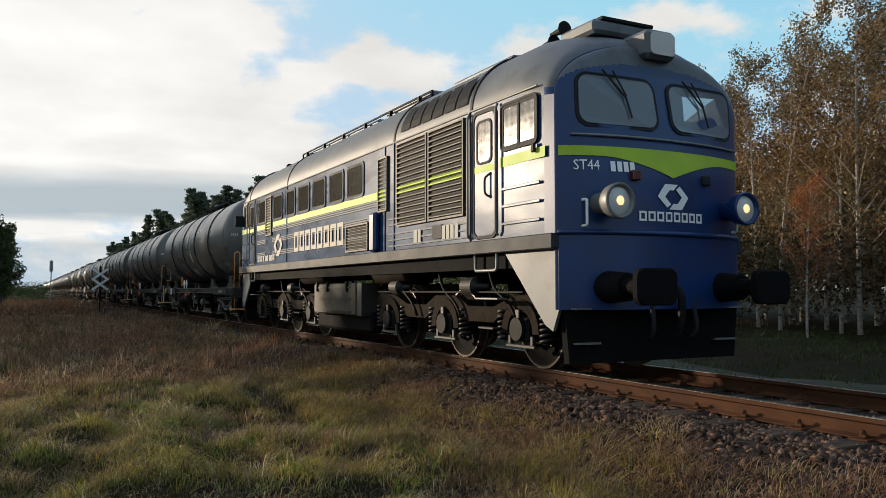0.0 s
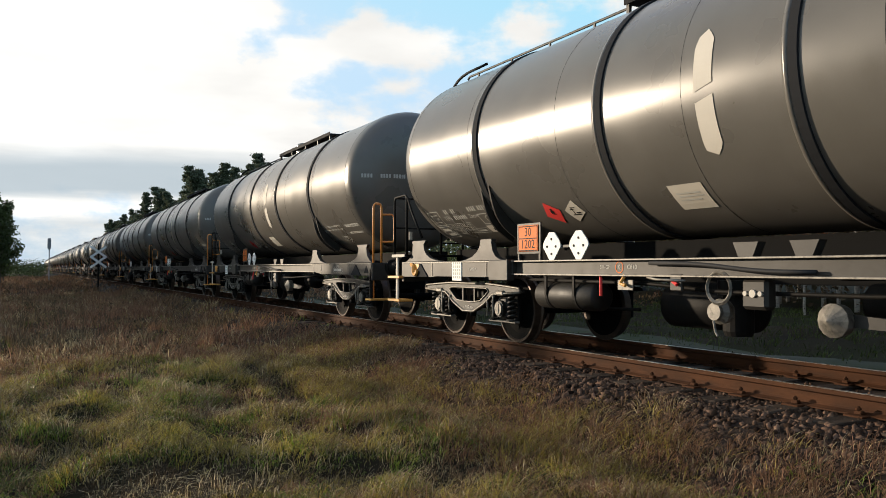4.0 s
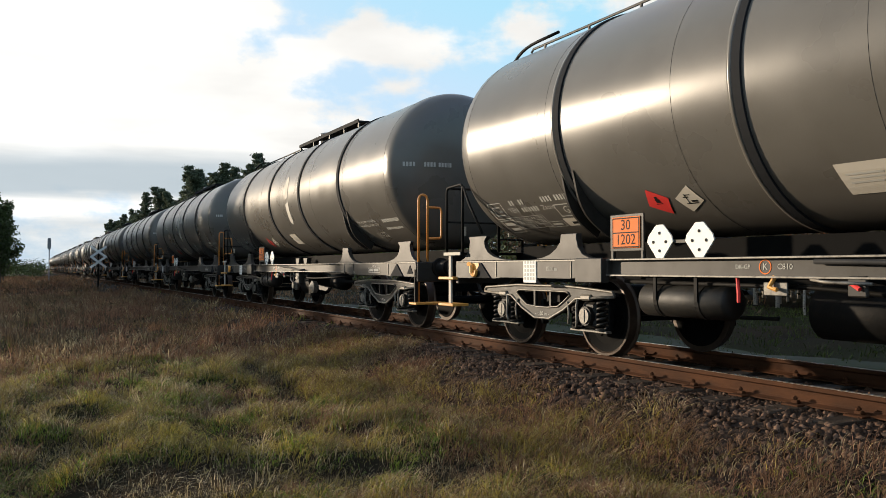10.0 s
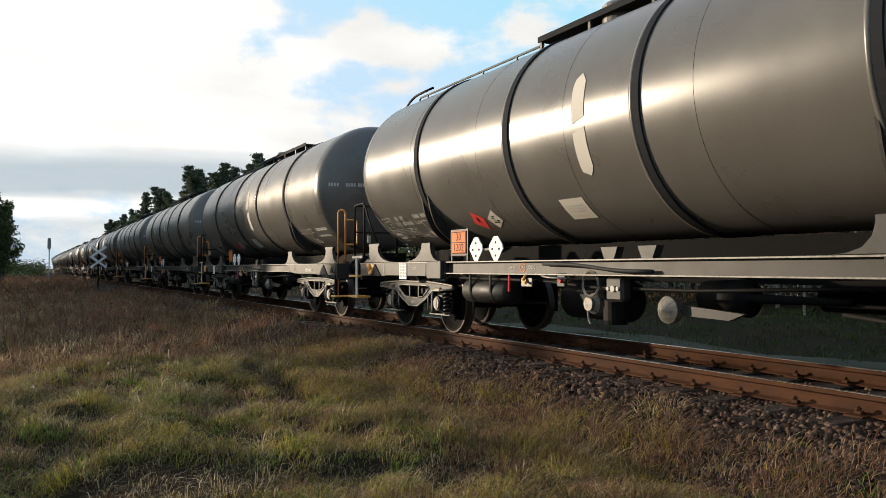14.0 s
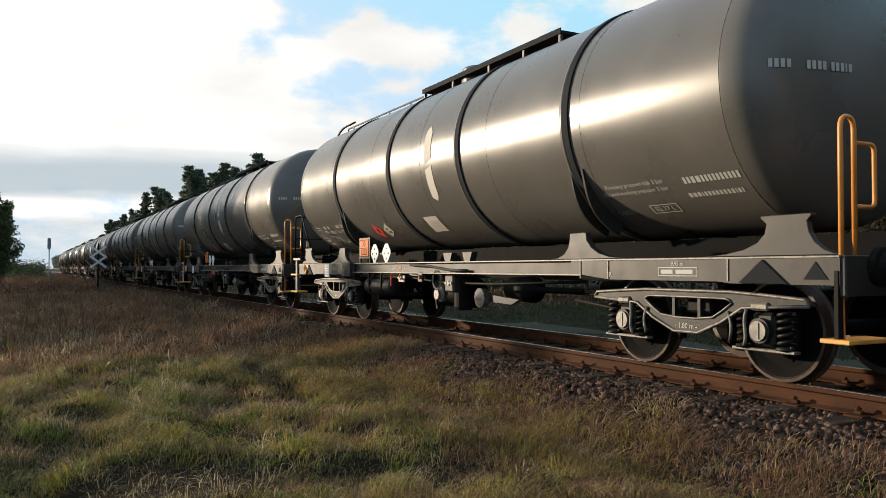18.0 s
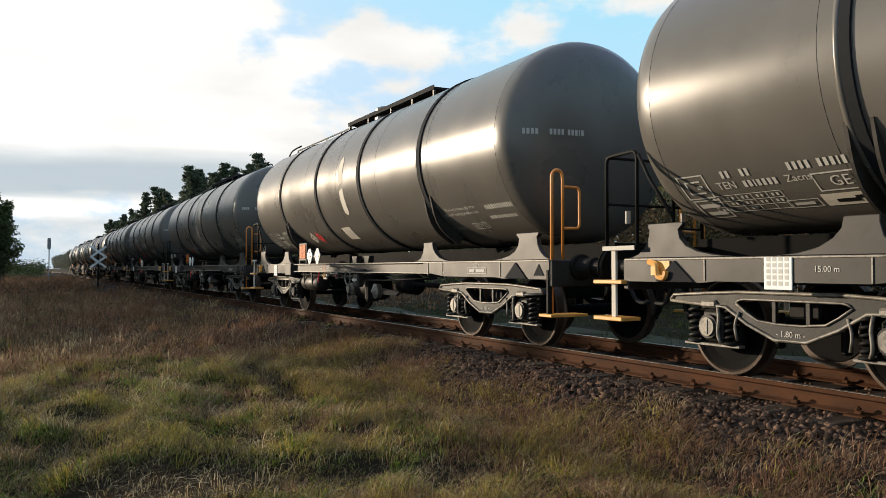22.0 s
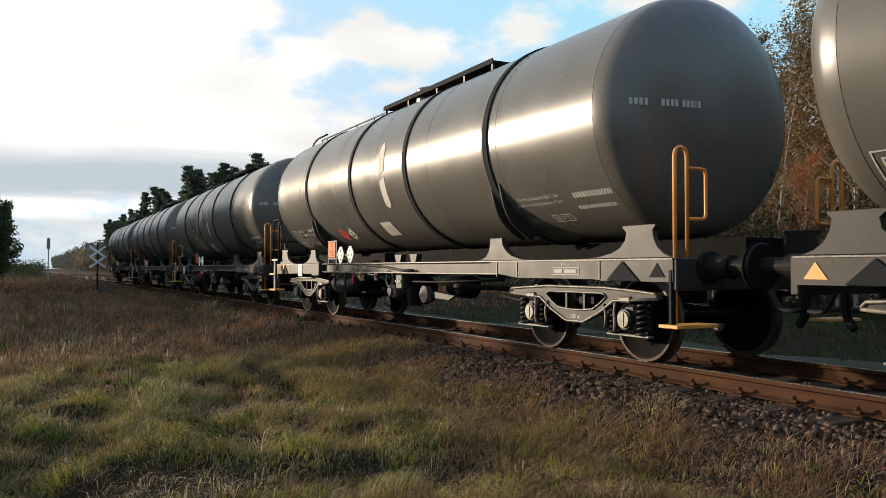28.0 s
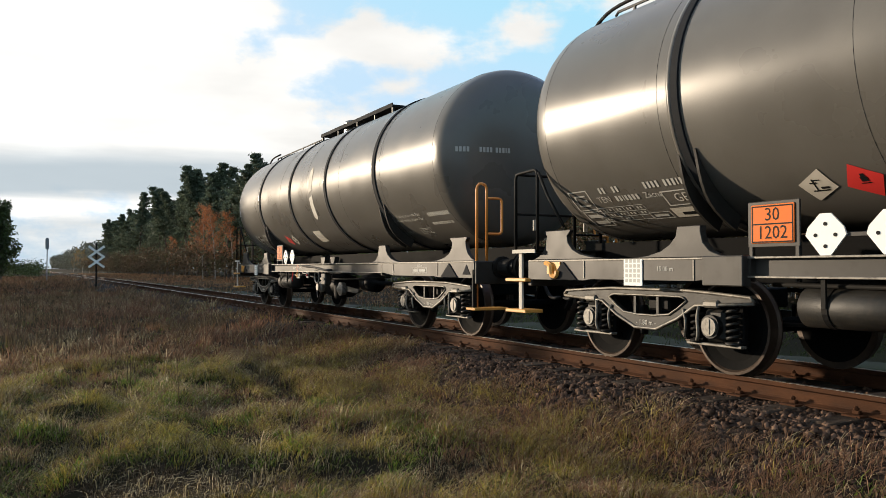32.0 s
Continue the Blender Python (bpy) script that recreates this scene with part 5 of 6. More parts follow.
    for y in (-1.0, -0.2):
        part("reflector", box(*fx(-7.125, -7.10), y - 0.03, y + 0.03, 1.50, 1.64, 0.004), CREAM, plat, "small white reflector on the railing")
    # far-side gear seen through the frame
    part("air_reservoir", lathe([(x + 4.2, r) for x, r in tankp], "x", 20, (0, 1.05, 0.70)), BLACK, w, smooth=True)
    wheels = wagon_bogie(w, PIVOT) + wagon_bogie(w, -PIVOT)
    tagged(w, "olive grey tank wagon with black rings and orange hazard plate", "tank wagon", "wagons of the train")
    return w


SWAPPED = [k for k in range(WAGONS) if k not in (0, 3, 7, 13, 14, 20)]
REVERSED = (16, 17)
plain, swapped, turned = tank_wagon(False), tank_wagon(True), tank_wagon(True, -1)
used = set()
train = []
for k in range(WAGONS):
    src = turned if k in REVERSED else swapped if k in SWAPPED else plain
    at = Matrix.Translation((REAR_START - LENGTH * (k + 0.5), 0, 0))
    if src in used:
        w = copy_thing(src, at)
    else:
        w = src
        w.matrix_basis = at
        used.add(src)
    if k in REVERSED:
        w["label"] = "olive grey tank wagon coupled with its ladder end in front"
    train.append((w, k))

# ---- the locomotive ----
SIDE_Y = 1.475


def roof_section(hw, base, spring, crown, n=14):
    """Half of the body's outline from the sill up to the ridge: (y, z)."""
    pts = [(hw, base), (hw, spring)]
    for i in range(1, n + 1):
        a = math.pi / 2 * i / n
        pts.append((hw * math.cos(a) ** 0.9, spring + (crown - spring) * math.sin(a)))
    return pts


def loft(sections, cap=True):
    """Joins outlines (x, half outline) into a closed skin, mirrored across the middle."""
    bm = bmesh.new()
    rows = []
    for x, half in sections:
        full = [(y, z) for y, z in half] + [(-y, z) for y, z in half[-2::-1]]
        rows.append([bm.verts.new((x, y, z)) for y, z in full])
    for a, b in zip(rows, rows[1:]):
        for k in range(len(a) - 1):
            bm.faces.new((a[k], a[k + 1], b[k + 1], b[k]))
        bm.faces.new((a[-1], a[0], b[0], b[-1]))
    if cap:
        bm.faces.new(rows[0])
        bm.faces.new(rows[-1][::-1])
    bmesh.ops.recalc_face_normals(bm, faces=bm.faces)
    return bm


def rounded(x0, x1, z0, z1, r, n=4):
    pts = []
    for cx, cz, a0 in ((x1 - r, z1 - r, 0), (x0 + r, z1 - r, 90), (x0 + r, z0 + r, 180), (x1 - r, z0 + r, 270)):
        for i in range(n + 1):
            a = radians(a0 + 90 * i / n)
            pts.append((cx + r * math.cos(a), cz + r * math.sin(a)))
    return pts


def company(width, height):
    """A row of eight plain open squares, as flat rectangles."""
    out, w, h = [], width / 8, height / 2
    t = w * 0.2
    for i in range(8):
        x0 = -width / 2 + w * i
        x1 = x0 + w * 0.8
        out += [(x0, x0 + t, -h, h), (x1 - t, x1, -h, h), (x0 + t, x1 - t, h - t, h), (x0 + t, x1 - t, -h, t - h)]
    return out


def side_window(loco, x0, x1, z0, z1, s, mat=None, r=0.09):
    y = s * SIDE_Y
    fr = part("window", ringplate(rounded(x0 - 0.028, x1 + 0.028, z0 - 0.028, z1 + 0.028, r + 0.02), rounded(x0, x1, z0, z1, r), *sorted((y, y + s * 0.022))), LOCO_SIDE if mat is None else mat, loco, "rounded side window in a rubber frame")
    part("rubber", ringplate(rounded(x0, x1, z0, z1, r), rounded(x0 + 0.038, x1 - 0.038, z0 + 0.038, z1 - 0.038, r - 0.03), *sorted((y, y + s * 0.014))), RUBBER, fr)
    part("pane", prism(rounded(x0 + 0.022, x1 - 0.022, z0 + 0.022, z1 - 0.022, r - 0.02), *sorted((y + s * 0.002, y + s * 0.007))), WINDOW, fr, "dusty glass pane")


def louvre(loco, x0, x1, z0, z1, s, n, depth=0.05, label="louvred ventilation grille", stripe=True):
    y = s * SIDE_Y
    back = part("louvre", box(x0, x1, *sorted((y, y + s * 0.012)), z0, z1), BLACK, loco, label)
    part("louvre_frame", ringplate([(x0 - 0.03, z0 - 0.03), (x1 + 0.03, z0 - 0.03), (x1 + 0.03, z1 + 0.03), (x0 - 0.03, z1 + 0.03)], [(x0, z0), (x1, z0), (x1, z1), (x0, z1)], *sorted((y, y + s * 0.045))), LOUVRE, back)
    step = (z1 - z0) / n
    slat = None
    for i in range(n):
        z = z0 + step * (i + 0.5)
        if slat is None:
            t = step * 0.34
            slat = part("slat", prism([(s * (SIDE_Y + 0.010), z - t), (s * (SIDE_Y + depth), z - t * 0.9), (s * (SIDE_Y + depth), z - t * 0.4), (s * (SIDE_Y + 0.010), z + t)], x0, x1, "yz"), LOUVRE, back)
        else:
            sl = share("slat", slat.data, back, Matrix.Translation((0, 0, step * i)))
            if stripe and 2.56 < z < 2.75:
                sl.data = slat.data.copy()
                sl.data.materials[0] = LOCO_GREEN


def loco_bogie(loco, sx, wheels):
    bogie = part("bogie", box(sx - 2.3, sx + 2.3, -0.6, 0.6, 0.62, 0.85, 0.02), BLACK, loco, "black three-axle bogie")
    for s in (-1, 1):
        top = [(sx - 2.75, 0.86), (sx - 2.55, 0.98), (sx - 1.9, 0.95), (sx - 1.4, 0.80), (sx - 0.7, 0.80), (sx - 0.35, 0.95), (sx + 0.35, 0.95), (sx + 0.7, 0.80), (sx + 1.4, 0.80), (sx + 1.9, 0.95), (sx + 2.55, 0.98), (sx + 2.75, 0.86),
               (sx + 2.75, 0.62), (sx + 2.5, 0.78), (sx + 1.75, 0.78), (sx + 1.4, 0.58), (sx + 0.7, 0.58), (sx + 0.35, 0.76), (sx - 0.35, 0.76), (sx - 0.7, 0.58), (sx - 1.4, 0.58), (sx - 1.75, 0.78), (sx - 2.5, 0.78), (sx - 2.75, 0.62)]
        part("side_frame", prism(top, *sorted((s * 1.02, s * 1.14)), bevel=0.008), DUSTY, bogie, "dusty brown bogie side frame")
        for ax in (-2.1, 0.0, 2.1):
            x = sx + ax
            arch = [(x + 0.44 * math.cos(a), 0.47 + 0.44 * math.sin(a)) for a in (math.pi * k / 10 for k in range(11))]
            arch += [(x + 0.30 * math.cos(a), 0.47 + 0.30 * math.sin(a)) for a in (math.pi * (10 - k) / 10 for k in range(11))]
            part("horn_arch", prism(arch, *sorted((s * 1.10, s * 1.17))), DUSTY, bogie, "dusty brown axle-box arch")
            b = box(x - 0.19, x + 0.19, *sorted((s * 0.98, s * 1.17)), 0.36, 0.68, 0.03)
            rod((x, s * 1.16, 0.525), (x, s * 1.23, 0.525), 0.15, 16, bm=b)
            part("axlebox", b, BLACK, bogie, "black axle box")
            part("link", box(x - 0.05, x + 0.05, *sorted((s * 1.17, s * 1.21)), 0.62, 0.78, 0.01), BOGIE, bogie)
            part("tie_bar", box(x - 0.34, x + 0.34, *sorted((s * 1.10, s * 1.17)), 0.285, 0.325, 0.008), FRAME, bogie, "pale tie bar under the axle box")
            for q in (-0.26, 0.26):
                part("hanger", box(x + q - 0.03, x + q + 0.03, *sorted((s * 1.10, s * 1.16)), 0.30, 0.44, 0.008), FRAME, bogie)
            for q in (-0.50, 0.50):
                part("spring", coil(x + q, s * 1.08, 0.34, 0.76, 0.085, 6, 0.022), BOGIE, bogie, "thick coil spring", smooth=True)
            part("brake_block", box(x - 0.62, x - 0.55, *sorted((s * 0.70, s * 0.82)), 0.38, 0.72, 0.02), BLACK, bogie)
        for ax in (-1.55, 1.0):
            x = sx + ax
            part("brake_cylinder", lathe([(x - 0.25, 0.0), (x - 0.25, 0.12), (x + 0.05, 0.12), (x + 0.06, 0.14), (x + 0.10, 0.14), (x + 0.12, 0.05), (x + 0.40, 0.04), (x + 0.40, 0.0)], "x", 18, (0, s * 1.2, 1.08)), BOGIE, bogie, "grey brake cylinder", smooth=True)
        for k in range(3):
            x = sx - 1.6 + 1.5 * k
            part("pipe", tube(soften([(x, s * 1.22, 1.42), (x + 0.15, s * 1.24, 1.05), (x + 0.55, s * 1.22, 0.85), (x + 0.7, s * 1.2, 0.62)], 0.2), 0.022), BLACK, bogie, "black hose", smooth=True)
        part("pipe", tube([(sx - 2.4, s * 1.24, 1.00), (sx + 2.3, s * 1.24, 1.00)], 0.014), FRAME, bogie)
        part("step_bar", box(sx + 1.25, sx + 1.65, *sorted((s * 1.2, s * 1.3)), 0.50, 0.53, 0.006), FRAME, bogie)
        part("sand_pipe", tube(soften([(sx + 2.6, s * 0.95, 0.9), (sx + 2.75, s * 0.85, 0.5), (sx + 2.62, s * 0.77, 0.12)], 0.15), 0.02), BOGIE, bogie, smooth=True)
    for ax in (-2.1, 0.0, 2.1):
        w = wheelset(bogie, 0.525)
        w.matrix_parent_inverse = Matrix.Translation((sx + ax, 0, 0.525))
        wheels.append(w)


def front_x(y, z, e, out=0.0):
    """The rounded cab front: bulged in the middle, raked back above."""
    hw = 1.44 if z < 3.30 else max(0.05, 1.44 * math.sqrt(max(0.0, 1 - ((z - 3.30) / 0.73) ** 2)))
    t = min(1.0, abs(y) / hw)
    bulge = 0.28 if z < 2.4 else max(0.03, 0.28 - (z - 2.4) * 0.20)
    top = math.sqrt(max(0.0, 1 - max(0.0, (z - 3.55) / 0.47) ** 2))
    return e * (7.58 + (0.10 + bulge * (1 - t * t)) * math.sqrt(max(0.0, 1 - t ** 8)) * top + out)


def on_front(poly, e, lo, hi, bm=None):
    """A plate that follows the cab front: poly of (y, z)."""
    bm = bm or bmesh.new()
    a = [bm.verts.new((front_x(y, z, e, lo), y, z)) for y, z in poly]
    b = [bm.verts.new((front_x(y, z, e, hi), y, z)) for y, z in poly]
    faces = [bm.faces.new(a[::-1]), bm.faces.new(b)]
    for k in range(len(poly)):
        j = (k + 1) % len(poly)
        faces.append(bm.faces.new((a[k], a[j], b[j], b[k])))
    bmesh.ops.recalc_face_normals(bm, faces=faces)
    return bm


def front_skin(e):
    """The cab's front plate, from the buffer beam up to the roof's edge."""
    bm = bmesh.new()
    zs = [0.80 + 0.1 * i for i in range(26)] + [3.32 + 0.02 * i for i in range(35)] + [4.010, 4.018]
    rows = []
    for z in zs:
        hw = 1.44 if z < 3.30 else 1.44 * math.sqrt(max(0.0, 1 - ((z - 3.30) / 0.72) ** 2))
        rows.append([bm.verts.new((front_x(hw * math.sin(radians(a)), z, e), hw * math.sin(radians(a)), z)) for a in range(-90, 91, 5)])
    for a, b in zip(rows, rows[1:]):
        for k in range(len(a) - 1):
            bm.faces.new((a[k], a[k + 1], b[k + 1], b[k]))
    bmesh.ops.recalc_face_normals(bm, faces=bm.faces)
    return bm


def locomotive():
    L = new("locomotive")
    wheels = []
    base = 1.52
    F = 7.67
    # the skin: roof over the engine room and the two rounded cabs
    body = [(-7.58, roof_section(1.44, base, 3.30, 4.02)), (-7.40, roof_section(1.46, base, 3.32, 4.16)), (-7.0, roof_section(SIDE_Y, base, 3.42, 4.32)), (-6.6, roof_section(SIDE_Y, base, 3.46, 4.40))]
    full = body + [(x, roof_section(SIDE_Y, base, 3.46, 4.42)) for x in (-3.0, 0.0, 3.0)] + [(-x, s) for x, s in body[::-1]]

    def below(sec, top):
        return [(x, [p for p in half if p[1] <= top + 1e-6]) for x, half in sec]
    skin = loft(full)
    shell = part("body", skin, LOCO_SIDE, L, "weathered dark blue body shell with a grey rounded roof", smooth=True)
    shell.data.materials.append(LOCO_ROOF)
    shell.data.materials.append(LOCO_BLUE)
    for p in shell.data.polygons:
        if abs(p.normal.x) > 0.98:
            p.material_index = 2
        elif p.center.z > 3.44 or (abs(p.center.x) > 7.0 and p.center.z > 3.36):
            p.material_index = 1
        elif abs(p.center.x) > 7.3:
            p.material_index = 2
    for p in shell.data.polygons:
        p.use_smooth = abs(p.normal.x) < 0.9 and abs(p.normal.z) > 0.05
    # sill and belt
    for s in (-1, 1):
        part("sill", box(-7.62, 7.62, *sorted((s * 1.40, s * 1.515)), 1.50, 1.68, 0.012), SILL, L, "long dark sill along the frame")
        part("rain_strip", tube([(-7.3, s * 1.485, 3.46), (7.3, s * 1.485, 3.46)], 0.014), ALU, L)
        # ribs and stripes
        for zs in ((2.56, 2.52, 2.48), (2.30, 2.26, 2.22), (1.98, 1.94, 1.90)):
            for z in zs:
                for x0, x1 in ((-5.75, -4.9), (-4.3, 2.45)):
                    part("rib", box(x0, x1, *sorted((s * 1.475, s * 1.492)), z - 0.011, z + 0.011), LITRIB, L)
        for z in (2.20, 2.10, 1.95, 1.85, 1.75):
            part("rib", box(2.9, 5.6, *sorted((s * 1.475, s * 1.492)), z - 0.012, z + 0.012), LITRIB, L)
        for x0, x1 in ((-7.45, -6.7), (-5.85, -4.85), (-4.3, 2.45), (6.45, 7.45)):
            part("stripe", box(x0, x1, *sorted((s * 1.476, s * 1.481)), 2.585, 2.715), LOCO_GREEN, L, "lime green stripe along the side")
        for x in (-3.06, 2.72, 3.1, 5.65):
            part("panel_joint", box(x - 0.02, x + 0.02, *sorted((s * 1.475, s * 1.495)), 1.68, 3.46), LOCO_SIDE, L)
        for x0 in (-5.75, -4.24, -3.22, -2.19, -1.14, -0.09, 0.95):
            side_window(L, x0, x0 + 0.80, 2.74, 3.34, s)
        louvre(L, 3.30, 4.34, 2.08, 3.38, s, 16)
        louvre(L, 4.46, 5.50, 2.08, 3.38, s, 16)
        louvre(L, 2.50, 2.84, 2.38, 3.25, s, 12, 0.035)
        louvre(L, -4.82, -4.36, 2.42, 3.34, s, 14, 0.035, "narrow louvred grille")
        louvre(L, 0.95, 2.0, 1.76, 2.20, s, 8, 0.035, "low louvred grille")
        part("cable_cover", box(2.28, 2.52, *sorted((s * 1.475, s * 1.60)), 1.68, 2.36, 0.04), LOCO_BLUE, L, "tall blue cover on the side")
        # doors and cab windows
        for x0, x1 in ((5.78, 6.32), (-6.60, -6.0)):
            d = part("door", ringplate(rounded(x0 - 0.05, x1 + 0.05, 1.70, 3.42, 0.12), rounded(x0, x1, 1.74, 3.37, 0.10), *sorted((s * 1.475, s * 1.492))), RUBBER, L, "cab side door with a rounded window")
            part("leaf", prism(rounded(x0 + 0.01, x1 - 0.01, 1.75, 3.36, 0.09), *sorted((s * 1.474, s * 1.480))), LOCO_SIDE, d)
            part("stripe", box(x0 + 0.01, x1 - 0.01, *sorted((s * 1.480, s * 1.483)), 2.585, 2.675), LOCO_GREEN, d)
            part("pane", prism(rounded(x0 + 0.10, x1 - 0.10, 2.72, 3.25, 0.08), *sorted((s * 1.481, s * 1.486))), WINDOW, d, "small dusty pane")
            part("pane_frame", ringplate(rounded(x0 + 0.07, x1 - 0.07, 2.69, 3.28, 0.09), rounded(x0 + 0.10, x1 - 0.10, 2.72, 3.25, 0.08), *sorted((s * 1.480, s * 1.492))), RUBBER, d)
            part("handle", tube(soften([(x1 - 0.10, s * 1.48, 2.55), (x1 - 0.18, s * 1.53, 2.5), (x1 - 0.18, s * 1.53, 2.28), (x1 - 0.10, s * 1.48, 2.23)], 0.05), 0.016), RUBBER, d)
            for q in (x0 - 0.10, x1 + 0.10):
                part("grab_rail", tube([(q, s * 1.50, 1.72), (q, s * 1.53, 1.78), (q, s * 1.53, 3.35), (q, s * 1.50, 3.42)], 0.018), ALU, L, "upright grab rail beside the door", smooth=True)
            xm = (x0 + x1) / 2
            st = part("step", tube(soften([(xm - 0.28, s * 1.46, 1.50), (xm - 0.28, s * 1.46, 1.28), (xm + 0.28, s * 1.46, 1.28), (xm + 0.28, s * 1.46, 1.50)], 0.06), 0.022), ALU, L, "pale stirrup step", smooth=True)
            part("step", box(xm - 0.28, xm + 0.28, *sorted((s * 1.30, s * 1.46)), 0.90, 0.925, 0.006), ALU, L)
        for x0, x1 in ((6.50, 7.28), (-7.20, -6.72)):
            side_window(L, x0, x1, 2.80, 3.36, s, RUBBER, 0.06)
            part("window_bar", box((x0 + x1) / 2 - 0.02, (x0 + x1) / 2 + 0.02, *sorted((s * 1.476, s * 1.495)), 2.80, 3.36), RUBBER, L)
        for z in (1.86, 2.08, 2.30):
            for x0, x1 in ((6.50, 7.35), (-7.35, -6.75)):
                part("rib", box(x0, x1, *sorted((s * 1.475, s * 1.495)), z - 0.018, z + 0.018, 0.005), LOCO_SIDE, L)
        part("mirror", box(7.22, 7.28, *sorted((s * 1.49, s * 1.53)), 2.66, 2.77, 0.008), RUBBER, L, "small black mirror")
        part("mirror", box(-7.34, -7.28, *sorted((s * 1.48, s * 1.72)), 2.80, 3.10, 0.01), RUBBER, L, "black rear-view mirror")
        part("number_plate", box(4.55, 4.85, *sorted((s * 1.476, s * 1.50)), 1.78, 1.98), RUBBER, L)
        for x0, ws in ((4.02, [0.12, 0.10]), (5.1, [0.10, 0.10, 0.10, 0.10])):
            part("running_number", flat(bars(ws, 0.2, 0.03), lambda u, v, x0=x0: Vector((x0 - s * u, s * 1.497, 1.86 + v))), STENCIL, L)
        part("running_number", flat(bars([0.09] * 2 + [-0.04] + [0.09] * 2 + [-0.04, 0.09, -0.04] + [0.09] * 3 + [-0.04] + [0.09] * 3 + [0.05, 0.09], 0.14, 0.02), lambda u, v: Vector((-5.02 - s * u, s * 1.4945, 1.83 + v))), STENCIL, L, "painted number shown as plain bars")
        # emblem and company lettering as plain shapes
        place = lambda u, v: Vector((-0.8 - s * u, s * 1.4955, 2.11 + v))
        part("company_lettering", flat(company(3.25, 0.44), place), CREAM, L, "large pale company lettering drawn as plain strokes")
        bm = bmesh.new()
        pe = lambda u, v: Vector((-3.75 - s * u, s * 1.4955, 2.11 + v))
        for pts in ([(-0.36, 0.0), (-0.1, 0.26), (0.16, 0.26), (0.05, 0.13), (-0.08, 0.13), (-0.2, 0.0), (-0.1, -0.12), (-0.2, -0.18)], [(0.36, 0.0), (0.1, -0.26), (-0.16, -0.26), (-0.05, -0.13), (0.08, -0.13), (0.2, 0.0), (0.1, 0.12), (0.2, 0.18)]):
            bm.faces.new([bm.verts.new(pe(*p)) for p in pts])
        part("emblem", bm, CREAM, L, "pale swirl emblem")
        # skirts at the ends, fuel tank and boxes below the sill
        for e in (-1, 1):
            part("corner_skirt", prism([(e * 6.45, 1.50), (e * 7.62, 1.50), (e * 7.62, 0.80), (e * 7.50, 0.55), (e * 7.34, 0.62)], *sorted((s * 1.38, s * 1.42))), LOCO_ROOF, L, "pale triangular corner skirt")
        bx = part("battery_box", box(-1.25, 1.15, *sorted((s * 0.9, s * 1.40)), 0.56, 1.16, 0.02), SAND, L, "sand-coloured equipment box under the sill")
        for z in (0.62, 0.86, 1.08):
            part("bar", box(-1.08, 0.92, *sorted((s * 1.40, s * 1.42)), z - 0.015, z + 0.015), FRAME, bx)
        for x in (-1.0, -0.35, 0.75):
            part("latch", box(x - 0.03, x + 0.03, *sorted((s * 1.40, s * 1.44)), 1.0, 1.2, 0.006), BLACK, bx)
        part("panel", box(1.18, 1.42, *sorted((s * 1.0, s * 1.38)), 0.55, 1.16, 0.01), FRAME, bx)
        part("air_tank", lathe([(-2.6, 0.0), (-2.58, 0.16), (-2.5, 0.2), (-1.0, 0.2), (-0.92, 0.16), (-0.9, 0.0)], "x", 20, (0, s * 1.15, 1.36)), DUSTY, L, "dusty air tank below the sill", smooth=True)
        part("air_tank", lathe([(1.7, 0.0), (1.72, 0.16), (1.8, 0.2), (3.1, 0.2), (3.18, 0.16), (3.2, 0.0)], "x", 20, (0, s * 1.15, 1.34)), DUSTY, L, "dusty air tank below the sill", smooth=True)
    part("fuel_tank", box(-1.5, 1.5, -1.22, 1.22, 0.24, 0.62, 0.05), NEARBLACK, L, "black fuel tank between the bogies")
    part("underframe", box(-7.5, 7.5, -1.38, 1.38, 1.30, 1.52), NEARBLACK, L, "dark frame under the body")
    # roof gear
    for x0, x1, z in ((6.45, 7.20, 4.46), (3.4, 5.3, 4.50), (0.6, 2.6, 4.58), (-4.5, 0.2, 4.52)):
        part("roof_hatch", box(x0, x1, -0.55, 0.55, 4.28, z, 0.04), LOCO_ROOF, L, "grey hatch on the roof")
    part("roof_grille", box(6.45, 7.20, -0.42, 0.42, 4.46, 4.50), BLACK, L)
    for x in (-6.6, -3.06, 3.1, 5.7):
        bm = loft([(x - 0.03, [(y * 1.006, z + 0.012) for y, z in roof_section(SIDE_Y, 3.44, 3.46, 4.43)]), (x + 0.03, [(y * 1.006, z + 0.012) for y, z in roof_section(SIDE_Y, 3.44, 3.46, 4.43)])])
        part("roof_joint", bm, RUBBER, L)
    for s in (-1, 1):
        # dark intake panels on the roof slope
        for i in range(6):
            x = 3.35 + i * 0.38
            half = roof_section(SIDE_Y + 0.012, 3.46, 3.47, 4.44)
            seg = [p for p in half if 3.52 < p[1] < 4.05]
            bm = bmesh.new()
            a = [bm.verts.new((x, s * y, z + 0.01)) for y, z in seg]
            b = [bm.verts.new((x + 0.33, s * y, z + 0.01)) for y, z in seg]
            for k in range(len(seg) - 1):
                bm.faces.new((a[k], a[k + 1], b[k + 1], b[k]))
            part("roof_intake", bm, BLACK, L, "dark air intake on the roof slope")
        part("roof_rail", tube([(-4.6, s * 0.62, 4.36), (-4.6, s * 0.62, 4.50), (2.8, s * 0.62, 4.50), (2.8, s * 0.62, 4.36)], 0.02), BLACK, L, smooth=True)
    for k in range(6):
        x = -4.2 + 1.3 * k
        part("roof_post", box(x - 0.03, x + 0.03, -0.66, -0.6, 4.28, 4.5), BLACK, L)
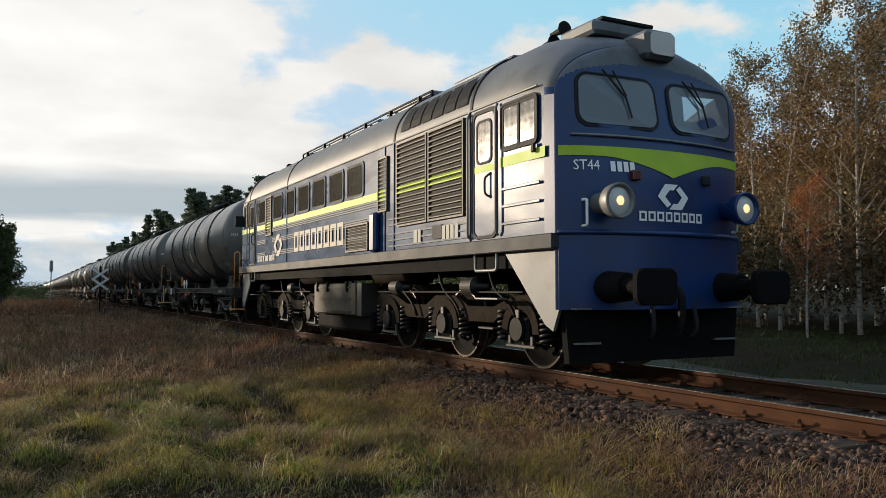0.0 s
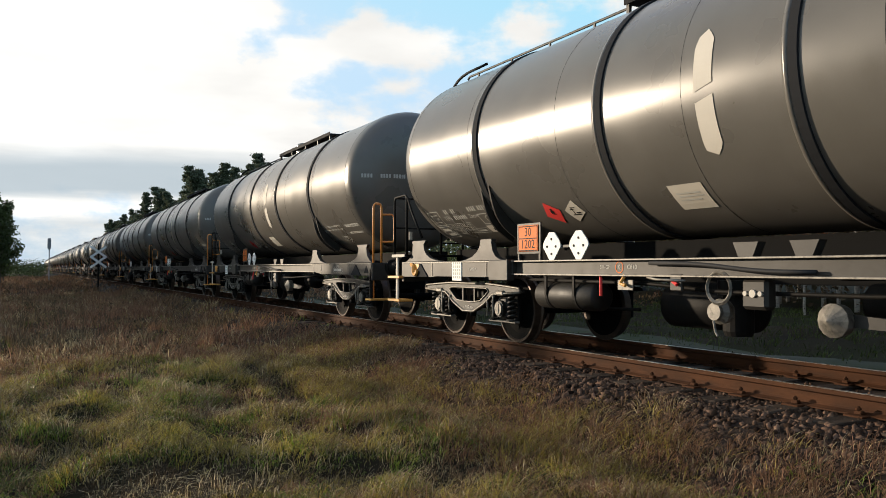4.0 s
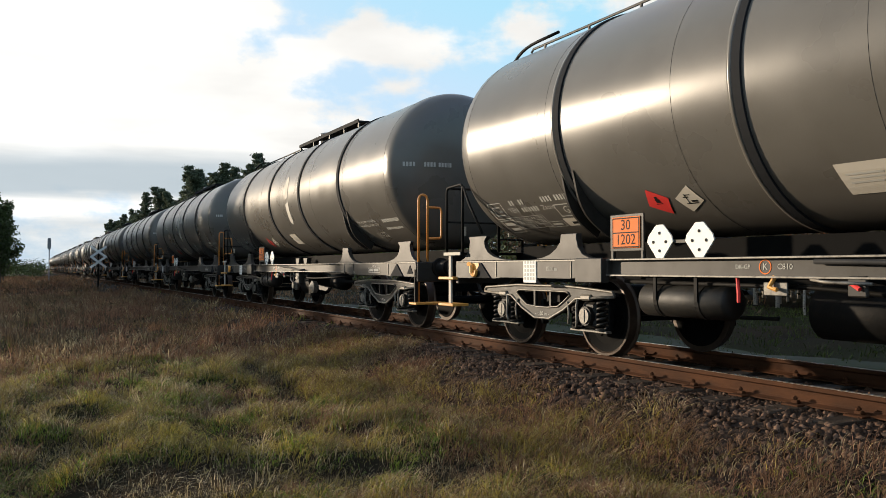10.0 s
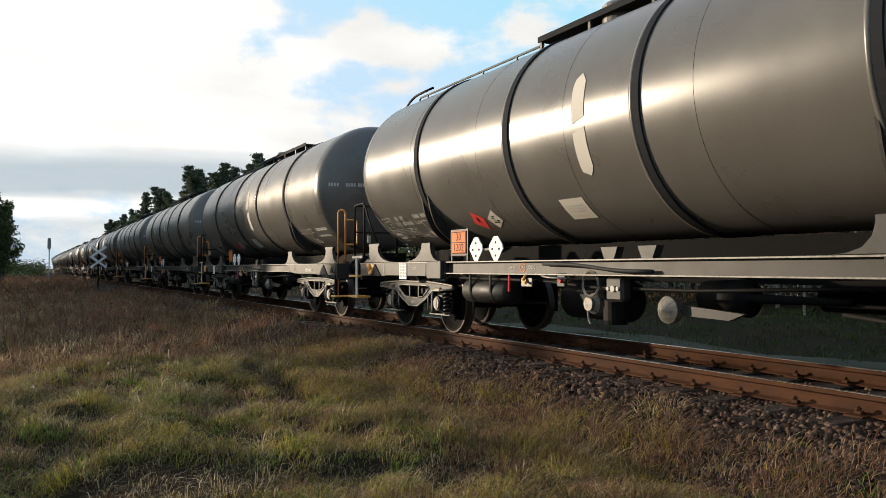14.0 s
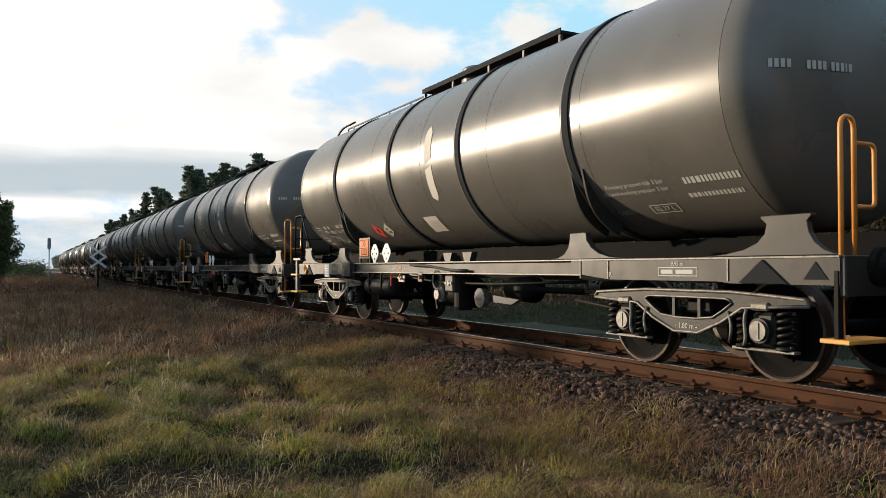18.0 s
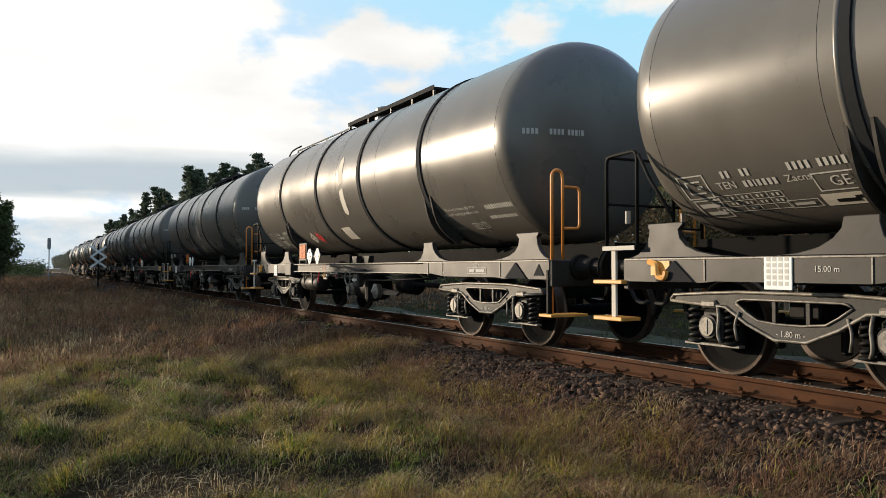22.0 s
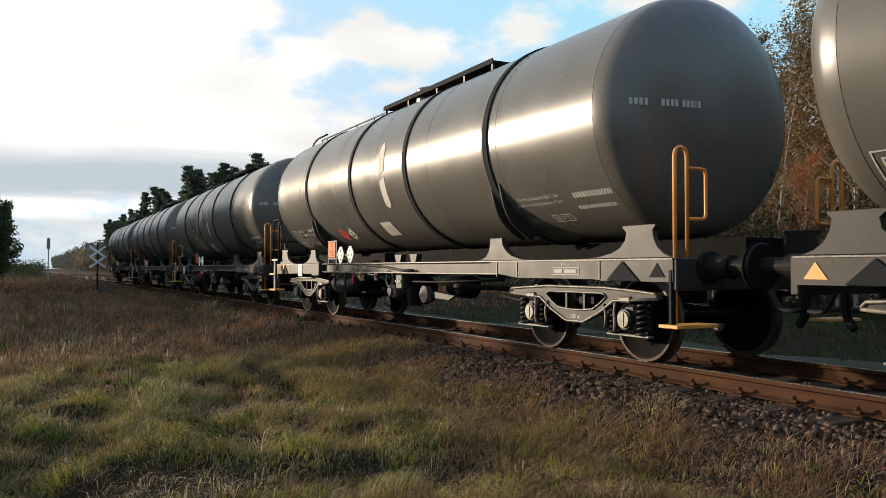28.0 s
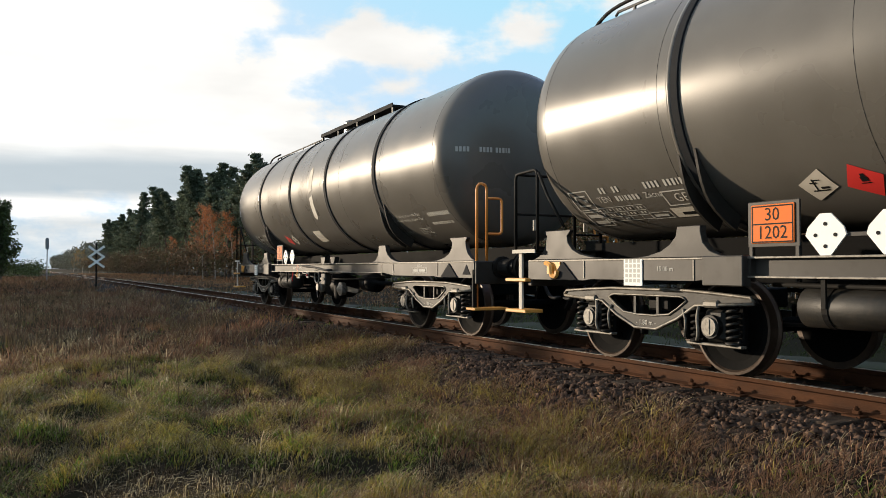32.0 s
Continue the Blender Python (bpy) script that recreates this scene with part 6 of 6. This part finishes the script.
    part("horn", lathe([(6.0, 0.03), (6.2, 0.05), (6.30, 0.10), (6.30, 0.0)], "x", 14, (0, -0.52, 4.40)), BLACK, L, "black air horn")
    part("horn", lathe([(6.15, 0.03), (6.38, 0.05), (6.46, 0.11), (6.46, 0.0)], "x", 14, (0, -0.46, 4.54)), BLACK, L, "black air horn")
    part("horn", lathe([(-7.1, 0.03), (-6.95, 0.05), (-6.85, 0.11), (-6.85, 0.0)], "x", 14, (0, -0.3, 4.5)), BLACK, L, "black air horn")
    for e in (1, -1):
        x = e * F
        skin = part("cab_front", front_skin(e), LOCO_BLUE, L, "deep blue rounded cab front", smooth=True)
        skin.data.materials.append(LOCO_ROOF)
        for p in skin.data.polygons:
            if p.center.z > 3.34 + 0.42 * math.sqrt(max(0, 1 - (p.center.y / 1.46) ** 2)):
                p.material_index = 1
        # windscreens
        for s in (-1, 1):
            y0, y1 = sorted((s * 0.09, s * 1.23))
            wf = part("windscreen", on_front(rounded(y0, y1, 2.92, 3.58, 0.16), e, -0.01, 0.018), RUBBER, L, "windscreen with rounded corners")
            part("pane", on_front(rounded(y0 + 0.04, y1 - 0.04, 2.96, 3.54, 0.13), e, 0.012, 0.024), WINDSCREEN, wf, "windscreen glass")
            ym = s * 0.62
            xw = lambda y, z, o=0.05: (front_x(y, z, e, o), y, z)
            part("wiper", tube([xw(ym - 0.25, 3.62), xw(ym + 0.05, 3.30), xw(ym + 0.10, 3.05)], 0.012), RUBBER, wf)
            part("wiper", tube([xw(ym - 0.10, 3.62), xw(ym + 0.06, 3.32)], 0.010), RUBBER, wf)
            # headlights
            xl = abs(front_x(s * 0.98, 2.02, 1)) - 0.12
            tilt = (0, s * 0.98, 2.02)
            # near rim in brighter metal for the sun on it, far rim blue
            part("headlight_ring", lathe([(e * xl, 0.12), (e * 7.96, 0.13), (e * 8.06, 0.19), (e * 8.18, 0.205), (e * 8.20, 0.20), (e * 8.19, 0.17), (e * 8.15, 0.16), (e * 8.14, 0.0)], "x", 28, tilt), LOCO_BLUE if s > 0 else ALU, L, "round headlight in a deep rim", smooth=True)
            part("headlight", lathe([(e * 8.152, 0.158), (e * 8.175, 0.12), (e * 8.185, 0.0)], "x", 24, tilt), LENS, L, "headlight lens", smooth=True)
            part("headlight_bulb", lathe([(e * 8.182, 0.055), (e * 8.192, 0.04), (e * 8.196, 0.0)], "x", 12, tilt), HEADLIGHT, L, "lit headlight", smooth=True)
            hy = s * 1.18
            part("bracket", tube(soften([(front_x(hy, 2.06, e), hy, 2.06), (front_x(hy, 2.06, e, 0.09), hy, 2.06), (front_x(hy, 1.76, e, 0.09), hy, 1.76), (front_x(hy, 1.76, e), hy, 1.76)], 0.03), 0.016), WHITE, L, "white upright handle")
            my = s * 0.55
            part("marker_lamp", box(*sorted((front_x(my, 2.4, e, -0.02), front_x(my, 2.4, e, 0.06))), my - 0.06, my + 0.06, 2.30, 2.42, 0.015), DARKRED if s < 0 else RUBBER, L, "small square marker lamp")
            # buffers with big rectangular heads
            buf = lathe([(x, 0.0), (x, 0.2), (x + e * 0.5, 0.16), (x + e * 0.5, 0.10), (x + e * 0.9, 0.10), (x + e * 0.9, 0.0)], "x", 18, (0, s * 0.875, 1.06))
            part("buffer_stock", buf, NEARBLACK, L, "black buffer housing")
            part("buffer_head", prism(rounded(s * 0.875 - 0.28, s * 0.875 + 0.28, 0.86, 1.26, 0.10), *sorted((x + e * 0.88, x + e * 0.99)), "yz", bevel=0.02), NEARBLACK, L, "broad black buffer head with rounded corners")
            part("step", box(*sorted((x - e * 0.1, x + e * 0.12)), *sorted((s * 0.75, s * 1.30)), 0.80, 0.82), ALU, L, "white-edged front step")
            part("step", box(*sorted((x - e * 0.1, x + e * 0.05)), *sorted((s * 0.9, s * 1.25)), 0.40, 0.42), ALU, L)
            part("brake_hose", tube(soften([(x, s * 0.3, 0.95), (x + e * 0.25, s * 0.32, 0.95), (x + e * 0.32, s * 0.34, 0.55), (x + e * 0.2, s * 0.3, 0.45)], 0.12), 0.03), RUBBER, L, "hanging brake hose", smooth=True)
            part("handle", tube(soften([(x, s * 0.9, 1.35), (x + e * 0.08, s * 0.9, 1.35), (x + e * 0.08, s * 0.78, 1.38), (x, s * 0.78, 1.38)], 0.03), 0.012), ALU, L)
        arc = [-1.30, -1.0, -0.7, -0.35, 0.0, 0.35, 0.7, 1.0, 1.30]
        part("trim", tube([(front_x(y, 2.82, e, 0.03), y, 2.82) for y in arc], 0.016), ALU, L, "bright trim below the windscreens")
        n = 24
        bm = bmesh.new()
        top, low = [], []
        for i in range(2 * n + 1):
            y = 1.42 * math.sin(math.pi / 2 * (i / n - 1))
            zl = 2.575 - 0.22 * max(0, 1 - abs(y) / 0.95) ** 1.6
            top.append(bm.verts.new((front_x(y, 2.69, e, 0.012), y, 2.69)))
            low.append(bm.verts.new((front_x(y, zl, e, 0.012), y, zl)))
        for i in range(2 * n):
            bm.faces.new((top[i], top[i + 1], low[i + 1], low[i]))
        part("stripe", bm, LOCO_GREEN, L, "lime green stripe that dips to a point")
        place = lambda u, v: Vector((front_x(e * u, v, e, 0.014), e * u, v))
        letters("class_lettering", "ST44", 0.17, WHITE, L, lambda u, v: place(u * 0.85 - 1.13, v + 2.46), "white painted class letters")
        part("running_number", flat(bars([0.06, 0.06, 0.06, 0.06], 0.12, 0.022), lambda u, v: place(u - 0.70, v + 2.455)), WHITE, L, "white painted number shown as plain bars")
        bm = bmesh.new()
        for pts in ([(-0.24, 0.0), (-0.13, 0.15), (0.07, 0.15), (0.0, 0.08), (-0.06, 0.08), (-0.13, 0.0), (-0.04, -0.09), (-0.1, -0.13)], [(0.24, 0.0), (0.13, -0.15), (-0.07, -0.15), (0.0, -0.08), (0.06, -0.08), (0.13, 0.0), (0.04, 0.09), (0.1, 0.13)]):
            bm.faces.new([bm.verts.new(place(p[0], p[1] + 2.13)) for p in pts])
        part("emblem", bm, WHITE, L, "white swirl emblem")
        part("company_lettering", flat(company(1.0, 0.115), lambda u, v: place(u, v + 1.89)), WHITE, L, "white company lettering drawn as plain strokes")
        part("belt", tube([(front_x(y, 1.69, e, 0.01), y, 1.69) for y in (-1.43, -1.38, *arc[1:-1], 1.38, 1.43)], 0.032), LOCO_BLUE, L, "raised belt round the cab front", smooth=True)
        part("plough", prism([(-1.36, 0.80), (1.36, 0.80), (1.30, 0.18), (-1.30, 0.18)], *sorted((x - e * 0.12, x - e * 0.02)), "yz"), NEARBLACK, L, "black plough plate over the rails")
        part("coupling_hook", tube(soften([(x, 0, 1.06), (x + e * 0.35, 0, 1.06), (x + e * 0.42, 0, 0.95), (x + e * 0.40, 0, 0.60), (x + e * 0.3, 0, 0.5)], 0.1), 0.045), BLACK, L, "black screw coupling")
        part("round_plate", rod((x, 0.0, 1.25), (x + e * 0.03, 0.0, 1.25), 0.09, 16), LOCO_ROOF, L)
        # top lamp in its housing
        part("top_lamp", box(*sorted((x - e * 0.60, x + e * 0.16)), -0.24, 0.24, 3.84, 4.20, 0.06), LOCO_ROOF, L, "grey square headlamp housing on the roof edge")
        part("lamp_glass", prism(rounded(-0.19, 0.19, 3.88, 4.16, 0.06), *sorted((x + e * 0.155, x + e * 0.166)), "yz"), LENS, L, "square headlamp glass")
    loco_bogie(L, 4.3, wheels)
    loco_bogie(L, -4.3, wheels)
    tagged(L, "blue diesel locomotive with lime stripe and lit headlights", "locomotive")
    return L, wheels


loco, loco_wheels = locomotive()
loco.matrix_basis = Matrix.Translation((LOCO_START, 0, 0))

# ---- trees ----


def leaf_cloud(centres, radii, per, size, gen, squash=1.0):
    """Small leaf faces scattered round centres."""
    n = len(centres) * per
    c = np.repeat(centres, per, 0)
    r = np.repeat(radii, per)[:, None]
    d = gen.normal(size=(n, 3))
    d /= np.linalg.norm(d, axis=1)[:, None]
    p = c + d * r * gen.uniform(0.25, 1, (n, 1)) * np.array([1, 1, squash])
    a = gen.normal(size=(n, 3))
    a /= np.linalg.norm(a, axis=1)[:, None]
    b = np.cross(a, gen.normal(size=(n, 3)))
    b /= np.linalg.norm(b, axis=1)[:, None]
    s = gen.uniform(0.6, 1.3, (n, 1)) * size
    v = np.stack([p - a * s, p + b * s * 0.6, p + a * s, p - b * s * 0.6], 1).reshape(-1, 3)
    f = np.arange(n * 4).reshape(-1, 4)
    return v, f


def tree(name, kind, h, gen, leafmat, barkmat, label, category):
    t = new(name)
    pine = kind == "pine"
    bm = bmesh.new()
    bend = gen.normal(0, 0.03, 2)
    spine = [Vector((bend[0] * h * (z / h) ** 2 * 3, bend[1] * h * (z / h) ** 2 * 3, z)) for z in np.linspace(-0.6, h * 0.96, 8)]
    r0 = 0.011 * h + 0.03 if pine else 0.006 * h + 0.03
    for i, (p, q) in enumerate(zip(spine, spine[1:])):
        rod(p, q, r0 * (1 - i / 8.2), 7, r0 * (1 - (i + 1) / 8.2), bm, False)
    cs, rs = [], []
    start = 0.42 if pine else 0.22
    bush = kind == "bush"
    if bush:
        start = 0.06
    n = 90 if pine else 60 if bush else 34
    for k in range(n):
        u = start + (0.97 - start) * (k / n) ** 0.9
        z = h * u
        base = Vector((bend[0] * h * u * u * 3, bend[1] * h * u * u * 3, z))
        a = gen.uniform(0, 2 * math.pi)
        if pine:
            ln = h * 0.23 * (1.10 - u) * gen.uniform(0.5, 1.25)
            tip = base + Vector((math.cos(a) * ln, math.sin(a) * ln, ln * gen.uniform(-0.05, 0.35)))
        else:
            ln = h * 0.20 * (1.15 - u) * gen.uniform(0.6, 1.3) + 0.25
            tip = base + Vector((math.cos(a) * ln, math.sin(a) * ln, ln * gen.uniform(0.6, 1.5)))
        rod(base, tip, r0 * 0.28 * (1.1 - u), 4, r0 * 0.07, bm, False)
        for q in ((0.45, 0.75, 1.0) if pine else (0.3, 0.55, 0.8, 1.0)):
            p = base.lerp(tip, q)
            cs.append(p[:])
            rs.append(h * (0.040 * (1.35 - 0.6 * u) if pine else 0.040) * gen.uniform(0.6, 1.3))
    cs.append(spine[-1][:])
    rs.append(h * 0.03)
    part("trunk", bm, barkmat, t, "")
    v, f = leaf_cloud(np.array(cs), np.array(rs), 30 if pine else 9 if bush else 56, h * (0.0095 if pine else 0.019 if bush else 0.0046), gen, 0.55 if pine else 1.1)
    crown = cloud_mesh("crown", v, f, leafmat, t)
    tagged(t, label, category)
    return t


gen = np.random.default_rng(21)
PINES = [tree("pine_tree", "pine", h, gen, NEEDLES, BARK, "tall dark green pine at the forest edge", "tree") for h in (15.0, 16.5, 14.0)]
BIRCHES = [tree("birch_tree", "birch", h, gen, m, BIRCH, lab, "tree") for h, m, lab in (
    (13.0, OCHRE, "slender birch with thinning ochre leaves"), (14.0, GOLD, "slender birch with golden autumn leaves"), (12.0, OCHRE, "slender birch with thinning ochre leaves"), (9.0, FOXY, "young tree with fox-red autumn leaves"))]
BUSHES = [tree("roadside_tree", "bush", 6.5, gen, LEAFGREEN, BARK, "bushy green tree beside the meadow", "tree")]
placed = set()


def plant(src, x, y, scale, turn, group):
    m = Matrix.Translation((x, y, -0.55)) @ pose(0, 0, 0, 0, 0, turn)
    if src in placed:
        t = copy_thing(src, m)
    else:
        placed.add(src)
        t = src
        t.matrix_basis = m
    t.scale = (scale,) * 3
    t["group"] = group


rnd = random.Random(5)
for i in range(66):           # tall pines along the far side
    x = -322 + i * 3.65 + rnd.uniform(-1.6, 1.6)
    k = 1.24 if x < -215 else 1.06 if x < -190 else 1.24 if x < -125 else 1.02 if x < -100 else 0.76
    plant(PINES[i % 3], x, 20 + (i % 4) * 2.2 + rnd.uniform(-1, 1), k * rnd.uniform(0.88, 1.10), rnd.uniform(0, 360), "forest trees")
for x, y, k in ((-104, 19.6, 0.96), (-101, 21.5, 0.92), (-97, 20.6, 0.86), (-90, 19.8, 0.80), (-87.5, 21.5, 0.64), (-83, 20.4, 0.62)):   # single pines that stand out
    plant(PINES[1], x, y, k, rnd.uniform(0, 360), "forest trees")
for x, y, k in ((-338, 13.0, 0.62), (-352, 12.2, 0.70), (-331, 15.0, 0.60), (-372, 11.5, 0.66)):
    plant(BIRCHES[1], x, y, k, rnd.uniform(0, 360), "birch wood")
for i in range(22):           # lower pines where the wood steps back
    x = -92 + i * 2.7 + rnd.uniform(-1, 1)
    plant(PINES[i % 3], x, 29 + (i % 3) * 2.5, rnd.uniform(0.68, 0.85), rnd.uniform(0, 360), "forest trees")
for i in range(60):           # birches on the right
    x = (-28 if i < 30 else -32) + (i % 30) * 1.6 + rnd.uniform(-0.8, 0.8)
    y = 22 + (i // 30) * 5 + rnd.uniform(-2, 2)
    plant(BIRCHES[i % 3], x, y, rnd.uniform(0.8, 1.08), rnd.uniform(0, 360), "birch wood")
for x, y, s in ((-116, 15.5, 1.15), (-110, 16.0, 1.1), (-106, 17.5, 1.0), (-12, 16, 0.7), (-3, 15, 0.6), (-18, 16, 0.6), (-150, 17, 0.8)):
    plant(BIRCHES[3], x, y, s, rnd.uniform(0, 360), "birch wood")
for x, y, k in ((-78, -9.0, 1.05), (-83, -9.3, 1.15), (-90, -9.1, 1.05), (-76, -9.9, 1.2), (-97, -9.0, 1.2), (-86, -10.5, 1.25), (-104, -9.6, 1.2)):
    plant(BUSHES[0], x, y, k, rnd.uniform(0, 360), "trees by the crossing")
for i in range(44):           # the wood goes on unseen beside the meadow, added to shade the far train
    plant(BUSHES[0], -80 - i * 3.9 + rnd.uniform(-1, 1), -12.5 - 0.012 * i * 3.9 - rnd.uniform(0, 4), rnd.uniform(1.15, 1.6), rnd.uniform(0, 360), "trees by the crossing")


for i in range(36):           # young trees added out of view on the near side, shading meadow and train
    x = -26.5 - i * 1.6 + rnd.uniform(-0.5, 0.5)
    plant(BUSHES[0], x, -12.2 + 0.015 * (x + 33) - rnd.uniform(0, 1.2), rnd.uniform(0.66, 0.84) * (0.88 + 1.25 * min(1.0, max(0.0, (-x - 36) / 10))), rnd.uniform(0, 360), "trees by the crossing")


def far_wood(name, x0, x1, y, h, n, mat, label, g, size=0.22):
    """A distant wood as one mass of leaf clumps."""
    cx, cy = g.uniform(x0, x1, n), y + g.uniform(-1, 1, n) * 10
    cz = g.uniform(0.1, 1, n) ** 0.7 * h * (0.75 + 0.25 * np.sin(cx * 0.11) * np.cos(cx * 0.037))
    v, f = leaf_cloud(np.stack([cx, cy, cz], -1), np.full(n, 1.3 if size < 0.3 else 1.8), 22, size, g)
    tagged(cloud_mesh(name, v, f, mat), label, "forest", kind="stuff")


far_wood("far_wood", -950, -335, 27, 13, 4200, HAZYLEAF, "distant forest edge down the line", gen, 0.5)
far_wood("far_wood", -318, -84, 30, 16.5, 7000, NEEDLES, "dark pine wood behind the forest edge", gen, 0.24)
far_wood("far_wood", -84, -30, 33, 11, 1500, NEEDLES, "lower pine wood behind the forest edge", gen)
far_wood("far_wood", -36, 40, 36, 11.5, 4600, OCHRE, "autumn undergrowth and trees behind the birches", gen, 0.21)
far_wood("hedge", -250, -118, -14, 1.9, 900, LEAFGREEN, "low dark hedge and scrub beyond the meadow", gen, 0.14)
far_wood("undergrowth", -325, -96, 21, 5.0, 2600, BRACKEN, "brown shrubs and bracken under the pines", gen, 0.16)
far_wood("undergrowth", -95, -36, 27, 2.6, 1200, LEAFGREEN, "dull green shrubs at the forest edge", gen, 0.12)
far_wood("undergrowth", -38, 30, 25, 5.0, 5200, BRACKEN, "reddish brown undergrowth below the birches", gen, 0.09)

# ---- signs by the track ----
cross = new("level_crossing_sign")
part("post", rod((0, 0, -0.55), (0, 0, 2.75), 0.055, 8), BLACK, cross, "dark steel post")
for k in range(2):
    z = 1.47 + 0.70 * k
    for s in (-1, 1):
        m = bmesh.new()
        box(-0.012, 0.012, -0.64, 0.64, -0.075, 0.075, 0.004, m)
        bmesh.ops.rotate(m, verts=m.verts, cent=(0, 0, 0), matrix=Matrix.Rotation(s * radians(37), 3, "X"))
        bmesh.ops.translate(m, verts=m.verts, vec=(0.07 + 0.013 * s, 0, z))
        part("arm", m, WHITE, cross, "grey-white diagonal arm")
cross.location = (-60.5, -2.38, 0)
tagged(cross, "grey double diagonal crossing sign on a grey post", "crossing sign")
signal = new("railway_signal")
part("mast", rod((0, 0, -0.55), (0, 0, 3.4), 0.06, 8), SIGNGREY, signal, "grey mast")
part("head", prism(rounded(-0.2, 0.2, 3.3, 4.7, 0.18), -0.06, 0.06, "yz", bevel=0.02), SIGNGREY, signal, "long grey signal head with rounded ends")
part("hood", rod((-0.06, 0, 4.2), (-0.2, 0, 4.2), 0.1, 10), BLACK, signal)
part("hood", rod((-0.06, 0, 3.8), (-0.2, 0, 3.8), 0.1, 10), BLACK, signal)
signal.location = (-108, -4.4, 0)
tagged(signal, "grey railway signal on a slim mast", "railway signal")


# small print stays in one piece each
for ob in list(bpy.data.objects):
    if ob.name.split(".")[0] in ("rivets", "running_number", "keeper_mark", "print", "contact_line", "stencil", "test_panel", "load_table", "grounding_sign", "code_frame", "company_lettering"):
        ob["kind"] = "stuff"

# ---- what moves ----
# seconds, and metres added to the even run to fit the camera's view
PACE = [(0.0, 0.0), (2.0, -0.06), (9.0, -0.04), (12.0, -0.06), (14.0, -0.03), (17.0, -0.02), (20.0, -0.05), (24.0, -0.10), (28.0, 0.10), (29.0, 0.12), (30.0, 0.08), (32.0, 0.05)]


def motions():
    for w, k in train:
        walk(w, [(t, pose(REAR_START - LENGTH * (k + 0.5) + SPEED * t + d, 0, 0)) for t, d in PACE])
    walk(loco, [(t, pose(LOCO_START + SPEED * t + d, 0, 0)) for t, d in PACE])
    times = [i / 15 for i in range(481)]
    lead = {}
    for thing in [loco] + [w for w, k in train]:
        r = 0.525 if thing is loco else WHEEL_R
        for bogie in thing.children:
            for ws in bogie.children:
                if not ws.name.startswith("wheelset"):
                    continue
                if r not in lead:
                    walk(ws, [(t, pose(0, 0, 0, 0, math.degrees(SPEED * t / r) % 360, 0)) for t in times])
                    lead[r] = ws.animation_data
                else:
                    first = lead[r]
                    ws.rotation_mode = "QUATERNION"
                    ws.animation_data_create()
                    ws.animation_data.action = first.action
                    ws.animation_data.action_slot = first.action_slot


motions()
